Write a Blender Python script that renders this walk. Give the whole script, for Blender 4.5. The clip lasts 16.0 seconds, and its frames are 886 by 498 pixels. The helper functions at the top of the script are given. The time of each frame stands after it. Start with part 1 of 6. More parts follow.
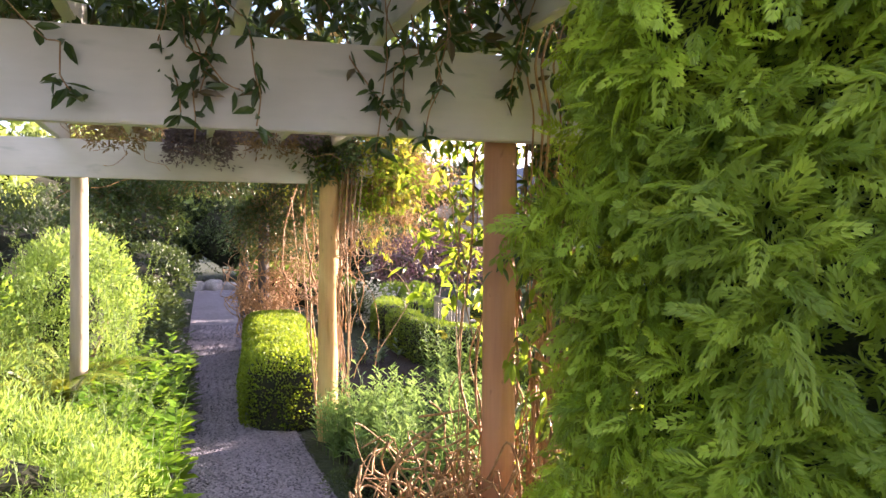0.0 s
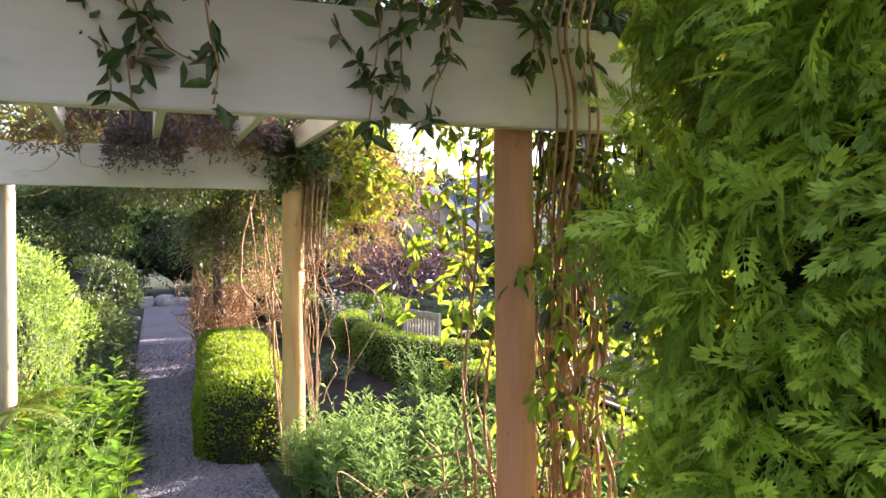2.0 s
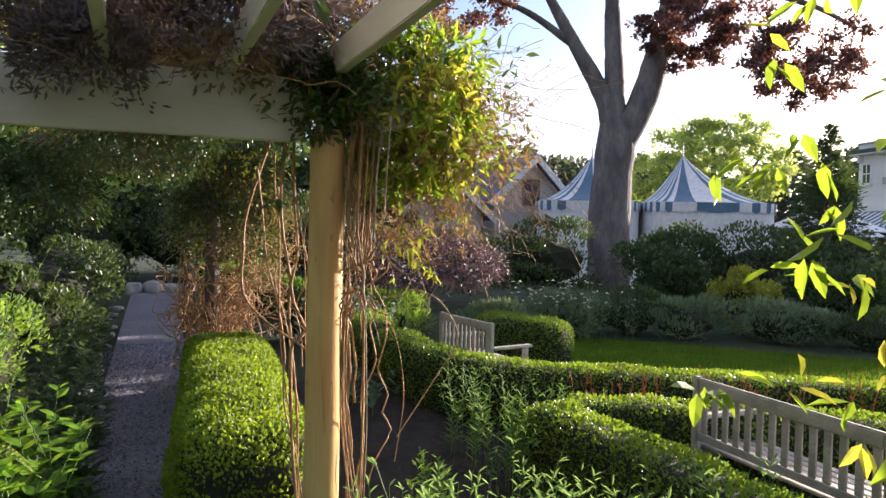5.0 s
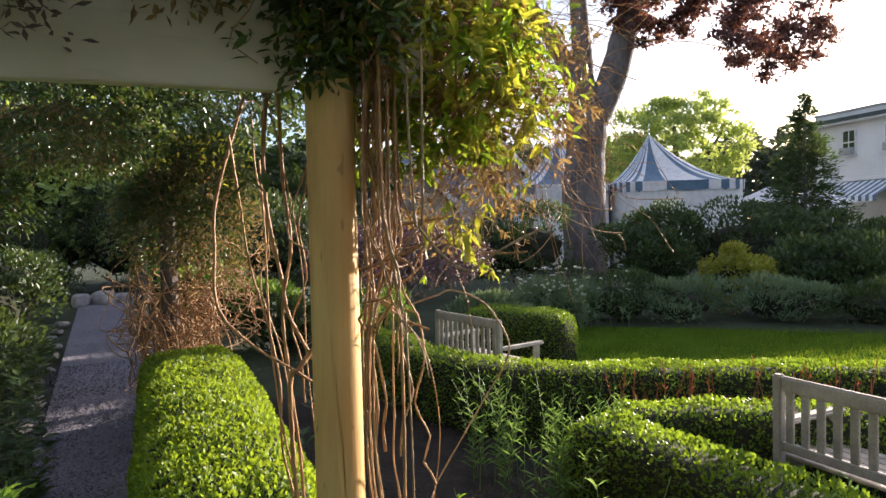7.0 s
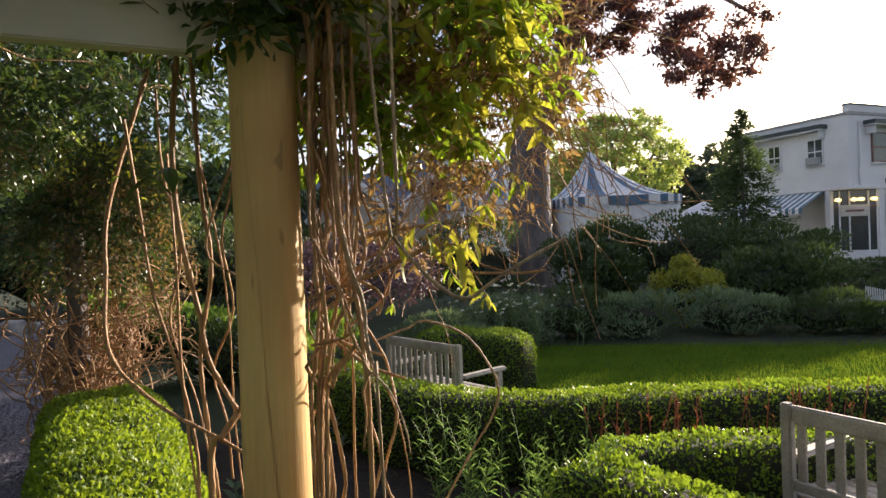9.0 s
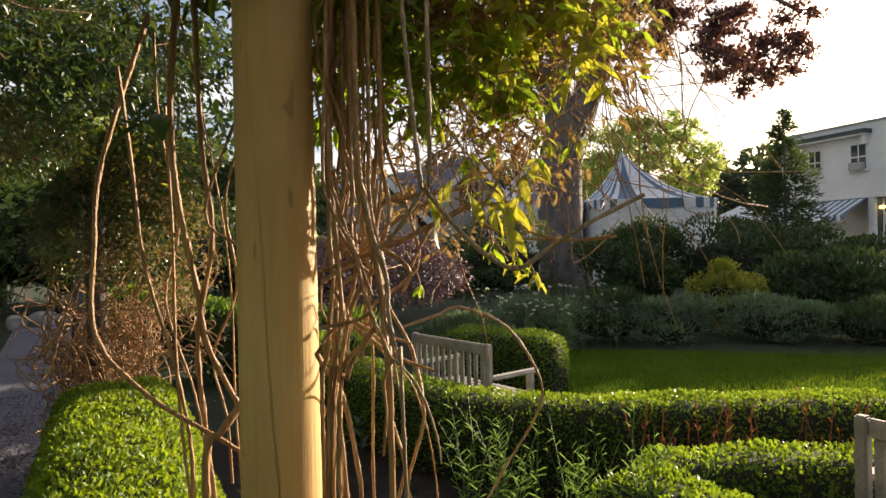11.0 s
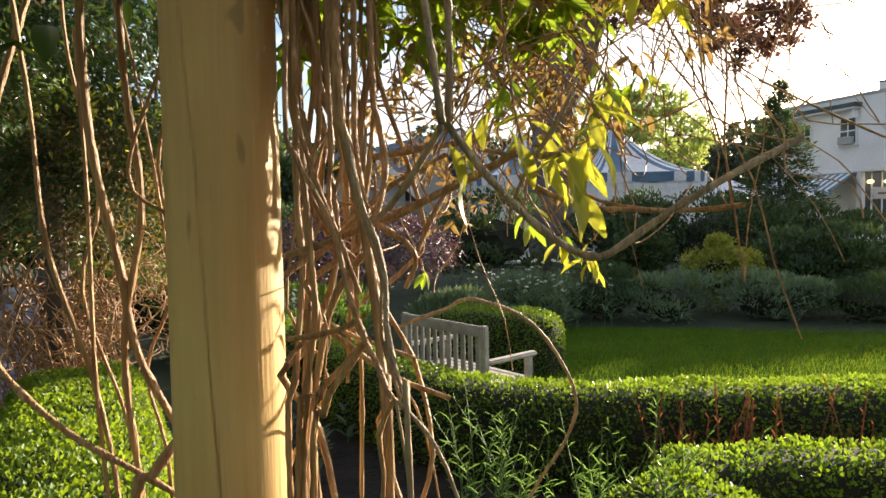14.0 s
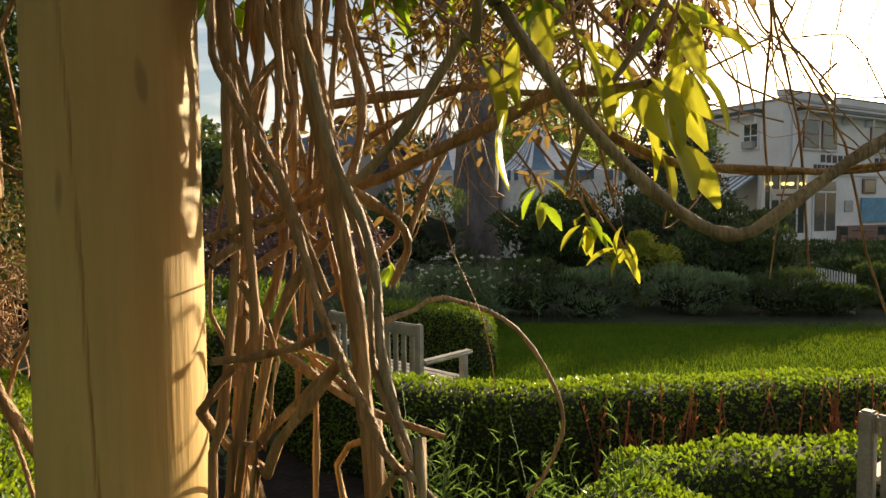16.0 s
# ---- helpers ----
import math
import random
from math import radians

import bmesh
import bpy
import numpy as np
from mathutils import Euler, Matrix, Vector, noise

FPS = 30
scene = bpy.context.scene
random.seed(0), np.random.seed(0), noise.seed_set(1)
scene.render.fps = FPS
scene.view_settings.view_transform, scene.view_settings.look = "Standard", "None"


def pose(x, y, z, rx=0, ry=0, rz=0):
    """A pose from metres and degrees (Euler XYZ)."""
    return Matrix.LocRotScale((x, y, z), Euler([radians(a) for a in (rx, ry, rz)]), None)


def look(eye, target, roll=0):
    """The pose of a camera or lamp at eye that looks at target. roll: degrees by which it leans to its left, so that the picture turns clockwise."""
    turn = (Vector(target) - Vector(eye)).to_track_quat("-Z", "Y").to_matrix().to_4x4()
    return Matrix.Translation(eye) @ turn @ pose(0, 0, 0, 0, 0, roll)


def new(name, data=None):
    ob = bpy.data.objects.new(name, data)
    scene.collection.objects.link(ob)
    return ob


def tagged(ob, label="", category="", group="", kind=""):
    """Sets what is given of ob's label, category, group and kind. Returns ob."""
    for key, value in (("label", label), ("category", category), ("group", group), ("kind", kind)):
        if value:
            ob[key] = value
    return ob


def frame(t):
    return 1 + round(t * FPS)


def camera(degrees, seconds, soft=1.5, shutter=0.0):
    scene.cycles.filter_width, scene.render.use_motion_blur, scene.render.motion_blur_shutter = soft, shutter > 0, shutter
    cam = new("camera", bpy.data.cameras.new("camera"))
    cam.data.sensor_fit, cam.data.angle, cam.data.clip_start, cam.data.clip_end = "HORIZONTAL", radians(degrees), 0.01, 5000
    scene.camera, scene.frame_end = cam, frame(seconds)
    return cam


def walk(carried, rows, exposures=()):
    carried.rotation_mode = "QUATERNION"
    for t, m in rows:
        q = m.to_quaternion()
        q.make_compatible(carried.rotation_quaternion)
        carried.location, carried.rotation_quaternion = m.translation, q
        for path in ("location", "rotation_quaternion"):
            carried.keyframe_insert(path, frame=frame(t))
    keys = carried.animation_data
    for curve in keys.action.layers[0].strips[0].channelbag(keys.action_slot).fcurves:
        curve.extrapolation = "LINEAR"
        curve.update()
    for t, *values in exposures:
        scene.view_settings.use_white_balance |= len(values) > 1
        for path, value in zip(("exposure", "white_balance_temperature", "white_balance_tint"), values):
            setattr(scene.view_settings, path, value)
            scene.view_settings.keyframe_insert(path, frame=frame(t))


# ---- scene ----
cam = camera(70.7, 16.0)
PATH = [
    (0, (1.099, 3.826, 1.648), (0.636, 5.771, 1.611), 0.7),
    (0.5, (1.075, 3.909, 1.637), (0.594, 5.845, 1.507), 0.9),
    (1, (1.02, 3.952, 1.619), (0.557, 5.894, 1.511), 1.8),
    (1.5, (0.963, 4.075, 1.629), (0.55, 6.031, 1.599), 2.2),
    (2, (0.873, 4.195, 1.647), (0.541, 6.167, 1.639), -0.2),
    (2.5, (0.806, 4.444, 1.646), (0.446, 6.411, 1.604), -0.5),
    (3, (0.641, 4.695, 1.632), (0.25, 6.654, 1.545), -0.7),
    (3.5, (0.456, 4.989, 1.63), (0.07, 6.95, 1.572), 0.6),
    (4, (0.312, 5.137, 1.644), (-0.025, 7.108, 1.612), 1.2),
    (4.2, (0.24, 5.282, 1.67), (-0.082, 7.256, 1.644), 2.0),
    (6.3, (-0.249, 6.322, 1.609), (-0.534, 8.3, 1.528), -1.2),
    (6.5, (-0.303, 6.389, 1.603), (-0.566, 8.37, 1.53), -1.5),
    (7, (-0.426, 6.541, 1.618), (-0.623, 8.53, 1.547), -1.4),
    (7.5, (-0.491, 6.703, 1.609), (-0.62, 8.698, 1.55), -2.0),
    (8, (-0.498, 6.867, 1.611), (-0.557, 8.866, 1.562), -2.2),
    (8.5, (-0.544, 6.97, 1.614), (-0.543, 8.969, 1.584), -2.4),
    (11, (-0.595, 7.317, 1.531), (-0.688, 9.315, 1.523), -1.2),
    (11.5, (-0.626, 7.339, 1.535), (-0.726, 9.336, 1.519), -1.7),
    (12, (-0.678, 7.412, 1.544), (-0.766, 9.409, 1.505), -1.5),
    (12.5, (-0.683, 7.528, 1.538), (-0.774, 9.525, 1.476), -1.6),
    (13, (-0.653, 7.578, 1.552), (-0.755, 9.573, 1.455), -0.9),
    (13.5, (-0.653, 7.627, 1.54), (-0.737, 9.623, 1.438), -1.1),
    (14, (-0.657, 7.687, 1.532), (-0.707, 9.684, 1.44), -1.1),
    (14.5, (-0.679, 7.734, 1.526), (-0.676, 9.733, 1.457), -1.5),
    (15, (-0.741, 7.772, 1.531), (-0.625, 9.768, 1.462), -1.7),
    (15.5, (-0.756, 7.862, 1.519), (-0.578, 9.852, 1.431), -0.7),
    (16, (-0.733, 7.927, 1.508), (-0.534, 9.914, 1.4), -0.4),
]
walk(cam, [(t, look(eye, target, roll)) for t, eye, target, roll in PATH],
     [(0.0, 2.8, 6300, 32), (1.0, 2.6, 6250, 30), (2.0, 2.75, 6050, 27), (3.2, 2.5, 6000, 26), (4.2, 2.05, 5900, 23), (6.3, 1.2, 5900, 15), (7.0, 1.58, 6050, 18), (7.5, 1.42, 6100, 18), (8.7, 1.25, 6150, 18), (11.0, 1.2, 6900, 15), (11.6, 1.55, 6500, 14), (12.2, 1.55, 6350, 14), (12.9, 1.38, 6350, 14), (14.5, 1.62, 6400, 11), (16.0, 0.93, 7350, 10)])

# ---- world and sun ----
SUN_AZ, SUN_EL = radians(42), radians(12.9)      # azimuth to the right of +y
sun_way = Vector((math.sin(SUN_AZ) * math.cos(SUN_EL), math.cos(SUN_AZ) * math.cos(SUN_EL), math.sin(SUN_EL)))
world = bpy.data.worlds.new("world")
scene.world = world
world.use_nodes = True
wn, wl = world.node_tree.nodes, world.node_tree.links
sky = wn.new("ShaderNodeTexSky")
sky.sky_type, sky.sun_disc = "NISHITA", False
sky.sun_elevation, sky.sun_rotation = SUN_EL, SUN_AZ
sky.air_density, sky.dust_density, sky.ozone_density = 1.0, 2.0, 1.5
tc = wn.new("ShaderNodeTexCoord")
mp = wn.new("ShaderNodeMapping")
mp.inputs["Scale"].default_value = (1.0, 1.0, 5.0)
cl = wn.new("ShaderNodeTexNoise")
cl.inputs["Scale"].default_value, cl.inputs["Detail"].default_value, cl.inputs["Roughness"].default_value = 2.2, 7, 0.55
cr = wn.new("ShaderNodeValToRGB")
cr.color_ramp.elements[0].position, cr.color_ramp.elements[1].position = 0.46, 0.70
cm = wn.new("ShaderNodeMix")
cm.data_type = "RGBA"
cm.inputs[7].default_value = (7.5, 7.3, 7.2, 1)
wl.new(tc.outputs["Generated"], mp.inputs["Vector"])
wl.new(mp.outputs[0], cl.inputs["Vector"])
wl.new(cl.outputs["Fac"], cr.inputs[0])
wl.new(cr.outputs[0], cm.inputs[0])
wl.new(sky.outputs[0], cm.inputs[6])
wl.new(cm.outputs[2], wn["Background"].inputs[0])
wn["Background"].inputs[1].default_value = 0.09
sun = bpy.data.lights.new("sun", "SUN")
sun.energy, sun.angle, sun.color = 5.0, radians(0.6), (1.0, 0.86, 0.66)
new("sun", sun).matrix_world = look(sun_way * 60, (0, 0, 0))

# ---- the lay of the place: s runs along the gravel path, w to its right ----
P2 = Vector((-1.0, 8.6, 0))
U = Vector((-0.586, 0.810, 0)).normalized()
W = Vector((U.y, -U.x, 0))


def at(s, w, z=0.0):
    return P2 + U * s + W * w + Vector((0, 0, z))


PATH_TURN = math.degrees(math.atan2(U.y, U.x))   # turn of +x onto the path's way

# ---- materials ----


def nodes_of(name):
    m = bpy.data.materials.new(name)
    m.use_nodes = True
    t = m.node_tree
    return m, t.nodes, t.links, t.nodes["Principled BSDF"]


def mix_colour(n, l, fac, a, b):
    x = n.new("ShaderNodeMix")
    x.data_type = "RGBA"
    for sock, v in ((6, a), (7, b)):
        if isinstance(v, tuple):
            x.inputs[sock].default_value = (*v, 1)
        else:
            l.new(v, x.inputs[sock])
    if isinstance(fac, float):
        x.inputs[0].default_value = fac
    else:
        l.new(fac, x.inputs[0])
    return x.outputs[2]


def noise_fac(n, l, scale, stretch=(1, 1, 1), detail=6, lo=0.35, hi=0.65, coords="Object"):
    tcx = n.new("ShaderNodeTexCoord")
    m = n.new("ShaderNodeMapping")
    m.inputs["Scale"].default_value = stretch
    t = n.new("ShaderNodeTexNoise")
    t.inputs["Scale"].default_value, t.inputs["Detail"].default_value = scale, detail
    r = n.new("ShaderNodeMapRange")
    r.inputs[1].default_value, r.inputs[2].default_value = lo, hi
    l.new(tcx.outputs[coords], m.inputs[0])
    l.new(m.outputs[0], t.inputs["Vector"])
    l.new(t.outputs["Fac"], r.inputs[0])
    return r.outputs[0]


def bump(n, l, bsdf, fac, strength, dist):
    b = n.new("ShaderNodeBump")
    b.inputs["Strength"].default_value, b.inputs["Distance"].default_value = strength, dist
    l.new(fac, b.inputs["Height"])
    l.new(b.outputs[0], bsdf.inputs["Normal"])


def leaf_mat(name, dark, light, glow=0.4, rough=0.45, patch=0.6, dead=None):
    """Foliage: each leaf has its own tone, with patches of lighter growth; light passes through."""
    m, n, l, b = nodes_of(name)
    geo = n.new("ShaderNodeNewGeometry")
    c = mix_colour(n, l, geo.outputs["Random Per Island"], dark, light)
    big = noise_fac(n, l, 1.0 / patch, lo=0.3, hi=0.7, detail=2)
    c2 = mix_colour(n, l, big, tuple(0.72 * v for v in dark), c)
    mixn = n.new("ShaderNodeMix")
    mixn.data_type = "RGBA"
    mixn.inputs[0].default_value = 0.7
    l.new(c2, mixn.inputs[7])
    l.new(c, mixn.inputs[6])
    col = mixn.outputs[2]
    if dead:
        r = n.new("ShaderNodeMapRange")
        r.inputs[1].default_value, r.inputs[2].default_value = dead[1], dead[1] + 0.02
        l.new(geo.outputs["Random Per Island"], r.inputs[0])
        col = mix_colour(n, l, r.outputs[0], col, dead[0])
    l.new(col, b.inputs["Base Color"])
    b.inputs["Roughness"].default_value = rough
    tr = n.new("ShaderNodeBsdfTranslucent")
    warm = mix_colour(n, l, 0.45, col, (min(1, light[0] * 2.2), min(1, light[1] * 1.9), light[2] * 0.7))
    l.new(warm, tr.inputs[0])
    ms = n.new("ShaderNodeMixShader")
    ms.inputs[0].default_value = glow
    l.new(b.outputs[0], ms.inputs[1])
    l.new(tr.outputs[0], ms.inputs[2])
    l.new(ms.outputs[0], n["Material Output"].inputs[0])
    return m


def plain(name, a, b_, scale=8.0, rough=0.7, stretch=(1, 1, 1), relief=0.3, dist=0.004, fine=60.0, fac=1.0):
    """A surface in two tones at two scales with fine relief."""
    m, n, l, b = nodes_of(name)
    f1 = noise_fac(n, l, scale, stretch)
    f2 = noise_fac(n, l, fine, stretch, lo=0.3, hi=0.7)
    c = mix_colour(n, l, f1, a, b_)
    c = mix_colour(n, l, f2, c, mix_colour(n, l, 0.5, c, tuple(v * 0.55 for v in a)))
    l.new(c, b.inputs["Base Color"])
    b.inputs["Roughness"].default_value = rough
    bump(n, l, b, f2, relief, dist)
    return m


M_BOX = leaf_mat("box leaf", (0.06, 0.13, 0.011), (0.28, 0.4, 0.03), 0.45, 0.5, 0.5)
# Darker copy of the box leaf; shade is put into its colour.
M_BOXSHADE = leaf_mat("shaded box leaf", (0.055, 0.125, 0.014), (0.23, 0.35, 0.032), 0.42, 0.36, 0.5)
# Inner twigs as a solid core, the shade among them put into the colour.
M_DARKCORE = plain("shaded inner twigs", (0.012, 0.018, 0.006), (0.03, 0.028, 0.012), 14, 0.95)
# Near-black cedar core: shade between the sprays put into its colour.
M_CEDARCORE = plain("shaded inner cedar sprays", (0.012, 0.02, 0.006), (0.03, 0.045, 0.012), 20, 0.9, relief=0.8, dist=0.02, fine=70)
M_CEDAR = leaf_mat("cedar frond", (0.10, 0.22, 0.02), (0.56, 0.80, 0.09), 0.44, 0.42, 0.3)
M_FEATHER = leaf_mat("feathery shrub leaf", (0.11, 0.22, 0.05), (0.30, 0.44, 0.13), 0.5, 0.5, 0.5)
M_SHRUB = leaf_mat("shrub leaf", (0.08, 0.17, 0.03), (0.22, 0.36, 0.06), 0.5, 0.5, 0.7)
# Dark evergreen tone; on path-side plants it puts shade into the colour.
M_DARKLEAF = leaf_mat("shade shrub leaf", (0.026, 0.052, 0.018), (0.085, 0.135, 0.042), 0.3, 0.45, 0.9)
M_GREYLEAF = leaf_mat("grey green leaf", (0.08, 0.14, 0.08), (0.20, 0.28, 0.17), 0.3, 0.6, 0.5)
M_BROAD = leaf_mat("broad leaf", (0.1, 0.22, 0.02), (0.26, 0.46, 0.04), 0.5, 0.4, 0.5)
M_PERENNIAL = leaf_mat("perennial leaf", (0.1, 0.21, 0.08), (0.27, 0.43, 0.17), 0.45, 0.45, 0.4)
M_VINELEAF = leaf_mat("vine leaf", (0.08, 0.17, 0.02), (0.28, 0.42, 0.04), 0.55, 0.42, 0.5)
# Darker copy of the vine leaf, with shade put into its colour.
M_VINESHADE = leaf_mat("shaded vine leaf", (0.03, 0.066, 0.016), (0.10, 0.165, 0.038), 0.22, 0.30, 0.5, ((0.14, 0.09, 0.035), 0.86))
M_YELLOW = leaf_mat("yellow vine leaf", (0.22, 0.29, 0.04), (0.44, 0.45, 0.07), 0.5, 0.42, 0.5)
M_OLIVE = leaf_mat("olive vine leaf", (0.06, 0.08, 0.028), (0.19, 0.21, 0.085), 0.35, 0.4, 0.4)
M_DRY = leaf_mat("dry vine leaf", (0.13, 0.09, 0.05), (0.34, 0.24, 0.13), 0.35, 0.7, 0.4)
M_MAUVE = leaf_mat("withered bloom", (0.10, 0.075, 0.09), (0.24, 0.19, 0.20), 0.15, 0.8, 0.3)
M_PURPLE = leaf_mat("purple maple leaf", (0.05, 0.026, 0.05), (0.17, 0.095, 0.14), 0.18, 0.5, 0.5)
M_COPPER = leaf_mat("copper beech leaf", (0.07, 0.034, 0.042), (0.20, 0.09, 0.085), 0.32, 0.45, 1.2)
M_BRIGHTTREE = leaf_mat("bright tree leaf", (0.2, 0.29, 0.09), (0.4, 0.5, 0.17), 0.45, 0.5, 1.5)
M_GOLD = leaf_mat("golden shrub leaf", (0.17, 0.2, 0.03), (0.33, 0.35, 0.05), 0.4, 0.5, 0.4)
# Paler, greyer leaf tone: some distance haze is put into the colour.
M_FAR = leaf_mat("hazy far wood leaf", (0.05, 0.075, 0.06), (0.1, 0.13, 0.095), 0.4, 0.7, 4.0)
M_FERN = leaf_mat("fern leaf", (0.09, 0.16, 0.02), (0.24, 0.28, 0.03), 0.4, 0.5, 0.4)
M_GRASS = leaf_mat("lawn blade", (0.065, 0.12, 0.012), (0.15, 0.215, 0.025), 0.42, 1.0, 0.9)
M_GRASS.node_tree.nodes["Principled BSDF"].inputs["Specular IOR Level"].default_value = 0.0
M_WHITEFL = leaf_mat("white petal", (0.6, 0.62, 0.6), (0.8, 0.8, 0.78), 0.3, 0.6, 0.4)
M_STEMRED = leaf_mat("reddish stalk", (0.22, 0.07, 0.04), (0.40, 0.16, 0.08), 0.2, 0.6, 0.4)
M_GREENSTEM = plain("green stalk", (0.10, 0.18, 0.04), (0.16, 0.22, 0.06), 20, 0.6)
M_VINE = plain("vine bark", (0.31, 0.155, 0.06), (0.60, 0.37, 0.17), 60, 0.6, (1, 1, 0.08), 0.9, 0.004, 220)
M_VINEGREY = plain("grey vine bark", (0.27, 0.18, 0.10), (0.50, 0.37, 0.22), 60, 0.65, (1, 1, 0.08), 0.8, 0.004, 220)
M_SOIL = plain("soil", (0.020, 0.014, 0.010), (0.05, 0.034, 0.024), 5, 0.95, relief=0.8, dist=0.02, fine=40)
M_GROUND = plain("planted ground", (0.025, 0.04, 0.014), (0.055, 0.07, 0.03), 1.5, 0.95, relief=0.8, dist=0.02, fine=25)
M_LAWN = plain("lawn", (0.05, 0.11, 0.012), (0.09, 0.16, 0.02), 1.2, 0.85, relief=0.6, dist=0.01, fine=120)
M_LAWN.node_tree.nodes["Principled BSDF"].inputs["Specular IOR Level"].default_value = 0.0
M_STONE = plain("edging stone", (0.20, 0.19, 0.18), (0.40, 0.38, 0.36), 6, 0.85, relief=0.7, dist=0.01, fine=40)
M_PALE = plain("pale rock", (0.26, 0.25, 0.26), (0.46, 0.44, 0.43), 5, 0.85, relief=0.6, dist=0.01, fine=30)
M_BARK = plain("beech bark", (0.10, 0.085, 0.085), (0.22, 0.19, 0.18), 3, 0.9, (1, 1, 0.4), 0.8, 0.02, 14)
M_TEAK = plain("weathered teak", (0.33, 0.30, 0.26), (0.50, 0.46, 0.41), 9, 0.75, (1, 1, 1), 0.4, 0.002, 90)
M_SLATE = plain("slate roof", (0.075, 0.095, 0.15), (0.12, 0.145, 0.20), 2, 0.75, relief=0.4, dist=0.01, fine=12)
M_TIMBER = plain("pale boarded wall", (0.55, 0.50, 0.44), (0.66, 0.61, 0.55), 2, 0.8, (1, 1, 8), 0.3, 0.01, 6)
M_WHITEWALL = plain("white painted wall", (0.66, 0.66, 0.67), (0.78, 0.78, 0.78), 0.6, 0.7, relief=0.2, dist=0.004, fine=20)
M_CANVAS = plain("white canvas", (0.72, 0.73, 0.75), (0.82, 0.82, 0.82), 1.2, 0.7, relief=0.2, dist=0.01, fine=8)
M_BLUECANVAS = plain("blue canvas", (0.08, 0.16, 0.25), (0.12, 0.21, 0.31), 1.2, 0.7, relief=0.2, dist=0.01, fine=8)
M_DARKTRIM = plain("dark painted trim", (0.03, 0.05, 0.05), (0.06, 0.08, 0.08), 3, 0.5)
M_BROWN = plain("brown window", (0.16, 0.07, 0.05), (0.22, 0.10, 0.07), 5, 0.6)
M_GREYMETAL = plain("grey metal", (0.30, 0.30, 0.31), (0.42, 0.42, 0.42), 6, 0.5)
M_LETTER = plain("dark sign paint", (0.02, 0.02, 0.04), (0.04, 0.04, 0.06), 6, 0.6)
M_SIGN = plain("blue sign", (0.05, 0.22, 0.38), (0.10, 0.32, 0.50), 4, 0.6)


def glass_mat():
    m, n, l, b = nodes_of("dark window glass")
    f = noise_fac(n, l, 0.7)
    l.new(mix_colour(n, l, f, (0.02, 0.025, 0.03), (0.05, 0.06, 0.07)), b.inputs["Base Color"])
    b.inputs["Roughness"].default_value, b.inputs["Specular IOR Level"].default_value = 0.06, 0.8
    return m


M_GLASS = glass_mat()


def lamp_mat():
    m, n, l, b = nodes_of("lit lamp glass")
    b.inputs["Base Color"].default_value = (0.9, 0.7, 0.3, 1)
    b.inputs["Emission Color"].default_value = (1.0, 0.72, 0.25, 1)
    b.inputs["Emission Strength"].default_value = 1.2
    return m


M_LAMP = lamp_mat()


def post_mat(name, a, b_, warm):
    m, n, l, b = nodes_of(name)
    f1 = noise_fac(n, l, 10, (1, 1, 0.12))
    f2 = noise_fac(n, l, 90, (1, 1, 0.05), lo=0.3, hi=0.7)
    f3 = noise_fac(n, l, 3, (1, 1, 0.6))
    f4 = noise_fac(n, l, 30, (1, 1, 0.4), lo=0.70, hi=0.75, detail=1)
    c = mix_colour(n, l, f1, a, b_)
    c = mix_colour(n, l, f3, c, mix_colour(n, l, 0.6, c, warm))
    c = mix_colour(n, l, f2, mix_colour(n, l, 0.22, c, tuple(v * 0.5 for v in a)), c)
    c = mix_colour(n, l, f4, c, mix_colour(n, l, 0.55, c, tuple(v * 0.35 for v in a)))
    l.new(c, b.inputs["Base Color"])
    b.inputs["Roughness"].default_value = 0.62
    bump(n, l, b, f2, 0.35, 0.002)
    return m


M_POST = post_mat("peeled pole", (0.60, 0.41, 0.15), (0.74, 0.55, 0.23), (0.50, 0.26, 0.08))
M_POST_RED = post_mat("reddish pole", (0.48, 0.23, 0.11), (0.60, 0.32, 0.17), (0.46, 0.20, 0.09))
M_POST_GREY = post_mat("weathered pole", (0.40, 0.33, 0.24), (0.54, 0.46, 0.36), (0.44, 0.34, 0.2))


def paint_mat():
    m, n, l, b = nodes_of("cream paint")
    f1 = noise_fac(n, l, 2.2, (1, 1, 1.6))
    f2 = noise_fac(n, l, 40, (0.15, 1, 1), lo=0.3, hi=0.75)
    f3 = noise_fac(n, l, 9, (0.5, 1, 2), lo=0.62, hi=0.75)
    c = mix_colour(n, l, f1, (0.60, 0.55, 0.46), (0.70, 0.66, 0.58))
    c = mix_colour(n, l, f2, c, mix_colour(n, l, 0.12, c, (0.3, 0.32, 0.24)))
    c = mix_colour(n, l, f3, c, mix_colour(n, l, 0.35, c, (0.26, 0.30, 0.20)))
    l.new(c, b.inputs["Base Color"])
    b.inputs["Roughness"].default_value = 0.5
    bump(n, l, b, f2, 0.15, 0.002)
    return m


M_PAINT = paint_mat()


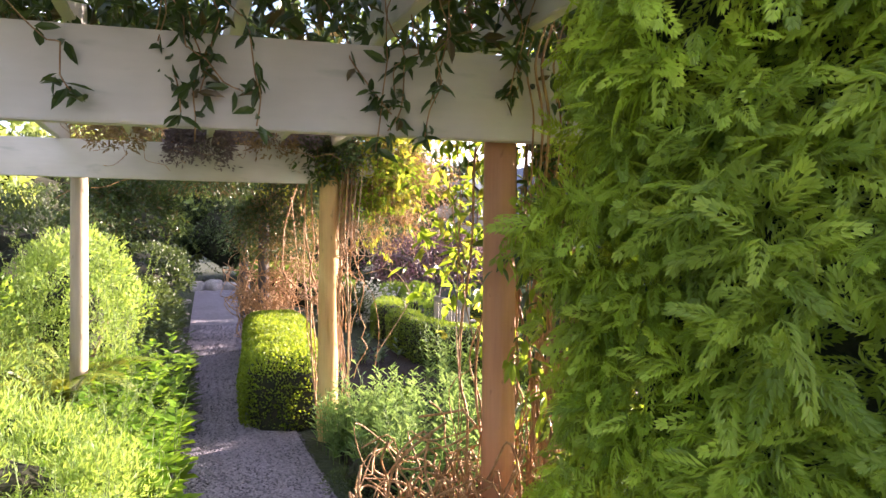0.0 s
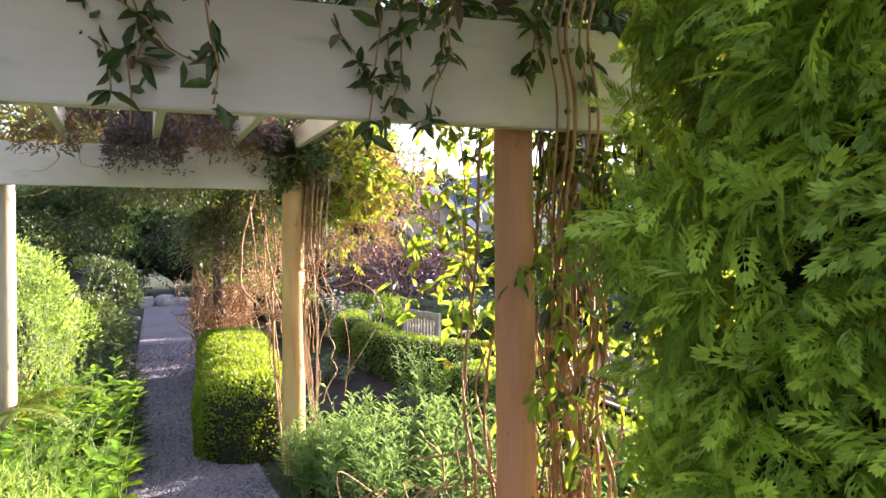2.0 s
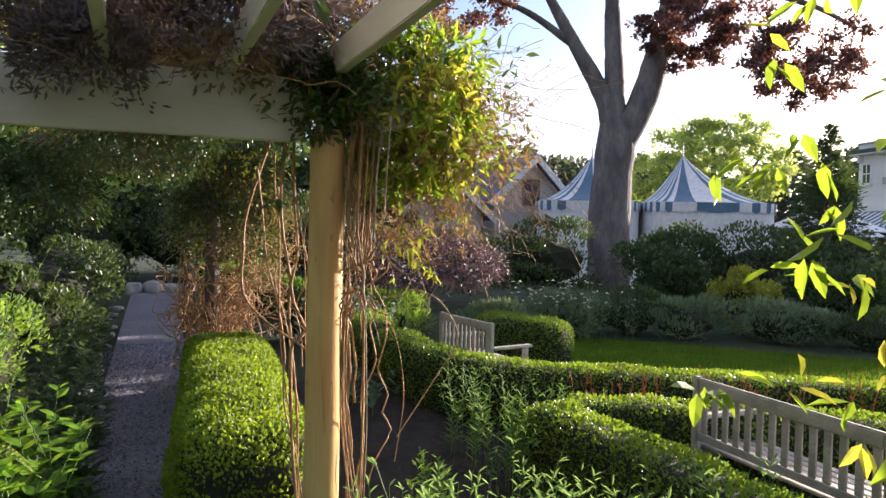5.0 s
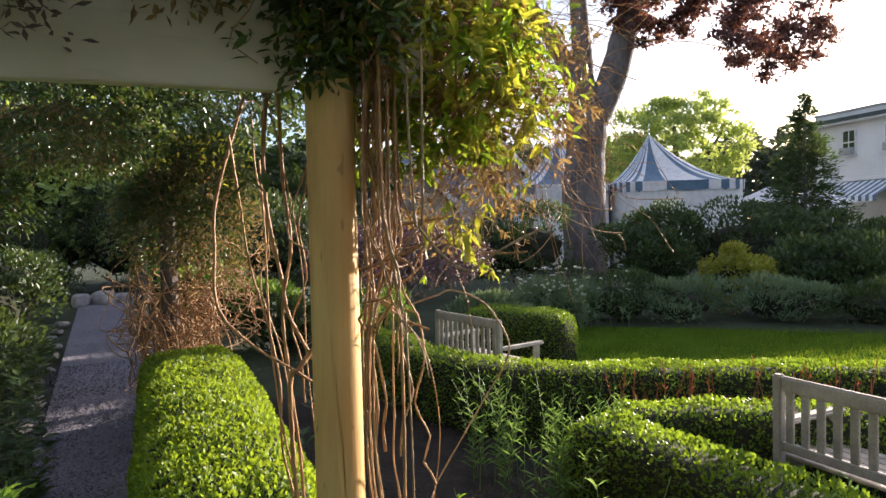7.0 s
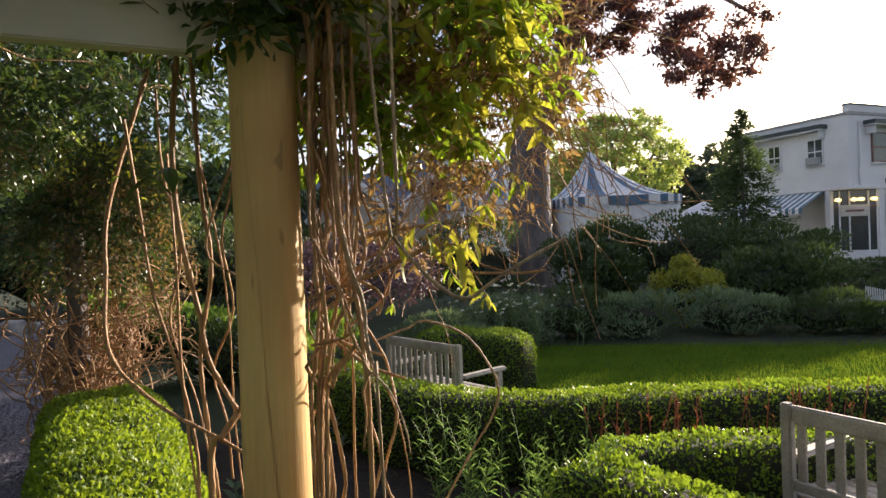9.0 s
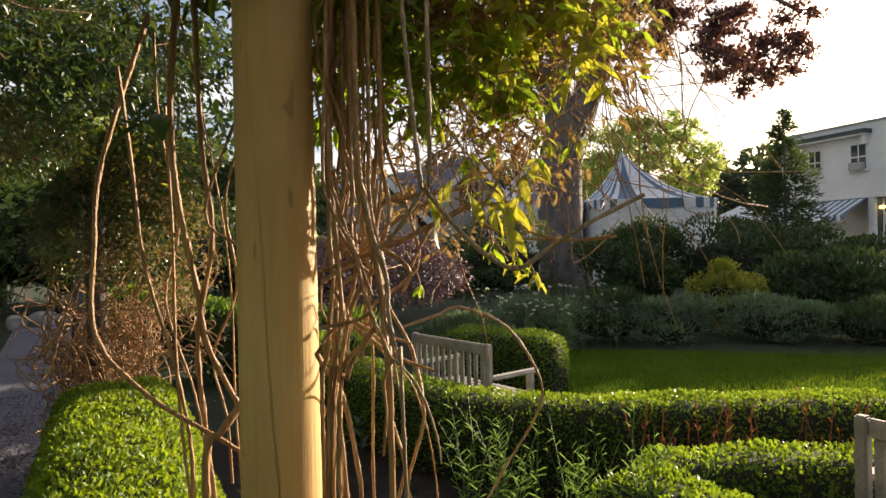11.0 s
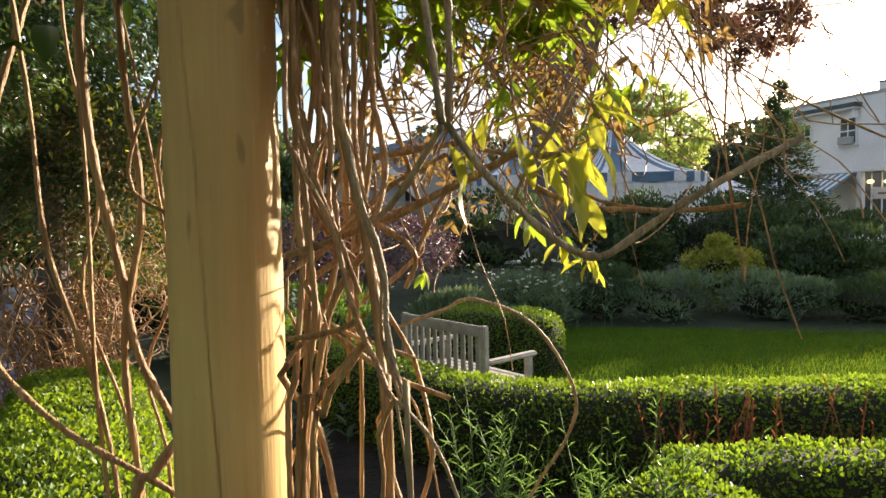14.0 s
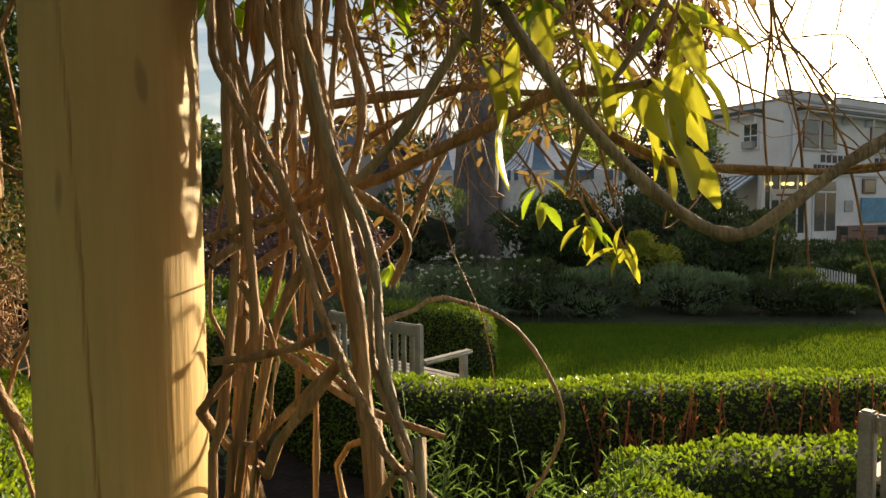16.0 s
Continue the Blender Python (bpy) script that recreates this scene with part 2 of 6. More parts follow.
def gravel_mat():
    m, n, l, b = nodes_of("gravel")
    tcx = n.new("ShaderNodeTexCoord")
    v = n.new("ShaderNodeTexVoronoi")
    v.inputs["Scale"].default_value = 55
    l.new(tcx.outputs["Object"], v.inputs["Vector"])
    big = noise_fac(n, l, 1.3)
    # Grey gravel tinted violet: blue skylight of the shaded path put into colour.
    c = mix_colour(n, l, big, (0.125, 0.112, 0.17), (0.20, 0.18, 0.25))
    sep = n.new("ShaderNodeSeparateColor")
    l.new(v.outputs["Color"], sep.inputs[0])
    c = mix_colour(n, l, sep.outputs[0], mix_colour(n, l, 0.5, c, (0.10, 0.09, 0.09)), mix_colour(n, l, 0.35, c, (0.4, 0.38, 0.37)))
    l.new(c, b.inputs["Base Color"])
    b.inputs["Roughness"].default_value = 0.9
    bump(n, l, b, v.outputs["Distance"], 0.9, 0.01)
    return m


M_GRAVEL = gravel_mat()

# ---- building helpers ----
rng = np.random.default_rng(7)


def thing(name, place, label, category, group="", kind="", turn=0.0):
    ob = new(name)
    ob.empty_display_size = 0.1
    ob.matrix_world = Matrix.Translation(place) @ pose(0, 0, 0, 0, 0, turn)
    return tagged(ob, label, category, group, kind)


def mesh_of(name, verts, faces, material, smooth=False):
    """A mesh from an array of vertices and an array of faces that all have the same number of corners."""
    verts, faces = np.asarray(verts, np.float32), np.asarray(faces, np.int32)
    me = bpy.data.meshes.new(name)
    k = faces.shape[1]
    me.vertices.add(len(verts))
    me.vertices.foreach_set("co", verts.ravel())
    me.loops.add(faces.size)
    me.loops.foreach_set("vertex_index", faces.ravel())
    me.polygons.add(len(faces))
    me.polygons.foreach_set("loop_start", np.arange(0, faces.size, k, dtype=np.int32))
    me.polygons.foreach_set("use_smooth", np.full(len(faces), smooth))
    me.update(calc_edges=True)
    me.materials.append(material)
    return me


def put(name, me, parent=None, label="", kind="", world_coords=True):
    """Links a mesh, given in world coordinates, as one object under its thing."""
    ob = new(name, me)
    if parent is not None:
        ob.parent = parent
        if world_coords:
            ob.matrix_parent_inverse = parent_matrix(parent).inverted()
    return tagged(ob, label, "", "", kind)


def parent_matrix(ob):
    m = ob.matrix_basis.copy()
    while ob.parent is not None:
        m = parent_matrix(ob.parent) @ ob.matrix_parent_inverse @ m
        break
    return m


def part(name, bm, material, parent, label="", smooth=False, world_coords=False):
    me = bpy.data.meshes.new(name)
    bm.to_mesh(me)
    bm.free()
    me.materials.append(material)
    if smooth:
        for p in me.polygons:
            p.use_smooth = True
    return put(name, me, parent, label, world_coords=world_coords)


def box_bm(lo, hi, bevel=0.004, segments=1):
    bm = bmesh.new()
    c = [(a + b) / 2 for a, b in zip(lo, hi)]
    d = [abs(b - a) for a, b in zip(lo, hi)]
    bmesh.ops.create_cube(bm, size=1, matrix=Matrix.LocRotScale(c, None, d))
    if bevel:
        bmesh.ops.bevel(bm, geom=bm.edges[:], offset=min(bevel, min(d) * 0.4), segments=segments, affect="EDGES")
    return bm


def unit(a):
    return a / np.maximum(np.linalg.norm(a, axis=1, keepdims=True), 1e-9)


# leaf outlines as (along, across, lift) with their faces; one unit long
LEAF = (np.array([(0, 0, 0), (0.30, 0.5, 0.04), (0.68, 0.38, 0.03), (1, 0, -0.10), (0.68, -0.38, 0.03), (0.30, -0.5, 0.04), (0.5, 0, -0.05)], float),
        np.array([(0, 6, 1), (1, 6, 2), (2, 6, 3), (3, 6, 4), (4, 6, 5), (5, 6, 0)]))
SMALL = (np.array([(0, 0, 0), (0.5, 0.5, 0.06), (1, 0, 0), (0.5, -0.5, 0.06)], float), np.array([(0, 2, 1), (0, 3, 2)]))
NEEDLE = (np.array([(0, 0.5, 0), (0, -0.5, 0), (1, 0, 0.1)], float), np.array([(0, 1, 2)]))


def leaves(name, pos, way, up, length, width, material, shape=SMALL):
    """One mesh of many leaves: where they sit, which way they point, the way their face looks."""
    tv, tf = shape
    n = len(pos)
    x = unit(way)
    z = up - x * np.sum(up * x, axis=1, keepdims=True)
    z = unit(z + 1e-6)
    y = np.cross(z, x)
    length, width = np.broadcast_to(length, n), np.broadcast_to(width, n)
    v = (pos[:, None, :] + tv[None, :, 0:1] * (x * length[:, None])[:, None, :] + tv[None, :, 1:2] * (y * width[:, None])[:, None, :]
         + tv[None, :, 2:3] * (z * length[:, None])[:, None, :])
    f = tf[None] + (np.arange(n) * len(tv))[:, None, None]
    return mesh_of(name, v.reshape(-1, 3), f.reshape(-1, 3), material)


def wild(n):
    return unit(rng.normal(size=(n, 3)))


def curve_points(pts, step=0.03):
    """A smooth line through the given points (Catmull-Rom)."""
    p = np.asarray(pts, float)
    p = np.vstack([2 * p[0] - p[1], p, 2 * p[-1] - p[-2]])
    out = []
    for i in range(1, len(p) - 2):
        k = max(2, int(np.linalg.norm(p[i + 1] - p[i]) / step))
        t = np.linspace(0, 1, k, endpoint=False)[:, None]
        a, b, c, d = p[i - 1], p[i], p[i + 1], p[i + 2]
        out.append(0.5 * (2 * b + (c - a) * t + (2 * a - 5 * b + 4 * c - d) * t ** 2 + (3 * b - a - 3 * c + d) * t ** 3))
    return np.vstack(out + [p[-2][None]])


def tube_arrays(line, radius, sides=6, rough=0.0):
    line = np.asarray(line, float)
    n = len(line)
    tan = unit(np.gradient(line, axis=0))
    ref = np.array([0.31, 0.52, 0.8])
    a = unit(np.cross(tan, ref))
    b = np.cross(tan, a)
    radius = np.broadcast_to(radius, n).astype(float).copy()
    if rough:
        radius = radius * (1 + rough * rng.normal(size=n))
    ang = np.linspace(0, 2 * math.pi, sides, endpoint=False)
    v = line[:, None] + radius[:, None, None] * (np.cos(ang)[None, :, None] * a[:, None] + np.sin(ang)[None, :, None] * b[:, None])
    i = np.arange(n - 1)[:, None] * sides
    j = np.arange(sides)[None]
    f = np.stack([i + j, i + (j + 1) % sides, i + sides + (j + 1) % sides, i + sides + j], -1).reshape(-1, 4)
    return v.reshape(-1, 3), f


def tubes(name, list_of, material, smooth=True):
    """One mesh of several tubes, each (line, radius, sides, rough)."""
    vs, fs, k = [], [], 0
    for t in list_of:
        v, f = tube_arrays(*t)
        vs.append(v)
        fs.append(f + k)
        k += len(v)
    return mesh_of(name, np.vstack(vs), np.vstack(fs), material, smooth)


def lump_mesh(name, centre, radii, material, rough=0.25, level=3):
    bm = bmesh.new()
    bmesh.ops.create_icosphere(bm, subdivisions=level, radius=1)
    for v in bm.verts:
        k = 1 + rough * noise.noise(v.co * 2.1 + Vector(centre))
        v.co = Vector(centre) + Vector((v.co.x * radii[0] * k, v.co.y * radii[1] * k, max(v.co.z * radii[2] * k, -centre[2] + 0.0)))
    me = bpy.data.meshes.new(name)
    bm.to_mesh(me)
    bm.free()
    me.materials.append(material)
    return me


def shell(centre, radii, n, lumps=9, spread=0.55, lump_size=0.55, deep=0.25, floor=0.03):
    """Points with outward ways over an uneven crown made of lumps."""
    centre, radii = np.asarray(centre, float), np.asarray(radii, float)
    c = wild(lumps) * spread * (0.6 + 0.4 * rng.random((lumps, 1)))
    s = lump_size * (0.75 + 0.5 * rng.random(lumps))
    which = rng.integers(0, lumps, n)
    d = wild(n)
    d[:, 2] = np.where(d[:, 2] < -0.4, -d[:, 2], d[:, 2])
    r = s[which] * (1 - deep * rng.random(n) ** 1.5)
    p = c[which] + d * r[:, None]
    inside = np.zeros(n, bool)
    for i in range(lumps):
        inside |= (np.linalg.norm(p - c[i], axis=1) < s[i] * 0.72) & (which != i)
    p, d = p[~inside], d[~inside]
    out = unit(d / radii + 0.3 * p / radii)
    p = centre + p * radii
    keep = p[:, 2] > floor
    return p[keep], out[keep]


def bush(name, place, radii, label, material, n=4000, leaf=(0.04, 0.02), shape=SMALL, lumps=9, group="", upward=0.45, deep=0.5, core=0.6, category="shrub", scatter=0.95, stems=True, lift=None, spread=0.68, lump_size=0.44):
    """A shrub: stems at the foot, a core of inner twigs coloured as shade and a crown of leaves."""
    x, y, z0 = place
    ob = thing(name, place, label, category, group)
    h = radii[2] if lift is None else lift
    c = (x, y, z0 + h)
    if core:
        put("shaded_core", lump_mesh("shaded_core", c, [r * core for r in radii], M_DARKCORE), ob)
    if stems:
        st = []
        for i in range(5):
            a = rng.random() * 6.28
            st.append((curve_points([(x + 0.04 * math.cos(a), y + 0.04 * math.sin(a), z0 - 0.03), (x + 0.2 * radii[0] * math.cos(a), y + 0.2 * radii[1] * math.sin(a), z0 + 0.4 * h),
                                     (x + 0.5 * radii[0] * math.cos(a), y + 0.5 * radii[1] * math.sin(a), z0 + h)], 0.1), 0.012, 5))
        put("stem_tangle", tubes("stem_tangle", st, M_VINEGREY), ob)
    p, o = shell(c, radii, n, lumps, deep=deep, floor=z0 + 0.02, spread=spread, lump_size=lump_size)
    way = unit(o + scatter * wild(len(p)) + np.array([0, 0, upward]))
    L = leaf[0] * (0.7 + 0.6 * rng.random(len(p)))
    put("foliage", leaves("foliage", p, way, o + 0.7 * wild(len(p)), L, L * leaf[1] / leaf[0], material, shape), ob, kind="stuff")
    return ob


def hedge(name, line, width, height, label, density=2600, leaf=0.024, group="box hedges", material=None):
    """A clipped hedge along a line: a core coloured as inner shade and a skin of small leaves."""
    pts = curve_points([(x, y, 0) for x, y in line], 0.08)
    ob = thing(name, (float(pts[len(pts) // 2][0]), float(pts[len(pts) // 2][1]), 0), label, "hedge", group)
    tan = unit(np.gradient(pts, axis=0))
    side = np.stack([tan[:, 1], -tan[:, 0], np.zeros(len(tan))], 1)
    # cross-section: up one side, over the rounded top, down the other
    prof = []
    for k in range(25):
        a = math.pi * k / 24
        cx, cz = math.cos(a), math.sin(a)
        px = math.copysign(abs(cx) ** 0.45, cx) * width / 2
        pz = height * (abs(cz) ** 0.40)
        prof.append((px * (0.93 + 0.07 * min(1, pz / height)), pz))
    prof = np.array(prof)
    n, m = len(pts), len(prof)
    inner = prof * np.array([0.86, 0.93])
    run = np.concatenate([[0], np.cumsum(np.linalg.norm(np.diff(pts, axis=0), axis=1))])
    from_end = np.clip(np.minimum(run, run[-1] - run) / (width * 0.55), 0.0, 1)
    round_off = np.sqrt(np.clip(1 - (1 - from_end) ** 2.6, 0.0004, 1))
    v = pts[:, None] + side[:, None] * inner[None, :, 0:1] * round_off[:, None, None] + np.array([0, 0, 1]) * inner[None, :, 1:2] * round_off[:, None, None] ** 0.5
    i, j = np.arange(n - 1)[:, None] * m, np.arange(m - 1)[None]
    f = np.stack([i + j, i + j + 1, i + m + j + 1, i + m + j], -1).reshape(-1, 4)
    put("shaded_core", mesh_of("shaded_core", v.reshape(-1, 3), f, M_DARKCORE), ob)
    seg = np.linalg.norm(np.diff(prof, axis=0), axis=1)
    arc = np.concatenate([[0], np.cumsum(seg)])
    length = np.linalg.norm(np.diff(pts, axis=0), axis=1).sum()
    q = int(length * arc[-1] * density)
    a = rng.random(q) * (n - 1)
    b = rng.random(q) * arc[-1]
    pr = np.stack([np.interp(b, arc, prof[:, 0]), np.interp(b, arc, prof[:, 1])], 1)
    eps = 0.01
    pr2 = np.stack([np.interp(np.minimum(b + eps, arc[-1]), arc, prof[:, 0]), np.interp(np.minimum(b + eps, arc[-1]), arc, prof[:, 1])], 1)
    d2 = pr2 - pr
    ro = np.interp(a, np.arange(n), round_off)
    pr = pr * np.stack([ro, ro ** 0.5], 1)
    nor2 = unit(np.stack([d2[:, 1], -d2[:, 0]], 1) + 1e-9)
    base = np.stack([np.interp(a, np.arange(n), pts[:, k]) for k in range(3)], 1)
    sd = unit(np.stack([np.interp(a, np.arange(n), side[:, k]) for k in range(3)], 1))
    tn = np.stack([np.interp(a, np.arange(n), tan[:, k]) for k in range(3)], 1) * np.where(a < n / 2, -1, 1)[:, None]
    out = unit(sd * nor2[:, 0:1] + np.array([0, 0, 1]) * nor2[:, 1:2] + tn * (2 * (1 - ro))[:, None])
    wob = np.array([noise.noise(Vector(p) * 3.2) for p in (base + sd * pr[:, 0:1] + np.array([0, 0, 1]) * pr[:, 1:2])]) * 0.035
    pos = base + sd * pr[:, 0:1] + np.array([0, 0, 1]) * pr[:, 1:2] + out * (wob - 0.045 * rng.random(q) ** 2)[:, None]
    w = wild(len(pos))
    way = unit(out * 0.75 + w * 0.9 + np.array([0, 0, 0.35]))
    L = leaf * (0.7 + 0.7 * rng.random(len(pos)))
    put("foliage", leaves("foliage", pos, way, out + 0.8 * wild(len(pos)), L, L * 0.62, material or M_BOX, SMALL), ob, kind="stuff")
    return ob


def stalks(name, places, label, material, height=(0.5, 0.8), per=16, leaf=(0.09, 0.018), lean=0.25, flower=None, category="plant", group="", shape=LEAF, stem=0.004, up=0.5, stem_material=None):
    """Upright plants in a clump: stalks with leaves all the way up."""
    places = np.asarray(places, float)
    ob = thing(name, (*places.mean(0)[:2], 0), label, category, group)
    st, P, D, N, L, FP = [], [], [], [], [], []
    for x, y in places:
        h = rng.uniform(*height)
        a, k = rng.random() * 6.28, lean * rng.random()
        top = np.array([x + math.cos(a) * k * h, y + math.sin(a) * k * h, h])
        line = curve_points([(x, y, -0.02), (x + 0.2 * k * h * math.cos(a), y + 0.2 * k * h * math.sin(a), h * 0.5), top], 0.08)
        st.append((line, np.linspace(stem, stem * 0.4, len(line)), 4))
        t = rng.uniform(0.12, 1.0, per)
        idx = t * (len(line) - 1)
        pos = np.stack([np.interp(idx, np.arange(len(line)), line[:, q]) for q in range(3)], 1)
        ang = np.arange(per) * 2.4 + rng.random()
        d = np.stack([np.cos(ang), np.sin(ang), up + 0.5 * rng.random(per)], 1)
        P.append(pos), D.append(d), N.append(np.stack([-0.3 * np.cos(ang), -0.3 * np.sin(ang), np.ones(per)], 1))
        L.append(leaf[0] * (1.15 - 0.6 * t) * rng.uniform(0.75, 1.2, per))
        if flower is not None:
            FP.append(top)
    P, D, N, L = np.vstack(P), np.vstack(D), np.vstack(N), np.concatenate(L)
    put("stalk_mass", tubes("stalk_mass", st, stem_material or M_GREENSTEM), ob, kind="stuff")
    put("foliage", leaves("foliage", P, D, N, L, L * leaf[1] / leaf[0], material, shape), ob, kind="stuff")
    if flower is not None:
        c = np.repeat(np.array(FP), 14, 0)
        d = wild(len(c))
        d[:, 2] = np.abs(d[:, 2])
        put("flower_mass", leaves("flower_mass", c + d * 0.012, d, wild(len(c)), 0.022, 0.016, flower, SMALL), ob, kind="stuff")
    return ob

# ---- ground, path, lawn ----
bm = bmesh.new()
bmesh.ops.create_grid(bm, x_segments=60, y_segments=60, size=1500)
for v in bm.verts:
    v.co.x = math.copysign(abs(v.co.x / 1500) ** 3 * 1500, v.co.x)
    v.co.y = math.copysign(abs(v.co.y / 1500) ** 3 * 1500, v.co.y) + 12
me = bpy.data.meshes.new("ground")
bm.to_mesh(me)
bm.free()
me.materials.append(M_GROUND)
ground = tagged(new("ground", me), "dark planted garden ground that runs out to the woods", "ground", kind="structure")
ground.location.z = -0.03


def sheet(name, corners, material, label, category, z, cuts=60, rough=0.0):
    """A patch of ground between two edges, each a line of points."""
    a, b = [curve_points([(x, y, 0) for x, y in c], 0.15) for c in corners]
    k = max(len(a), len(b))
    ia = np.stack([np.interp(np.linspace(0, len(a) - 1, k), np.arange(len(a)), a[:, q]) for q in range(3)], 1)
    ib = np.stack([np.interp(np.linspace(0, len(b) - 1, k), np.arange(len(b)), b[:, q]) for q in range(3)], 1)
    t = np.linspace(0, 1, cuts)[None, :, None]
    g = ia[:, None] * (1 - t) + ib[:, None] * t
    g[..., 2] = z + rough * rng.normal(size=g.shape[:2])
    i, j = np.arange(k - 1)[:, None] * cuts, np.arange(cuts - 1)[None]
    f = np.stack([i + j, i + j + 1, i + cuts + j + 1, i + cuts + j], -1).reshape(-1, 4)
    ob = new(name, mesh_of(name, g.reshape(-1, 3), f, material, True))
    return tagged(ob, label, category, kind="structure")


def pl(s, w):
    p = at(s, w)
    return (p.x, p.y)


path = sheet("path", ([pl(-7, -1.35), pl(-3, -1.25), pl(0, -1.16), pl(4.5, -1.06), pl(9, -0.95), pl(14.6, -0.8)],
                      [pl(-7, 0.0), pl(-3, -0.15), pl(0, -0.22), pl(4.5, -0.2), pl(9, 0.0), pl(14.6, 0.35)]),
             M_GRAVEL, "grey gravel garden path between planted beds", "path", 0.0, 40, 0.003)
soil = sheet("soil_bed", ([pl(-4, 0.05), pl(0, 0.0), pl(4, 0.2)], [pl(-4, 2.2), pl(0, 2.8), pl(4, 2.6)]), M_SOIL,
             "dark bare soil of the flower bed beside the path", "soil", -0.012, 30, 0.006)
lawn = sheet("lawn", ([(-0.3, 12.6), (2, 12.2), (6, 11.6), (12, 11.0)], [(0.6, 16.5), (2.4, 16.25), (5.3, 15.6), (14, 14.6)]), M_LAWN,
             "short mown green lawn, partly in low sun", "lawn", -0.01, 40, 0.004)
q = 60000
a, b = rng.random(q), rng.random(q)
lo = np.stack([-0.3 + 12.3 * a, 12.6 - 1.6 * a], 1)
hi = np.stack([0.6 + 13.4 * a, 16.45 - 1.8 * a], 1)
gp = np.zeros((q, 3))
gp[:, :2] = lo * (1 - b[:, None]) + hi * b[:, None]
gw = unit(0.5 * wild(q) + np.array([0, 0, 1.0]))
put("grass", leaves("grass", gp, gw, wild(q), 0.035 + 0.03 * rng.random(q), 0.006, M_GRASS, NEEDLE), lawn, "short green grass blades", "stuff")

# Chip colours carry a slight violet skylight tint too.
# loose gravel near the walk
q = 16000
s_, w_ = rng.uniform(-1.5, 7, q), rng.uniform(-1.18, -0.2, q)
gp = np.array(P2)[None] + s_[:, None] * np.array(U)[None] + w_[:, None] * np.array(W)[None]
gp[:, 2] = 0.0
r = rng.uniform(0.005, 0.012, q)
oct_v = np.array([(1, 0, 0), (-1, 0, 0), (0, 1, 0), (0, -1, 0), (0, 0, 0.7), (0, 0, -0.7)], float)
oct_f = np.array([(0, 2, 4), (2, 1, 4), (1, 3, 4), (3, 0, 4), (2, 0, 5), (1, 2, 5), (3, 1, 5), (0, 3, 5)])
gv = gp[:, None] + oct_v[None] * r[:, None, None] * rng.uniform(0.6, 1.3, (q, 1, 3))
put("loose_gravel", mesh_of("loose_gravel", gv.reshape(-1, 3), (oct_f[None] + (np.arange(q) * 6)[:, None, None]).reshape(-1, 3),
                            leaf_mat("gravel chip", (0.08, 0.073, 0.095), (0.27, 0.245, 0.29), 0.0, 0.9, 1.0)), path, "small grey gravel chips", "stuff")


def stone(place, size, material, label, group, seed):
    bm = bmesh.new()
    bmesh.ops.create_icosphere(bm, subdivisions=3, radius=1)
    off = Vector((seed * 3.1, seed * 1.7, 0))
    for v in bm.verts:
        c = v.co.copy()
        c = Vector((math.copysign(abs(c.x) ** 0.7, c.x), math.copysign(abs(c.y) ** 0.7, c.y), math.copysign(abs(c.z) ** 0.7, c.z)))
        k = 1 + 0.22 * noise.noise(c * 1.3 + off) + 0.08 * noise.noise(c * 4 + off)
        v.co = Vector((c.x * size[0] * k, c.y * size[1] * k, c.z * size[2] * k))
    me = bpy.data.meshes.new("edging_stone")
    bm.to_mesh(me)
    bm.free()
    me.materials.append(material)
    for p in me.polygons:
        p.use_smooth = True
    ob = new("stone", me)
    ob.matrix_world = Matrix.Translation((place[0], place[1], size[2] * 0.45)) @ pose(0, 0, 0, 0, 0, seed * 37 % 360)
    return tagged(ob, label, "stone", group)


k = 0
for s in np.arange(2.6, 11.5, 0.85):
    p = at(s + rng.uniform(-0.1, 0.1), -1.27 + 0.014 * s + rng.uniform(-0.05, 0.05))
    stone(p, rng.uniform((0.09, 0.06, 0.04), (0.16, 0.10, 0.07)), M_STONE, "rough grey edging stone along the gravel path", "stones along the path", k)
    k += 1
for s in (-2.6, -2.1, -1.6, 5.2, 6.0, 6.9, 7.8):
    p = at(s, -0.1 + 0.03 * max(0, s) + rng.uniform(-0.03, 0.03))
    stone(p, rng.uniform((0.12, 0.08, 0.05), (0.2, 0.13, 0.08)), M_STONE, "rough grey edging stone along the gravel path", "stones along the path", k)
    k += 1
for w, sc in ((-0.75, 1.0), (-0.3, 1.15), (0.15, 0.9), (0.55, 0.8)):
    stone(at(14.7 + rng.uniform(-0.1, 0.15), w), (0.26 * sc, 0.2 * sc, 0.19 * sc), M_PALE, "pale grey boulder at the end of the path", "boulders at the path's end", k)
    k += 1

# ---- pergola ----
B = Vector((0.905, 0.425, 0)).normalized()       # way of the cross beams


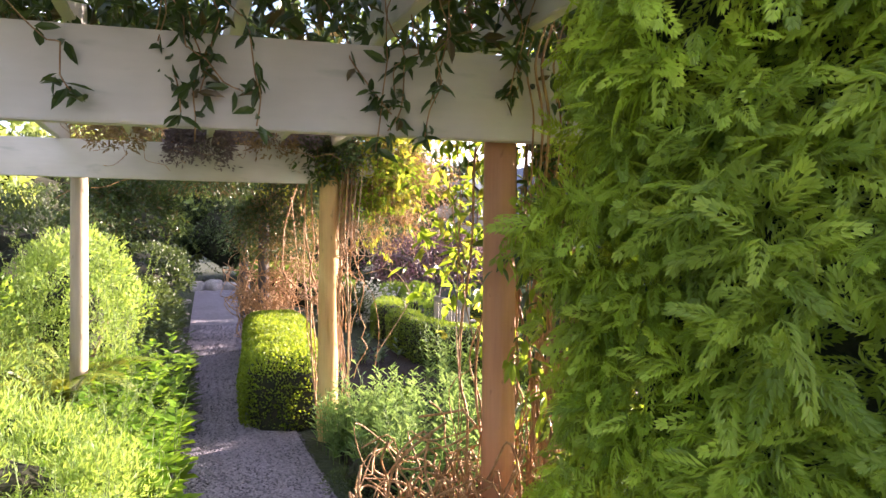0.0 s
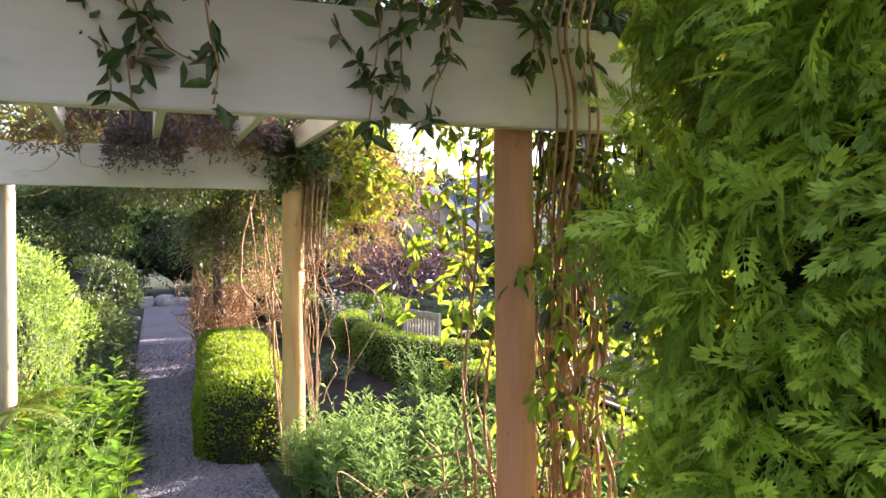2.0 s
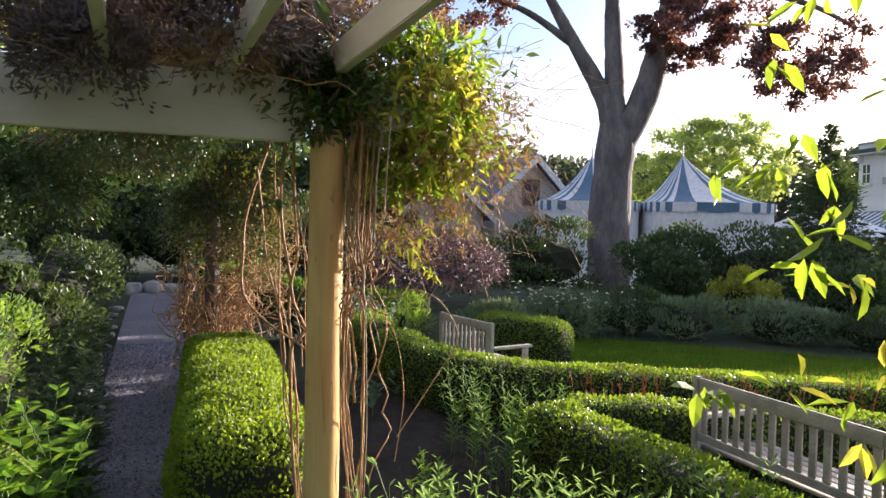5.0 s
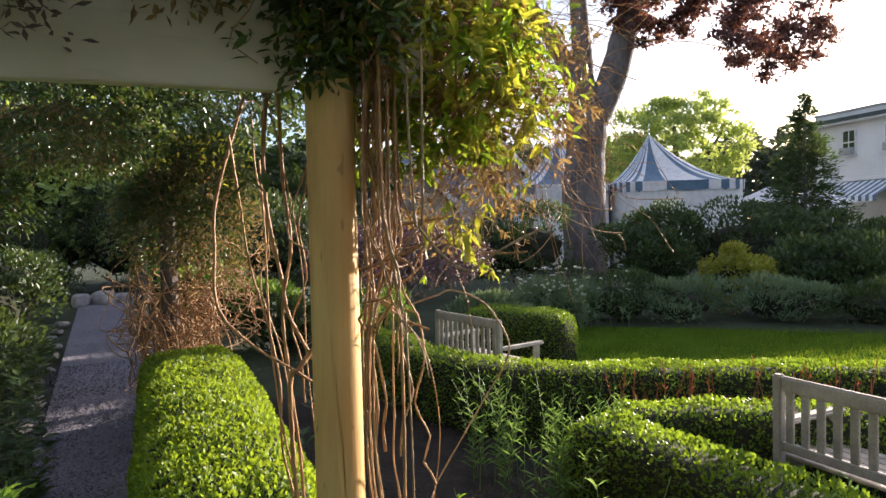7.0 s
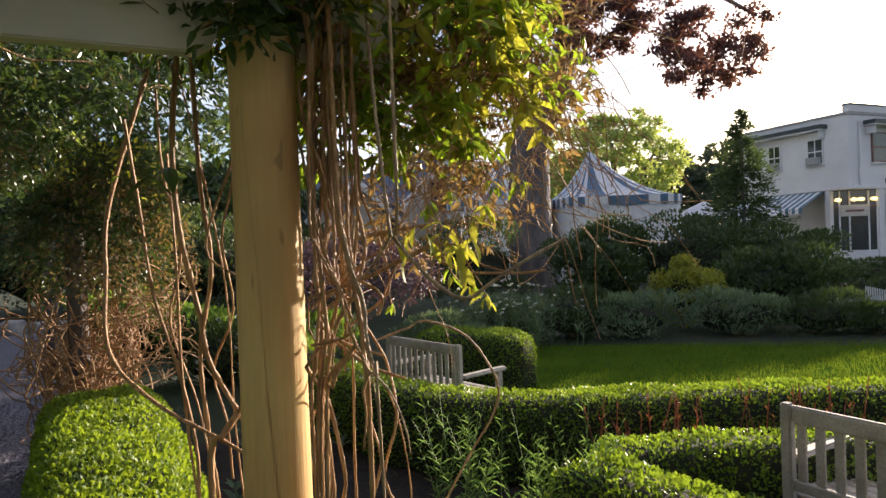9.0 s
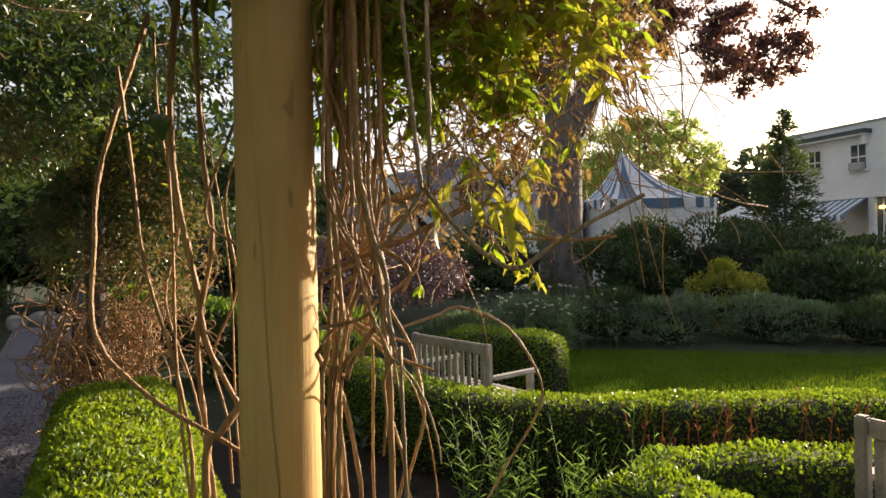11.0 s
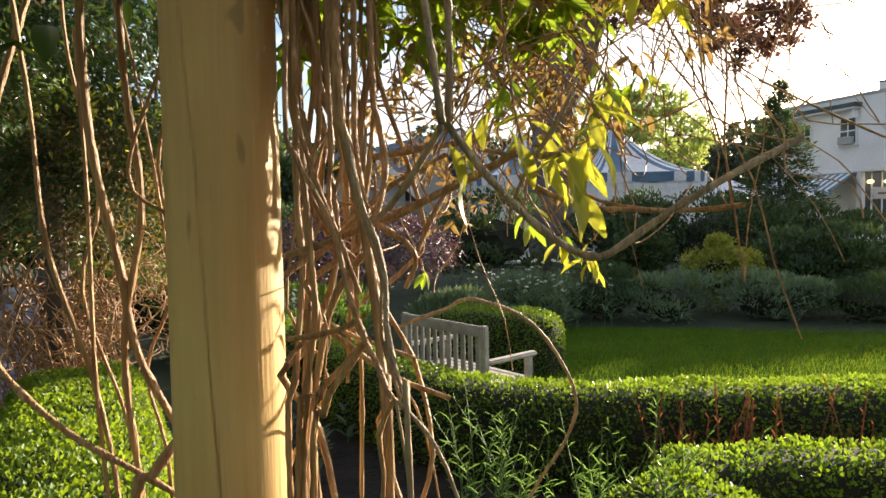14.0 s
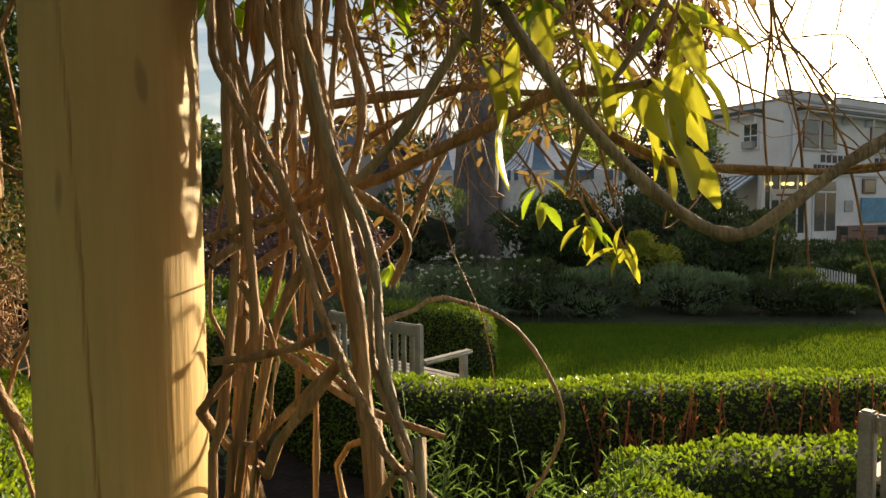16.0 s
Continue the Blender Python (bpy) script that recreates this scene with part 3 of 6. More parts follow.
def pole(name, place, radius, height, material, label, crack=None, lean=(0.0, 0.0)):
    """A round peeled pole with a slight swell, knots and, on one, a long drying crack."""
    sides, rings = (72 if crack is None else 420), 70
    v = []
    for i in range(rings + 1):
        z = -0.05 + (height + 0.05) * i / rings
        for j in range(sides):
            a = 2 * math.pi * j / sides
            d = Vector((math.cos(a), math.sin(a), 0))
            r = radius * (1.06 - 0.06 * i / rings) * (1 + 0.018 * noise.noise(Vector((d.x, d.y, z * 0.8)) * 1.6 + Vector((place[0], place[1], 0))) + 0.006 * noise.noise(Vector((d.x * 6, d.y * 6, z * 1.2))))
            if crack is not None:
                mid = crack + 0.70 * (1.72 - z) + 0.03 * math.sin(z * 9) + 0.02 * noise.noise(Vector((0, 0, z * 14)))
                off = abs((a - mid + math.pi) % (2 * math.pi) - math.pi)
                wide = (0.006 + 0.008 * (0.5 + 0.5 * math.sin(z * 3.1))) if 0.75 < z < 1.95 else 0.0
                if off < wide:
                    r -= 0.014
            v.append((place[0] + d.x * r + lean[0] * z, place[1] + d.y * r + lean[1] * z, z))
    i, j = np.arange(rings)[:, None] * sides, np.arange(sides)[None]
    f = np.stack([i + j, i + (j + 1) % sides, i + sides + (j + 1) % sides, i + sides + j], -1).reshape(-1, 4)
    me = mesh_of(name, v, f, material, crack is None)
    if crack is not None:
        for p in me.polygons:
            p.use_smooth = True
    bm = bmesh.new()
    bm.from_mesh(me)
    bm.verts.ensure_lookup_table()
    bm.faces.new([bm.verts[rings * sides + j] for j in range(sides)])
    bm.to_mesh(me)
    bm.free()
    ob = new(name, me)
    return tagged(ob, label, "post", "pergola posts")


P1 = Vector((0.785, 6.08, 0))
LP = Vector((-2.84, 7.96, 0))
pole("pergola_post", (P2.x, P2.y), 0.08, 2.13, M_POST, "peeled yellow-brown round pole with a long drying crack", crack=math.radians(257))
pole("pergola_post", (P1.x, P1.y), 0.058, 2.06, M_POST_RED, "reddish-brown round pole wrapped in vine stems", lean=(-0.008, 0))
pole("pergola_post", (LP.x, LP.y), 0.062, 2.24, M_POST_GREY, "weathered round pole among the plants beside the path")
for s, w in ((4.55, 0.0), (8.4, 0.05), (-6.7, 0.1), (-6.7, -2.1)):
    pole("pergola_post", pl(s, w), 0.075, 2.1, M_BARK if s > 0 else M_POST_GREY, "dark weathered round pole under a mass of vine" if s > 0 else "weathered round pole at the start of the pergola")


def beam(name, a, b, low, high, thick, label, notch_a=False, notch_b=True):
    """A painted board on edge whose end is cut back in a curve below."""
    a, b = Vector((*a, 0)), Vector((*b, 0))
    L = (b - a).length
    out = [(0, 0)] if not notch_a else [(0, (high - low) * 0.55), (0.03, (high - low) * 0.25), (0.08, 0.05), (0.14, 0.0)]
    out += [(L, 0)] if not notch_b else [(L - 0.05, 0.0), (L - 0.015, 0.02), (L, 0.06)]
    out += [(L, high - low - 0.06), (L - 0.05, high - low - 0.015), (L - 0.12, high - low)] if notch_b else [(L, high - low)]
    out += [(0, high - low)]
    bm = bmesh.new()
    bot = [bm.verts.new((x, -thick / 2, z)) for x, z in out]
    face = bm.faces.new(bot)
    ext = bmesh.ops.extrude_face_region(bm, geom=[face])
    for v in ext["geom"]:
        if isinstance(v, bmesh.types.BMVert):
            v.co.y += thick
    bmesh.ops.recalc_face_normals(bm, faces=bm.faces[:])
    bmesh.ops.bevel(bm, geom=[e for e in bm.edges], offset=0.004, segments=2, affect="EDGES")
    me = bpy.data.meshes.new(name)
    bm.to_mesh(me)
    bm.free()
    me.materials.append(M_PAINT)
    ob = new(name, me)
    ob.matrix_world = Matrix.Translation((a.x, a.y, low)) @ pose(0, 0, 0, 0, 0, math.degrees(math.atan2((b - a).y, (b - a).x)))
    return tagged(ob, label, "beam", "pergola beams" if name == "pergola_beam" else "pergola rafters")


n_in = Vector((B.y, -B.x, 0))
for ob_args in ((P1 + n_in * 0.10 - B * 3.2, P1 + n_in * 0.10 + B * 0.85, 1.98, 2.27),
                (P2 - B * 3.6, P2 - B * 0.10, 2.07, 2.36),
                (P2 + B * 0.09, P2 + B * 0.36, 2.07, 2.36),
                (at(-6.6, -3.0), at(-6.6, 0.3), 2.07, 2.36)):
    a_, b_, lo_, hi_ = ob_args
    beam("pergola_beam", (a_.x, a_.y), (b_.x, b_.y), lo_, hi_, 0.05, "cream painted wooden cross beam of the pergola")
for w in (0.0, -0.43, -0.93, -1.46, -1.98):
    a_, b_ = at(0.75 if w < -0.1 else 0.15, w), at(-7.2, w)
    beam("pergola_rafter", (b_.x, b_.y), (a_.x, a_.y), 2.362, 2.50, 0.045, "cream painted wooden rafter lying on the pergola beams")
# bolt heads on the first beam
for du, dz in ((0.02, 0.05), (-0.02, 0.19), (0.09, 0.22), (0.10, 0.06)):
    c = P1 + n_in * 0.127 + B * (0.08 + du)
    bm = bmesh.new()
    bmesh.ops.create_cone(bm, cap_ends=True, segments=12, radius1=0.011, radius2=0.008, depth=0.008, matrix=Matrix.Translation((c.x, c.y, 1.98 + dz)) @ n_in.to_track_quat("Z", "Y").to_matrix().to_4x4())
    me = bpy.data.meshes.new("bolt")
    bm.to_mesh(me)
    bm.free()
    me.materials.append(M_DARKTRIM)
    tagged(new("bolt", me), "dark rusty bolt head in the painted beam", "bolt", "bolts in the beam")

# ---- clipped box hedges ----
hedge("box_hedge", [pl(0.22, -0.28), pl(1.0, -0.2), pl(2.0, -0.1), pl(3.0, 0.0), pl(4.2, 0.1)], 0.84, 0.60, "clipped box hedge with yellow-green new growth beside the gravel path", 5600, 0.025)
# The hedges from here on use the box leaf coloured as shaded.
hedge("box_hedge", [(-1.82, 13.05), (-1.35, 12.3), (-0.85, 11.72), (-0.3, 11.38), (0.5, 11.28), (1.4, 11.3), (2.4, 11.25), (3.6, 11.0), (5.2, 10.6)], 0.46, 0.56, "long low clipped box hedge bounding the knot garden", 3600, 0.024, material=M_BOXSHADE)
hedge("box_hedge", [(-0.02, 10.2), (0.3, 9.72), (0.62, 9.25), (0.95, 8.75), (1.3, 8.1), (1.6, 7.5)], 0.44, 0.56, "clipped box hedge arm in front of a bench", 3600, 0.024, material=M_BOXSHADE)
hedge("box_hedge", [(0.1, 10.22), (0.6, 10.3), (1.2, 10.3), (1.9, 10.25), (2.8, 10.1)], 0.42, 0.55, "clipped box hedge arm behind a bench", 3600, 0.024, material=M_BOXSHADE)
hedge("box_hedge", [(-1.9, 13.2), (-2.3, 13.9), (-2.4, 14.6)], 0.5, 0.58, "dark clipped box hedge in shade", 2400, 0.026, material=M_BOXSHADE)
hedge("box_hedge", [(-1.0, 14.5), (-0.35, 14.25), (0.38, 13.9)], 0.66, 0.60, "rounded clipped box hedge behind a bench", 3600, 0.026, material=M_BOXSHADE)
hedge("box_hedge", [(6.6, 13.4), (8.5, 12.8)], 0.6, 0.45, "dark clipped box hedge at the lawn's edge", 1600, 0.03, material=M_BOXSHADE)


# ---- garden benches ----
def bench(place, turn, length, label):
    """A slatted garden bench; x along its back, y towards its front."""
    ob = thing("garden_bench", place, label, "bench", "garden benches", turn=turn)
    h, seat_z, depth, arm_z = 0.80, 0.37, 0.46, 0.55
    t = 0.05
    for x in (0.0, length - t):
        part("back_post", box_bm((x, -0.03, 0), (x + t, 0.02, h), 0.008, 2), M_TEAK, ob)
        part("front_leg", box_bm((x, depth - t, 0), (x + t, depth, arm_z - 0.025), 0.006), M_TEAK, ob)
        part("armrest", box_bm((x - 0.012, 0.02, arm_z - 0.025), (x + t + 0.012, depth + 0.05, arm_z + 0.005), 0.012, 2), M_TEAK, ob)
        part("side_rail", box_bm((x + 0.01, 0.02, seat_z - 0.09), (x + 0.04, depth - t, seat_z - 0.03), 0.004), M_TEAK, ob)
    part("top_rail", box_bm((t, -0.025, h - 0.085), (length - t, 0.01, h - 0.005), 0.010, 2), M_TEAK, ob)
    part("lower_rail", box_bm((t, -0.02, seat_z + 0.03), (length - t, 0.008, seat_z + 0.08), 0.006), M_TEAK, ob)
    n = int((length - 2 * t) / 0.078)
    gap = (length - 2 * t) / n
    for i in range(n):
        x = t + gap * (i + 0.5)
        part("back_slat", box_bm((x - 0.021, -0.015, seat_z + 0.08), (x + 0.021, 0.002, h - 0.085), 0.004), M_TEAK, ob)
    part("front_rail", box_bm((t, depth - 0.04, seat_z - 0.09), (length - t, depth - 0.012, seat_z - 0.025), 0.004), M_TEAK, ob)
    for i in range(6):
        y = 0.03 + i * 0.075
        part("seat_slat", box_bm((0.004, y, seat_z - 0.022), (length - 0.004, y + 0.058, seat_z), 0.005), M_TEAK, ob)
    return ob


bench((-1.11, 12.67, 0), math.degrees(math.atan2(-0.73, 0.64)), 0.97, "weathered grey teak bench with a slatted back beside a box hedge")
bench((0.99, 9.99, 0), math.degrees(math.atan2(-1.0, 0.60)), 1.25, "weathered grey teak bench with a slatted back between box hedges")


# ---- the tall cedar beside the pergola ----
def frond_shape():
    """A flat scaly spray in one piece: a midrib whose side twigs fork once."""
    v, f = [], []

    def twig(root, x, y, ang, L, wd, z):
        c, d = math.cos(ang), math.sin(ang)
        k = len(v)
        for a, b, lift in ((0.5, 0.5, 0.03), (1, 0, -0.04), (0.5, -0.5, 0.03)):
            v.append((x + c * a * L - d * b * wd, y + d * a * L + c * b * wd, z + lift * L))
        f.extend([(root, k + 1, k), (root, k + 2, k + 1)])
        return k
    rib = [(0.0, 0), (0.16, 0), (0.32, 0), (0.48, 0), (0.64, 0), (0.80, 0)]
    for x, y in rib:
        v.append((x, y, 0))
    n = len(rib)
    for x, y in rib[:-1]:
        v.append((x + 0.08, 0.035, 0.006))
    for i in range(n - 1):
        f.append((i, i + 1, n + i))
    for i, (x, y) in enumerate(rib):
        for sg in (-1, 1):
            L = 0.50 * (1 - 0.66 * x)
            k = twig(i, x, y, sg * 0.78, L, 0.095, 0.008)
            m = k + (0 if sg < 0 else 2)
            twig(m, v[m][0], v[m][1], sg * 0.30, L * 0.55, 0.09, 0.012)
    twig(n - 1, rib[-1][0], 0, 0.0, 0.24, 0.10, 0.0)
    v = [(x, y, z - 0.34 * x * x - 0.3 * y * y) for x, y, z in v]
    return np.array(v), np.array(f)


FROND = frond_shape()


def cedar(place, radius, height, label):
    ob = thing("cedar_tree", place, label, "tree")
    x, y, _ = place
    put("trunk", tubes("trunk", [(curve_points([(x, y, -0.05), (x + 0.02, y, height * 0.5), (x, y, height)], 0.2), 0.06, 8)], M_BARK), ob)
    # Solid core whose dark colour stands for the shade behind the fronds.
    put("shaded_core", lump_mesh("shaded_core", (x, y, height * 0.48), (radius * 0.79, radius * 0.79, height * 0.52), M_CEDARCORE, 0.12, 4), ob)
    m, each = 11500, 3
    z = 0.45 + rng.random(m) * (height - 0.45)
    a = np.where(rng.random(m) < 0.8, rng.normal(math.radians(222), 0.9, m), rng.random(m) * 2 * math.pi)
    prof = radius * np.clip(1.0 - np.abs(z / height - 0.40) ** 2.6 * 2.4, 0.12, 1)
    wob = np.array([noise.noise(Vector((math.cos(t) * 3, math.sin(t) * 3, zz * 2.6))) + 0.8 * noise.noise(Vector((math.cos(t) * 8, math.sin(t) * 8, zz * 8))) for t, zz in zip(a, z)])
    r = prof - 0.04 + 0.16 * wob - 0.11 * rng.random(m) ** 1.3
    a, z, r = (np.repeat(k_, each) for k_ in (a, z, r))
    q = m * each
    d = np.stack([np.cos(a), np.sin(a), np.zeros(q)], 1)
    side = np.stack([-d[:, 1], d[:, 0], np.zeros(q)], 1)
    lean_ = np.repeat(rng.normal(0, 0.5, m), each)[:, None]
    fan = np.tile(np.linspace(-0.9, 0.9, each), m)[:, None] + rng.normal(0, 0.25, (q, 1))
    pos = np.array([x, y, 0]) + d * r[:, None] + np.array([0, 0, 1]) * z[:, None] + side * fan * 0.034 + 0.014 * wild(q)
    z = pos[:, 2]
    way = unit(d * 0.62 + side * (0.75 * fan + 0.7 * lean_) + np.array([0, 0, 1]) * rng.normal(-0.25, 0.55, (q, 1)))
    up = unit(d * 0.8 + np.array([0, 0, 0.45]) + 0.75 * wild(q))
    L = rng.uniform(0.048, 0.086, q)
    near = (d[:, 0] * -0.67 + d[:, 1] * -0.74 > 0.05) & (z < 2.5) & (z > 0.7)
    far = ~near
    near &= (np.arange(q) // each) % 5 < 3
    put("foliage", leaves("foliage", pos[near], way[near], up[near], L[near], L[near] * 0.85, M_CEDAR, FROND), ob, kind="stuff")
    put("foliage", leaves("foliage", pos[far], way[far], up[far], L[far] * 1.2, L[far] * 0.5, M_CEDAR, SMALL), ob, kind="stuff")
    return ob


cedar((1.82, 5.28, 0), 0.80, 3.3, "dense bright green scale-leaved cedar beside the pergola")


# ---- vines ----
def lancet(pos, way, L, material, name="foliage"):
    return leaves(name, pos, way, np.array([0, 0, 1.0]) + 0.9 * wild(len(pos)), L, L * 0.36, material, LEAF)


def sprays(p, o, n_each=4, reach=0.06):
    """Several leaves from each point, drooping: compound leaves of a climber."""
    base = np.repeat(p, n_each, 0)
    d = unit(np.repeat(o, n_each, 0) * 0.6 + 0.9 * wild(len(base)) + np.array([0, 0, -0.45]))
    return base + 0.012 * wild(len(base)), d


def wander(a, b, bow, wave=0.04, steps=7):
    a, b = np.asarray(a, float), np.asarray(b, float)
    t = np.linspace(0, 1, steps)[:, None]
    line = a + (b - a) * t + np.asarray(bow) * np.sin(math.pi * t) + wave * rng.normal(size=(steps, 3)) * np.sin(math.pi * t)
    return curve_points(line, min(0.04, float(np.linalg.norm(b - a)) / 16 + 0.004))


vine2 = thing("climbing_vine", P2 + Vector((0.12, 0.1, 0)), "leggy climbing vine with peeling tan stems and yellow-green leaves", "vine", "vines on the pergola")


def stem(points, radius, parent=vine2, material=None, taper=0.75, label=""):
    radius = radius * 0.74
    line = curve_points(points, 0.024)
    n = len(line)
    rad = np.linspace(radius, radius * taper, n) * (1 + 0.10 * np.sin(np.arange(n) * 0.85) ** 12 * 3)
    return put("stem", tubes("stem", [(line, rad, 9, 0.05)], material or M_VINE), parent, label)


# long arching stem and its neighbours
stem([(-0.54, 8.6, 1.64), (-0.498, 8.488, 1.564), (-0.456, 8.425, 1.544), (-0.424, 8.362, 1.538), (-0.38, 8.3, 1.542)], 0.003)
stem([(-0.78, 8.86, 1.33), (-0.679, 8.912, 1.359), (-0.633, 8.925, 1.375), (-0.509, 8.95, 1.318), (-0.422, 8.975, 1.174), (-0.436, 8.988, 1.071), (-0.52, 9.0, 0.93), (-0.72, 8.95, 0.6)], 0.0055, material=M_VINEGREY)
stem([(-0.828, 8.58, 2.2), (-0.798, 8.44, 1.705), (-0.786, 8.429, 1.624), (-0.775, 8.417, 1.561), (-0.764, 8.406, 1.513), (-0.755, 8.394, 1.467), (-0.748, 8.383, 1.418), (-0.744, 8.371, 1.363), (-0.737, 8.36, 1.302), (-0.749, 8.41, 0.75), (-0.8, 8.48, -0.03)], 0.0075)
stem([(-0.827, 8.6, 2.2), (-0.807, 8.46, 1.713), (-0.793, 8.449, 1.628), (-0.782, 8.437, 1.568), (-0.769, 8.426, 1.514), (-0.761, 8.414, 1.465), (-0.753, 8.403, 1.414), (-0.749, 8.391, 1.357), (-0.743, 8.38, 1.292), (-0.749, 8.43, 0.75), (-0.78, 8.5, -0.03)], 0.0055)
stem([(-0.786, 8.42, 1.63), (-0.775, 8.406, 1.581), (-0.763, 8.391, 1.542), (-0.749, 8.377, 1.512), (-0.741, 8.362, 1.489), (-0.735, 8.348, 1.456), (-0.734, 8.333, 1.424), (-0.724, 8.319, 1.379), (-0.713, 8.304, 1.35), (-0.71, 8.29, 1.33), (-0.71, 8.34, 0.75), (-0.76, 8.41, -0.03)], 0.0045, material=M_VINEGREY)
stem([(-0.767, 8.4, 1.543), (-0.754, 8.383, 1.509), (-0.742, 8.367, 1.473), (-0.74, 8.35, 1.448), (-0.739, 8.333, 1.413), (-0.728, 8.317, 1.38), (-0.717, 8.3, 1.354)], 0.0035)
stem([(-0.804, 8.62, 2.2), (-0.784, 8.48, 1.721), (-0.783, 8.46, 1.659), (-0.777, 8.44, 1.6), (-0.764, 8.42, 1.548)], 0.0065)
stem([(-0.875, 8.59, 2.2), (-0.865, 8.45, 1.694), (-0.852, 8.435, 1.615), (-0.828, 8.42, 1.574), (-0.805, 8.405, 1.53), (-0.791, 8.39, 1.491), (-0.779, 8.375, 1.449), (-0.767, 8.36, 1.423), (-0.757, 8.345, 1.403), (-0.744, 8.33, 1.383), (-0.732, 8.315, 1.359), (-0.717, 8.3, 1.346)], 0.0052)
stem([(-0.895, 8.64, 2.2), (-0.865, 8.5, 1.717), (-0.851, 8.484, 1.631), (-0.828, 8.468, 1.567), (-0.806, 8.452, 1.519), (-0.79, 8.436, 1.482), (-0.775, 8.42, 1.447)], 0.005)
stem([(-0.788, 8.66, 2.2), (-0.768, 8.52, 1.737), (-0.76, 8.5, 1.67), (-0.748, 8.48, 1.612), (-0.749, 8.46, 1.571), (-0.758, 8.44, 1.532)], 0.007)
stem([(-0.673, 8.5, 2.2), (-0.663, 8.36, 1.678), (-0.674, 8.367, 1.634), (-0.691, 8.373, 1.606), (-0.712, 8.38, 1.574), (-0.729, 8.387, 1.554), (-0.746, 8.393, 1.537), (-0.764, 8.4, 1.528)], 0.006, material=M_VINEGREY)
stem([(-0.781, 8.6, 1.625), (-0.727, 8.607, 1.635), (-0.678, 8.613, 1.642), (-0.608, 8.62, 1.652)], 0.007)
stem([(-0.591, 8.4, 1.607), (-0.636, 8.414, 1.583), (-0.679, 8.429, 1.564), (-0.729, 8.443, 1.54), (-0.772, 8.457, 1.526), (-0.806, 8.471, 1.513), (-0.847, 8.486, 1.5), (-0.887, 8.5, 1.489)], 0.0065)
stem([(-0.763, 8.44, 1.534), (-0.739, 8.444, 1.518), (-0.72, 8.448, 1.505), (-0.71, 8.452, 1.487), (-0.713, 8.456, 1.47), (-0.724, 8.46, 1.449)], 0.0055)
stem([(-0.674, 8.5, 1.565), (-0.695, 8.48, 1.526), (-0.71, 8.46, 1.487)], 0.005)
stem([(-0.765, 8.42, 1.393), (-0.786, 8.435, 1.371), (-0.812, 8.45, 1.344), (-0.84, 8.465, 1.311), (-0.861, 8.48, 1.256), (-0.867, 8.53, 0.75), (-0.74, 8.6, -0.03)], 0.0052)
stem([(-0.769, 8.41, 1.391), (-0.792, 8.425, 1.358), (-0.818, 8.44, 1.323), (-0.83, 8.455, 1.291), (-0.847, 8.47, 1.25), (-0.847, 8.52, 0.75), (-0.72, 8.59, -0.03)], 0.006)
stem([(-0.866, 8.5, 1.654), (-0.867, 8.5, 1.55), (-0.862, 8.5, 1.475), (-0.869, 8.5, 1.398), (-0.877, 8.5, 1.321), (-0.888, 8.5, 1.238), (-0.882, 8.55, 0.75), (-0.8, 8.62, -0.03)], 0.006)
stem([(-0.852, 8.48, 1.582), (-0.846, 8.48, 1.49), (-0.842, 8.48, 1.421), (-0.847, 8.48, 1.377), (-0.858, 8.48, 1.312), (-0.869, 8.48, 1.247), (-0.881, 8.53, 0.75), (-0.78, 8.6, -0.03)], 0.006)
stem([(-0.777, 8.46, 1.49), (-0.811, 8.468, 1.444), (-0.827, 8.476, 1.402), (-0.84, 8.484, 1.35), (-0.852, 8.492, 1.287), (-0.864, 8.5, 1.237), (-0.87, 8.55, 0.75), (-0.76, 8.62, -0.03)], 0.006)
stem([(-0.856, 8.66, 2.2), (-0.826, 8.52, 1.735), (-0.82, 8.5, 1.63), (-0.821, 8.48, 1.558), (-0.807, 8.46, 1.502), (-0.792, 8.44, 1.473)], 0.006)
stem([(-0.853, 8.5, 1.575), (-0.833, 8.493, 1.54), (-0.806, 8.487, 1.5), (-0.789, 8.48, 1.485)], 0.0045)
stem([(-0.879, 8.48, 1.466), (-0.855, 8.5, 1.486), (-0.821, 8.52, 1.501)], 0.006)
stem([(-0.857, 8.5, 1.453), (-0.83, 8.515, 1.474), (-0.791, 8.53, 1.498)], 0.006)
stem([(-0.876, 8.47, 1.385), (-0.838, 8.453, 1.392), (-0.799, 8.437, 1.403), (-0.77, 8.42, 1.421)], 0.005)
stem([(-0.879, 8.47, 1.356), (-0.863, 8.48, 1.375), (-0.851, 8.49, 1.38)], 0.005)
stem([(-0.856, 8.49, 1.45), (-0.846, 8.487, 1.435), (-0.838, 8.483, 1.413), (-0.841, 8.48, 1.382)], 0.0055)
stem([(-0.866, 8.68, 2.2), (-0.846, 8.54, 1.742), (-0.842, 8.536, 1.663), (-0.855, 8.532, 1.61), (-0.865, 8.528, 1.552), (-0.859, 8.524, 1.489), (-0.866, 8.52, 1.416)], 0.006)
stem([(-0.884, 8.69, 2.2), (-0.874, 8.55, 1.745), (-0.863, 8.538, 1.679), (-0.852, 8.525, 1.614), (-0.862, 8.512, 1.556), (-0.877, 8.5, 1.535)], 0.005)
stem([(-0.825, 8.53, 1.657), (-0.851, 8.52, 1.623), (-0.855, 8.51, 1.601), (-0.874, 8.5, 1.54)], 0.0035)
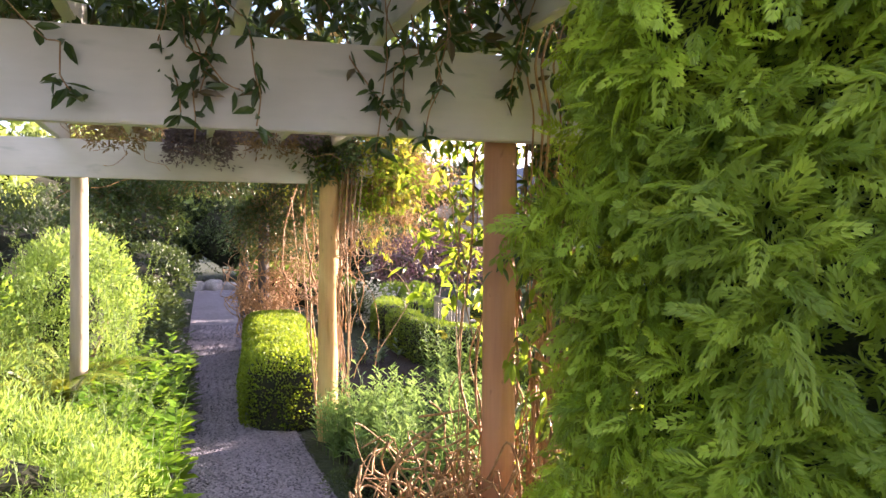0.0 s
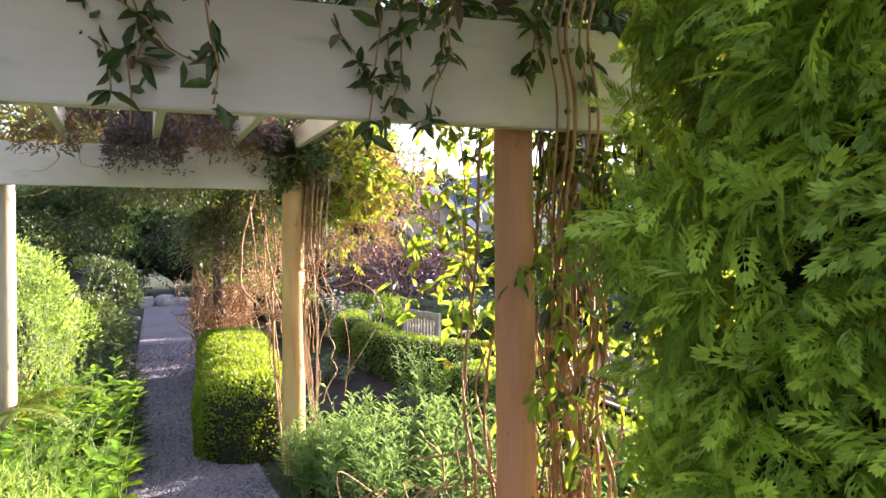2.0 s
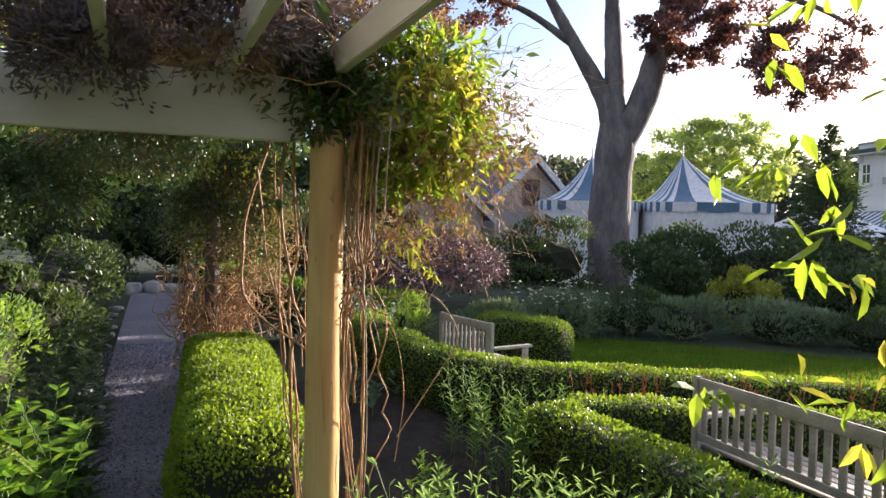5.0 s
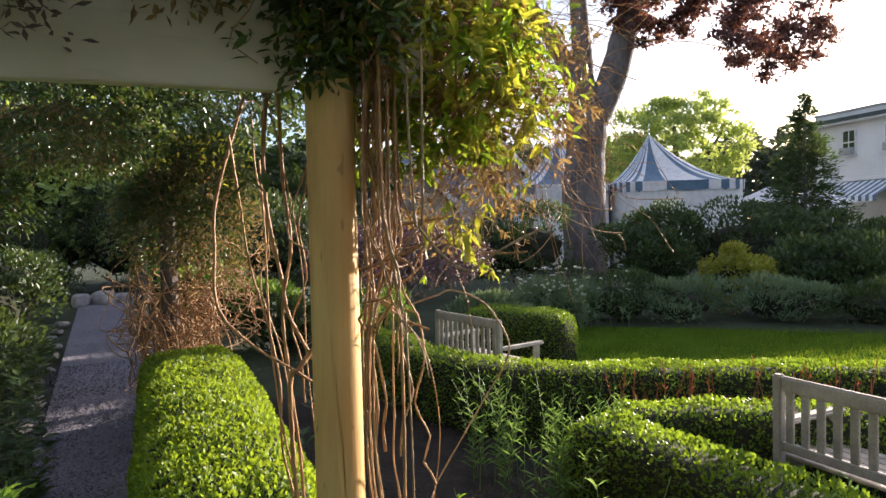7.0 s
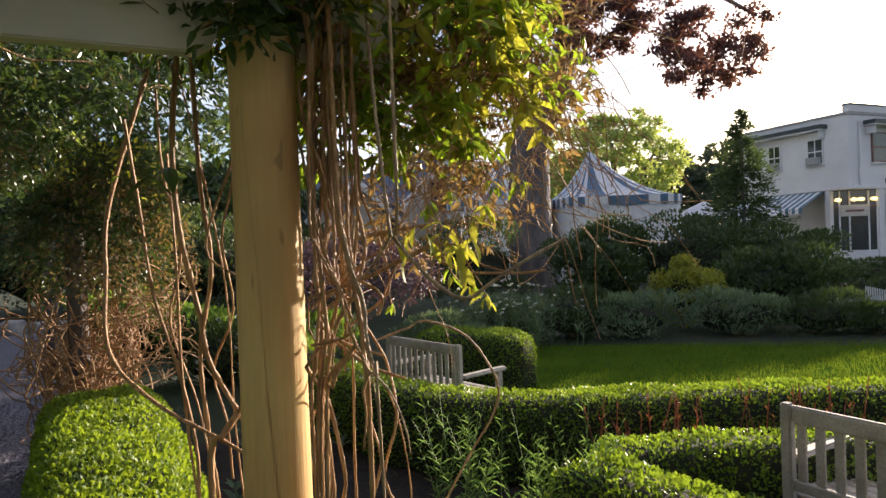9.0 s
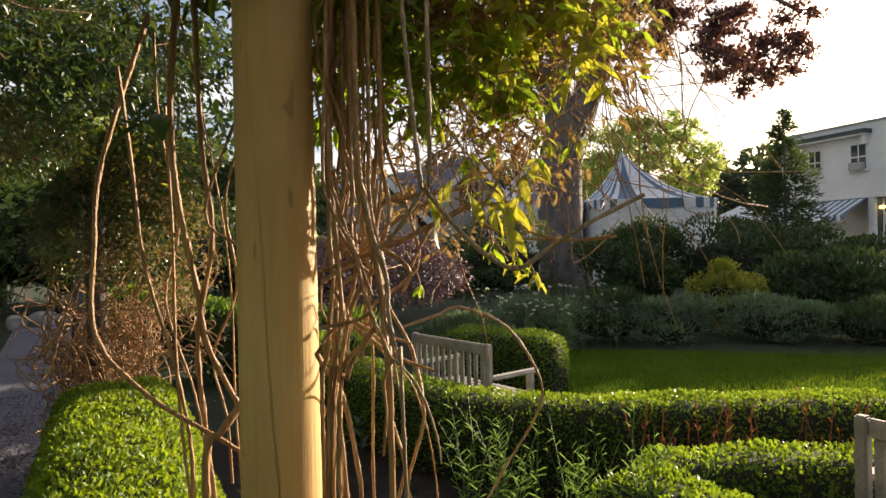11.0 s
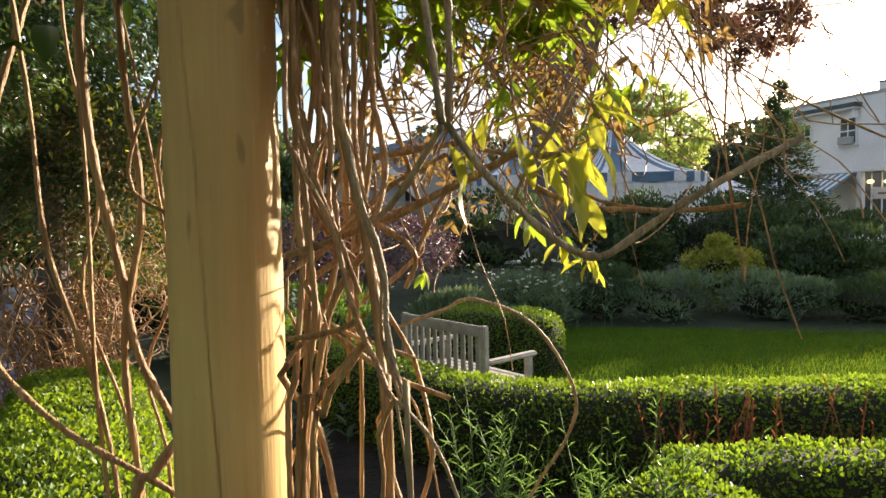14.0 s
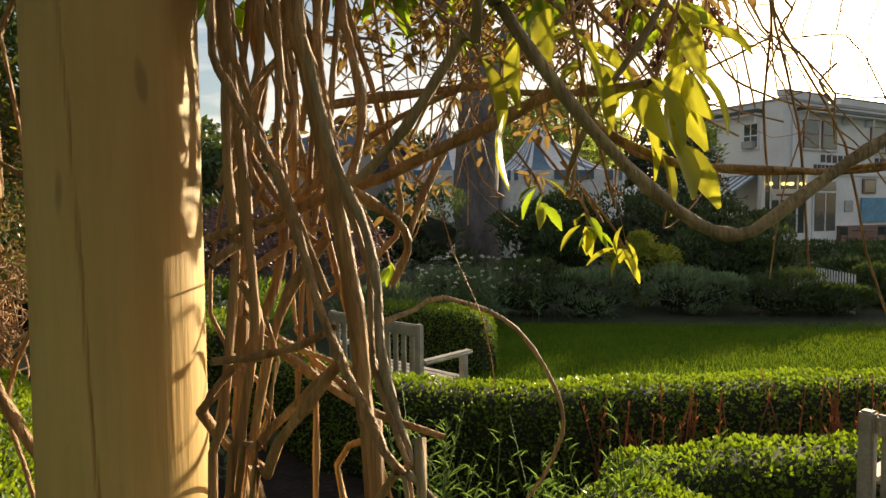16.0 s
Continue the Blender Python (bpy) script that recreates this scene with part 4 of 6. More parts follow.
stem([(-0.83, 8.71, 2.2), (-0.81, 8.57, 1.744), (-0.826, 8.564, 1.676), (-0.816, 8.558, 1.62), (-0.826, 8.552, 1.576), (-0.845, 8.546, 1.537), (-0.863, 8.54, 1.499)], 0.005)
stem([(-0.83, 8.46, 1.424), (-0.82, 8.46, 1.386), (-0.828, 8.46, 1.357), (-0.823, 8.46, 1.332)], 0.002)
stem([(-0.821, 8.45, 1.388), (-0.826, 8.453, 1.349), (-0.832, 8.457, 1.31), (-0.843, 8.46, 1.27), (-0.843, 8.51, 0.75), (-0.8, 8.58, -0.03)], 0.0016)
stem([(-0.74, 8.62, 2.2), (-0.705, 8.40, 1.9), (-0.673, 8.27, 1.643), (-0.668, 8.27, 1.625), (-0.643, 8.27, 1.59), (-0.613, 8.27, 1.554), (-0.58, 8.27, 1.522), (-0.553, 8.27, 1.503), (-0.534, 8.27, 1.496), (-0.517, 8.27, 1.498), (-0.488, 8.27, 1.518), (-0.46, 8.27, 1.537), (-0.436, 8.27, 1.551), (-0.403, 8.27, 1.57), (-0.33, 8.29, 1.604)], 0.0056, material=M_VINEGREY, taper=0.8)
stem([(-0.59, 8.36, 1.579), (-0.571, 8.357, 1.564), (-0.549, 8.354, 1.553), (-0.523, 8.351, 1.543), (-0.483, 8.349, 1.54), (-0.442, 8.346, 1.538), (-0.406, 8.343, 1.537), (-0.361, 8.34, 1.542)], 0.0042)
stem([(-0.536, 8.33, 1.664), (-0.559, 8.338, 1.621), (-0.583, 8.345, 1.585), (-0.599, 8.352, 1.547), (-0.602, 8.36, 1.528)], 0.0032, material=M_VINEGREY)
stem([(-0.545, 8.35, 1.599), (-0.564, 8.4, 1.603), (-0.595, 8.45, 1.61), (-0.624, 8.5, 1.622)], 0.0045, material=M_VINEGREY)
stem([(-0.719, 8.29, 1.356), (-0.692, 8.295, 1.323), (-0.673, 8.3, 1.285), (-0.656, 8.305, 1.228), (-0.651, 8.31, 1.185)], 0.003, material=M_VINEGREY)
stem([(-0.721, 8.29, 1.355), (-0.713, 8.297, 1.292), (-0.708, 8.303, 1.222), (-0.707, 8.31, 1.163)], 0.0022, material=M_VINEGREY)
stem([(-0.725, 8.3, 1.352), (-0.743, 8.32, 1.312), (-0.741, 8.34, 1.262), (-0.751, 8.36, 1.181)], 0.004)
# on the path's side of the pole
stem([(-1.27, 8.75, 2.15), (-1.293, 8.75, 1.91), (-1.285, 8.75, 1.681), (-1.241, 8.75, 1.45), (-1.217, 8.75, 1.309), (-1.13, 8.74, 1.15)], 0.011)
stem([(-1.42, 8.9, 2.15), (-1.523, 8.85, 1.759), (-1.516, 8.8, 1.548), (-1.486, 8.75, 1.337), (-1.338, 8.7, 1.208), (-1.171, 8.69, 1.112), (-1.06, 8.71, 1.03)], 0.0088)
stem([(-1.233, 8.75, 2.15), (-1.222, 8.75, 1.794), (-1.201, 8.75, 1.564), (-1.24, 8.75, 1.333), (-1.225, 8.75, 1.098), (-1.19, 8.76, 0.7), (-1.17, 8.76, -0.03)], 0.0088)
stem([(-1.12, 8.72, 1.85), (-1.195, 8.7, 1.619), (-1.12, 8.7, 1.541)], 0.005)
stem([(-1.12, 8.72, 1.19), (-1.166, 8.68, 1.123), (-1.197, 8.68, 1.067), (-1.18, 8.68, 0.6), (-1.12, 8.70, -0.03)], 0.012)
stem([(-0.894, 8.85, 2.246), (-0.865, 8.91, 1.581), (-0.864, 8.94, 1.311), (-0.749, 8.97, 1.138), (-0.70, 9.0, 0.813), (-0.74, 9.0, 0.45)], 0.004)
# twisted bundles of strands close beside the pole
for axis, count, wide in (([(-0.875, 8.545, 2.2), (-0.868, 8.54, 1.75), (-0.862, 8.54, 1.4), (-0.85, 8.55, 1.0), (-0.84, 8.58, 0.4), (-0.84, 8.60, -0.03)], 2, 0.022),
                          ([(-0.78, 8.66, 2.25), (-0.79, 8.63, 1.8), (-0.83, 8.61, 1.45), (-0.84, 8.60, 1.1), (-0.82, 8.60, 0.4), (-0.81, 8.61, -0.03)], 2, 0.03)):
    line = curve_points(axis, 0.12)
    for k in range(count):
        ph, tw_, rb = rng.random() * 6.28, rng.normal(0, 4.0), wide * math.sqrt(rng.uniform(0.15, 1.4))
        lo_z, hi_z = rng.choice([-1.0, rng.uniform(0.95, 1.3), rng.uniform(1.0, 1.35), rng.uniform(1.1, 1.45)]), rng.choice([3.0, rng.uniform(1.5, 2.1)])
        pts = [(x + rb * math.cos(ph + tw_ * z) + rng.normal(0, 0.009), y + rb * math.sin(ph + tw_ * z), z) for x, y, z in line if lo_z < z < hi_z]
        if len(pts) > 3:
            stem(pts, rng.choice([0.004, 0.005, 0.0065, 0.009]), material=M_VINE if rng.random() < 0.75 else M_VINEGREY)
for k in range(6):
    z = rng.uniform(1.25, 1.65)
    a_ = np.array([rng.uniform(-0.88, -0.82), 8.56 + rng.normal(0, 0.02), z])
    b_ = a_ + np.array([rng.uniform(0.06, 0.2), rng.normal(0, 0.03), rng.normal(0, 0.16)])
    stem([a_, (a_ + b_) / 2 + rng.normal(0, 0.02, 3), b_], rng.choice([0.003, 0.0045, 0.006]))
# many thinner stems that run up beside the pole
fine = []
for i in range(4):
    x0, y0 = -0.81 + rng.normal(0, 0.05), 8.61 + rng.normal(0, 0.035)
    x1, y1 = x0 + rng.normal(-0.02, 0.03), 8.62 + rng.normal(0, 0.04)
    fine.append((wander((x0, y0, rng.uniform(-0.03, 0.9)), (x1, y1, rng.uniform(1.5, 2.3)), (rng.normal(0, 0.07), rng.normal(0, 0.03), 0), 0.036, 10), rng.uniform(0.002, 0.0055), 6, 0.07))
for i in range(9):
    z = rng.uniform(1.45, 2.0)
    a = np.array([-0.78 + rng.normal(0, 0.06), 8.66 + rng.normal(0, 0.05), z])
    b = a + np.array([abs(rng.normal(0.06, 0.08)), rng.normal(0.0, 0.06), rng.normal(0.05, 0.16)])
    fine.append((wander(a, b, rng.normal(0, 0.09, 3), 0.028), rng.uniform(0.001, 0.0026), 6, 0.06))
for i in range(5):
    a = np.array([-1.18 + rng.normal(0, 0.05), 8.76 + rng.normal(0, 0.04), rng.uniform(-0.03, 1.0)])
    fine.append((wander(a, (-1.22 + rng.normal(0, 0.09), 8.78, rng.uniform(1.8, 2.3)), (rng.normal(0, 0.04), 0, 0), 0.02), rng.uniform(0.002, 0.005), 6, 0.06))
for t_ in fine:
    put("stem", tubes("stem", [t_], M_VINE), vine2)
# hanging twig mass with leaves at the head of the pole
tw = []
for i in range(330):
    a = np.array([rng.uniform(-1.05, -0.2), rng.uniform(8.68, 9.25), rng.uniform(1.95, 2.6)])
    b = a + np.array([rng.normal(0.2, 0.2), rng.normal(-0.02, 0.14), rng.normal(-0.15, 0.22)])
    tw.append((wander(a, b, rng.normal(0, 0.06, 3), 0.02), rng.uniform(0.0008, 0.002), 4, 0.0))
put("twig_mass", tubes("twig_mass", tw, M_VINE), vine2, "fine dry twigs", "stuff")
p, o = shell((-0.66, 8.98, 2.26), (0.54, 0.42, 0.48), 2900, 26, spread=0.9, lump_size=0.30, deep=1.0, floor=1.66)
pp, dd = sprays(p, o, 3)
put("foliage", lancet(pp, dd, rng.uniform(0.025, 0.05, len(pp)), M_DRY), vine2, "small dry curled leaves", "stuff")
p, o = shell((-0.68, 8.82, 2.24), (0.54, 0.38, 0.48), 1050, 24, spread=0.95, lump_size=0.30, deep=1.0, floor=1.66)
pp, dd = sprays(p, o, 3)
put("foliage", lancet(pp, dd, rng.uniform(0.035, 0.08, len(pp)), M_VINELEAF), vine2, "green pointed leaves", "stuff")
p, o = shell((-0.56, 8.68, 2.14), (0.40, 0.26, 0.42), 480, 9, deep=0.6)
pp, dd = sprays(p, o, 3)
put("foliage", lancet(pp, dd, rng.uniform(0.04, 0.09, len(pp)), M_YELLOW), vine2, "yellow-green pointed leaves", "stuff")


# Mostly the darker leaf copy: shade at the pole's head put into colour.
for c_, rad_, n_, mat_ in (((-1.08, 8.72, 2.28), (0.36, 0.30, 0.36), 3600, M_VINESHADE), ((-1.02, 8.60, 2.34), (0.30, 0.26, 0.30), 1800, M_VINESHADE), ((-0.80, 8.66, 2.34), (0.36, 0.28, 0.30), 1100, M_VINESHADE), ((-0.55, 8.85, 2.42), (0.5, 0.36, 0.28), 300, M_VINESHADE), ((-0.92, 8.50, 2.20), (0.26, 0.12, 0.24), 1500, M_VINESHADE), ((-0.98, 8.60, 2.22), (0.22, 0.2, 0.2), 500, M_VINELEAF)):
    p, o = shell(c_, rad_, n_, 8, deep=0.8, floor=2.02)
    put("foliage", lancet(p, o * 0.6 + 0.8 * wild(len(p)) + np.array([0, 0, -0.4]), rng.uniform(0.035, 0.07, len(p)), mat_), vine2, "leaves around the head of the pole, mostly coloured as if shaded", "stuff")


p, o = shell((-0.48, 8.78, 1.96), (0.32, 0.26, 0.42), 1100, 12, deep=0.8)
pp, dd = sprays(p, o, 2)
put("foliage", lancet(pp, dd, rng.uniform(0.02, 0.045, len(pp)), M_DRY), vine2, "small dry curled leaves", "stuff")
p, o = shell((-0.47, 8.78, 2.02), (0.36, 0.28, 0.40), 700, 12, deep=0.8)
pp, dd = sprays(p, o, 2)
put("foliage", lancet(pp, dd, rng.uniform(0.03, 0.06, len(pp)), M_VINELEAF), vine2, "green pointed leaves", "stuff")
tw = []
for i in range(70):
    a = np.array([rng.uniform(-0.7, -0.25), rng.uniform(8.6, 9.0), rng.uniform(1.75, 2.35)])
    tw.append((wander(a, a + np.array([rng.normal(0.05, 0.14), rng.normal(0, 0.1), rng.normal(-0.16, 0.16)]), rng.normal(0, 0.06, 3), 0.02), rng.uniform(0.0008, 0.0018), 4, 0.0))
put("twig_mass", tubes("twig_mass", tw, M_VINE), vine2, "fine dry twigs", "stuff")


# dry twigs and curled leaves that hang behind the pole's head
tw = []
for i in range(80):
    a = np.array([rng.uniform(-0.75, -0.15), rng.uniform(8.95, 9.4), rng.uniform(1.85, 2.35)])
    tw.append((wander(a, a + np.array([rng.normal(0.08, 0.16), rng.normal(0, 0.1), rng.normal(-0.16, 0.16)]), rng.normal(0, 0.07, 3), 0.02), rng.uniform(0.0009, 0.0022), 4, 0.0))
put("twig_mass", tubes("twig_mass", tw, M_VINE), vine2, "fine dry twigs", "stuff")
for mat_, n_, size in ((M_DRY, 520, (0.025, 0.05)), (M_OLIVE, 200, (0.03, 0.055)), (M_VINELEAF, 120, (0.035, 0.07))):
    p, o = shell((-0.48, 9.15, 2.14), (0.40, 0.34, 0.36), n_, 26, spread=0.95, lump_size=0.30, deep=1.0, floor=1.72)
    pp, dd = sprays(p, o, 2)
    put("foliage", lancet(pp, dd, rng.uniform(*size, len(pp)), mat_), vine2, "small curled leaves among dry twigs", "stuff")
p, o = shell((-0.62, 9.12, 1.80), (0.30, 0.24, 0.36), 420, 16, spread=0.95, lump_size=0.32, deep=1.0, floor=1.45)
pp, dd = sprays(p, o, 2)
put("foliage", lancet(pp, dd, rng.uniform(0.022, 0.042, len(pp)), M_DRY), vine2, "pale dry curled leaves", "stuff")
# dense dark stems at the head of the pole
for i in range(14):
    a = np.array([-0.87 + rng.uniform(-0.02, 0.08), 8.64 + rng.uniform(-0.05, 0.10), rng.uniform(1.50, 1.68)])
    b = np.array([a[0] + rng.normal(-0.01, 0.05), a[1] + rng.normal(0.0, 0.04), rng.uniform(2.0, 2.35)])
    put("stem", tubes("stem", [(wander(a, b, (rng.normal(0, 0.03), rng.normal(0, 0.02), 0), 0.016, 9), rng.uniform(0.003, 0.0065), 6, 0.06)], M_VINE if i % 3 else M_VINEGREY), vine2)


# single leaves that hang near the walk
def one_leaf(length, material):
    n, m = 9, 5
    v = []
    for i in range(n):
        t = i / (n - 1)
        half = 0.5 * math.sin(math.pi * min(1, t * 0.92 + 0.03)) ** 0.9 * 0.33 * (1 + 0.05 * math.sin(t * 34))
        for j in range(m):
            y = (j / (m - 1) * 2 - 1) * half
            v.append((t * length, y * length, (0.10 * abs(y) / 0.2 - 0.28 * t * t) * length))
    i, j = np.arange(n - 1)[:, None] * m, np.arange(m - 1)[None]
    f = np.stack([i + j, i + j + 1, i + m + j + 1, i + m + j], -1).reshape(-1, 4)
    return mesh_of("leaf", v, f, material, True)


leaf_meshes = [one_leaf(0.050, M_YELLOW), one_leaf(0.034, M_YELLOW), one_leaf(0.036, M_VINELEAF), one_leaf(0.10, M_VINESHADE)]


def hang(place, turn, droop, which, parent=vine2, roll=0.0):
    ob = new("leaf", leaf_meshes[which])
    ob.parent = parent
    ob.matrix_parent_inverse = parent_matrix(parent).inverted()
    ob.matrix_basis = pose(*place, 0, 0, turn) @ pose(0, 0, 0, roll, droop, 0)
    return ob


for cx, cy, cz, cnt, spread in ((-0.57, 8.40, 1.63, 7, 0.03), (-0.535, 8.36, 1.60, 8, 0.035), (-0.50, 8.38, 1.64, 6, 0.03), (-0.60, 8.45, 1.68, 8, 0.04), (-0.47, 8.44, 1.68, 7, 0.04),
                                (-0.55, 8.62, 1.53, 7, 0.03), (-0.50, 8.6, 1.50, 9, 0.035), (-0.47, 8.58, 1.47, 7, 0.03), (-0.55, 8.6, 1.72, 8, 0.06), (-0.44, 8.62, 1.74, 8, 0.06),
                                (-0.66, 8.62, 1.78, 7, 0.05), (-0.36, 8.7, 1.75, 8, 0.06), (-0.72, 8.80, 1.44, 3, 0.03)):
    first = rng.uniform(0, 360)
    for i in range(cnt):
        c = (cx + rng.normal(0, 0.006), cy + rng.normal(0, 0.006), cz + rng.normal(0, 0.010))
        hang(c, first + i * 137.5, rng.uniform(5, 65), int(rng.integers(0, 2)) if cz < 1.66 and cy < 8.47 else int(rng.integers(1, 3)), roll=rng.uniform(-35, 35))
    put("twig", tubes("twig", [(curve_points([(cx, cy, cz), (cx - 0.01, cy + 0.02, cz + 0.03), (cx - 0.05, cy + 0.07, cz + 0.10)], 0.008), 0.0016, 5)], M_VINE), vine2)
for k, c in enumerate(((-0.625, 8.33, 1.64), (-0.605, 8.33, 1.625), (-0.595, 8.33, 1.61), (-0.64, 8.34, 1.63), (-0.558, 8.34, 1.592), (-0.55, 8.34, 1.60), (-0.553, 8.35, 1.58), (-0.535, 8.34, 1.592), (-0.534, 8.34, 1.558), (-0.528, 8.34, 1.556), (-0.54, 8.35, 1.556), (-0.522, 8.35, 1.61), (-0.518, 8.35, 1.605), (-0.51, 8.35, 1.608), (-0.665, 8.34, 1.61), (-0.65, 8.34, 1.575))):
    hang(c, (250, 300, 330, 200)[k % 4] + 12 * (k % 3), 38 + 13 * (k % 4), 0, roll=(25, -30, 60, -10, 45)[k % 5])
for c, tu, dr in (((-1.36, 8.6, 1.80), 160, 10), ((-1.30, 8.55, 1.80), 20, 20), ((-1.26, 8.55, 1.79), 200, 35), ((-1.22, 8.55, 1.81), 300, 25), ((-1.42, 8.7, 1.92), 120, 15), ((-1.09, 8.52, 1.83), 290, 60)):
    hang(c, tu, dr, 3 if tu in (20, 200, 300) else 2)
tw = []
for i in range(28):
    a = np.array([-0.55 + rng.normal(0, 0.09), 8.5 + rng.normal(0, 0.1), 1.72 + rng.normal(0, 0.06)])
    tw.append((wander(a, a + np.array([rng.normal(0.02, 0.07), rng.normal(0, 0.06), rng.normal(-0.08, 0.08)]), rng.normal(0, 0.02, 3), 0.004, 4), 0.0014, 5, 0.0))
put("twig_mass", tubes("twig_mass", tw, M_VINE), vine2, "fine green-brown twigs", "stuff")

# vine on the first pole
leaf_meshes.append(one_leaf(0.075, M_VINELEAF))
leaf_meshes.append(one_leaf(0.060, M_VINESHADE))
vine1 = thing("climbing_vine", P1 + Vector((0.12, 0.0, 0)), "leafy green climbing vine with brown stems on a reddish pole", "vine", "vines on the pergola")
fine = []
for i in range(46):
    k = rng.random() < 0.84
    c0 = P1 + B * (max(0.085, rng.normal(0.15, 0.06)) if k else min(-0.085, rng.normal(-0.15, 0.07))) + Vector((0, abs(rng.normal(0.08, 0.08)), 0))
    c1 = c0 + B * rng.normal(0, 0.03)
    fine.append((wander((c0.x, c0.y, rng.uniform(-0.03, 0.7)), (c1.x, c1.y, rng.uniform(1.8, 2.35)), (rng.normal(0, 0.045), abs(rng.normal(0, 0.06)), 0), 0.034, 9), rng.uniform(0.002, 0.0065), 6, 0.06))
for t_ in fine:
    put("stem", tubes("stem", [t_], M_VINE), vine1)
tw = []
for i in range(760):
    a = np.array(P1 + B * rng.uniform(-0.52, 0.05)) + np.array([0, rng.normal(0.02, 0.14), rng.uniform(0.02, 0.62)])
    tw.append((wander(a, a + np.array([rng.normal(0.08, 0.22), rng.normal(0.03, 0.15), rng.normal(0.05, 0.2)]), rng.normal(0, 0.13, 3), 0.04), rng.uniform(0.0025, 0.006), 5, 0.0))
tw = [t_ for t_ in tw if np.min((t_[0] - np.array(P1)) @ np.array(B)) > -0.56]     # clear of the walk
put("dry_tangle", tubes("dry_tangle", tw, M_VINE), vine1, "tangle of dry tan stems at the foot", "stuff")
for mat_, cnt, lo_, hi_, size in ((M_VINELEAF, 620, (0.0, -0.05, 0.4), (1.5, 0.5, 2.5), (0.045, 0.085)), (M_VINELEAF, 80, (-0.30, 0.05, 1.35), (0.06, 0.45, 2.45), (0.045, 0.085)), (M_VINELEAF, 210, (-0.15, 0.3, 1.4), (0.55, 0.95, 2.55), (0.035, 0.065)), (M_VINESHADE, 150, (-0.15, 0.25, 1.4), (0.55, 0.8, 2.55), (0.035, 0.07)), (M_YELLOW, 36, (-0.15, 0.3, 1.3), (0.5, 0.9, 2.3), (0.035, 0.06)), (M_YELLOW, 30, (-0.25, 0.1, 1.2), (0.06, 0.4, 2.2), (0.045, 0.08)), (M_YELLOW, 210, (-0.1, 0.0, 0.3), (1.4, 0.6, 2.3), (0.045, 0.08)), (M_VINESHADE, 760, (-0.05, -0.12, 0.9), (1.3, 0.15, 2.5), (0.05, 0.10)), (M_VINESHADE, 700, (0.15, -0.1, 1.7), (1.6, 0.6, 2.7), (0.05, 0.10))):
    c = rng.uniform(lo_, hi_, (cnt, 3))
    c = c[(np.abs(c[:, 0]) > 0.12) | (c[:, 1] > 0.1)]
    keep = rng.random(len(c)) < 0.14 + 0.86 * np.clip((c[:, 2] - 0.9) / 1.0, 0, 1)
    c = c[keep]
    pos = np.array(P1)[None] + c[:, 0:1] * np.array(B)[None] + c[:, 1:2] * np.array((-B.y, B.x, 0))[None] + np.array([0, 0, 1]) * c[:, 2:3]
    pp, dd = sprays(pos, wild(len(pos)), 3)
    put("foliage", lancet(pp, dd, rng.uniform(*size, len(pp)), mat_), vine1, kind="stuff")
# leaves that hang in front of the first pole
for u_, zz, cnt in ((0.02, 1.60, 9), (0.06, 1.52, 8), (-0.04, 1.55, 6), (0.10, 1.40, 9), (0.05, 1.30, 9), (0.00, 1.22, 7), (0.09, 1.18, 8), (0.12, 1.66, 7), (0.13, 1.05, 7)):
    c = P1 + n_in * rng.uniform(0.085, 0.13) + B * u_
    first = rng.uniform(0, 360)
    for i in range(cnt):
        hang((c.x + rng.normal(0, 0.014), c.y + rng.normal(0, 0.014), zz + rng.normal(0, 0.022)), first + i * 137.5, rng.uniform(0, 55), int(rng.choice([4, 4, 5])), vine1, rng.uniform(-35, 35))
    put("twig", tubes("twig", [(curve_points([(c.x, c.y, zz), tuple(c + B * 0.05 + Vector((0, 0.03, zz + 0.05))), tuple(P1 + B * 0.14 + Vector((0, 0.02, zz + 0.10)))], 0.012), 0.0022, 5)], M_VINE), vine1)
# stems that climb over the face of the first beam
for i, u_ in enumerate((0.045, 0.075, 0.10, 0.14, 0.17)):
    f_ = P1 + n_in * (0.138 + 0.006 * (i % 2)) + B * u_
    g_ = P1 + n_in * 0.02 + B * (0.10 + 0.02 * i)
    put("stem", tubes("stem", [(curve_points([(g_.x, g_.y, 1.35), (g_.x, g_.y - 0.03, 1.72), tuple(f_ + Vector((0.012, 0, 1.93))), tuple(f_ + B * 0.015 + Vector((0, 0, 2.08))), tuple(f_ - B * 0.012 + Vector((0, 0, 2.24))), tuple(f_ + B * 0.02 + Vector((0, 0.06, 2.40)))], 0.03), 0.0035 + 0.001 * (i % 3), 7, 0.06)], M_VINE), vine1)
# leaves and stems trailing over the first beam
tw, P_, L_ = [], [], []
for u_, zz in ((-1.5, 2.16), (-1.05, 2.08), (-0.95, 2.16), (-0.48, 2.12), (-0.40, 2.16), (0.05, 2.2), (0.2, 2.2)):
    c = np.array(P1 + n_in * 0.16 + B * u_)
    for j in range(3):
        top = c + np.array([rng.normal(0, 0.12), rng.normal(0, 0.02), 0.42])
        end = c + np.array([rng.normal(0, 0.12), rng.normal(0, 0.03), zz - 2.25 - rng.uniform(0.0, 0.12)]) + np.array([0, 0, 2.2])
        top[2], end[2] = 2.45, zz - rng.uniform(0.05, 0.2)
        line = wander(top, end, rng.normal(0, 0.05, 3), 0.02)
        tw.append((line, 0.0025, 5, 0.0))
        P_.append(line[rng.integers(len(line) // 3, len(line), 9)])
P_ = np.vstack(P_)
put("trailing_vine", tubes("trailing_vine", tw, M_VINE), vine1, "thin trailing stems over the beam", "stuff")
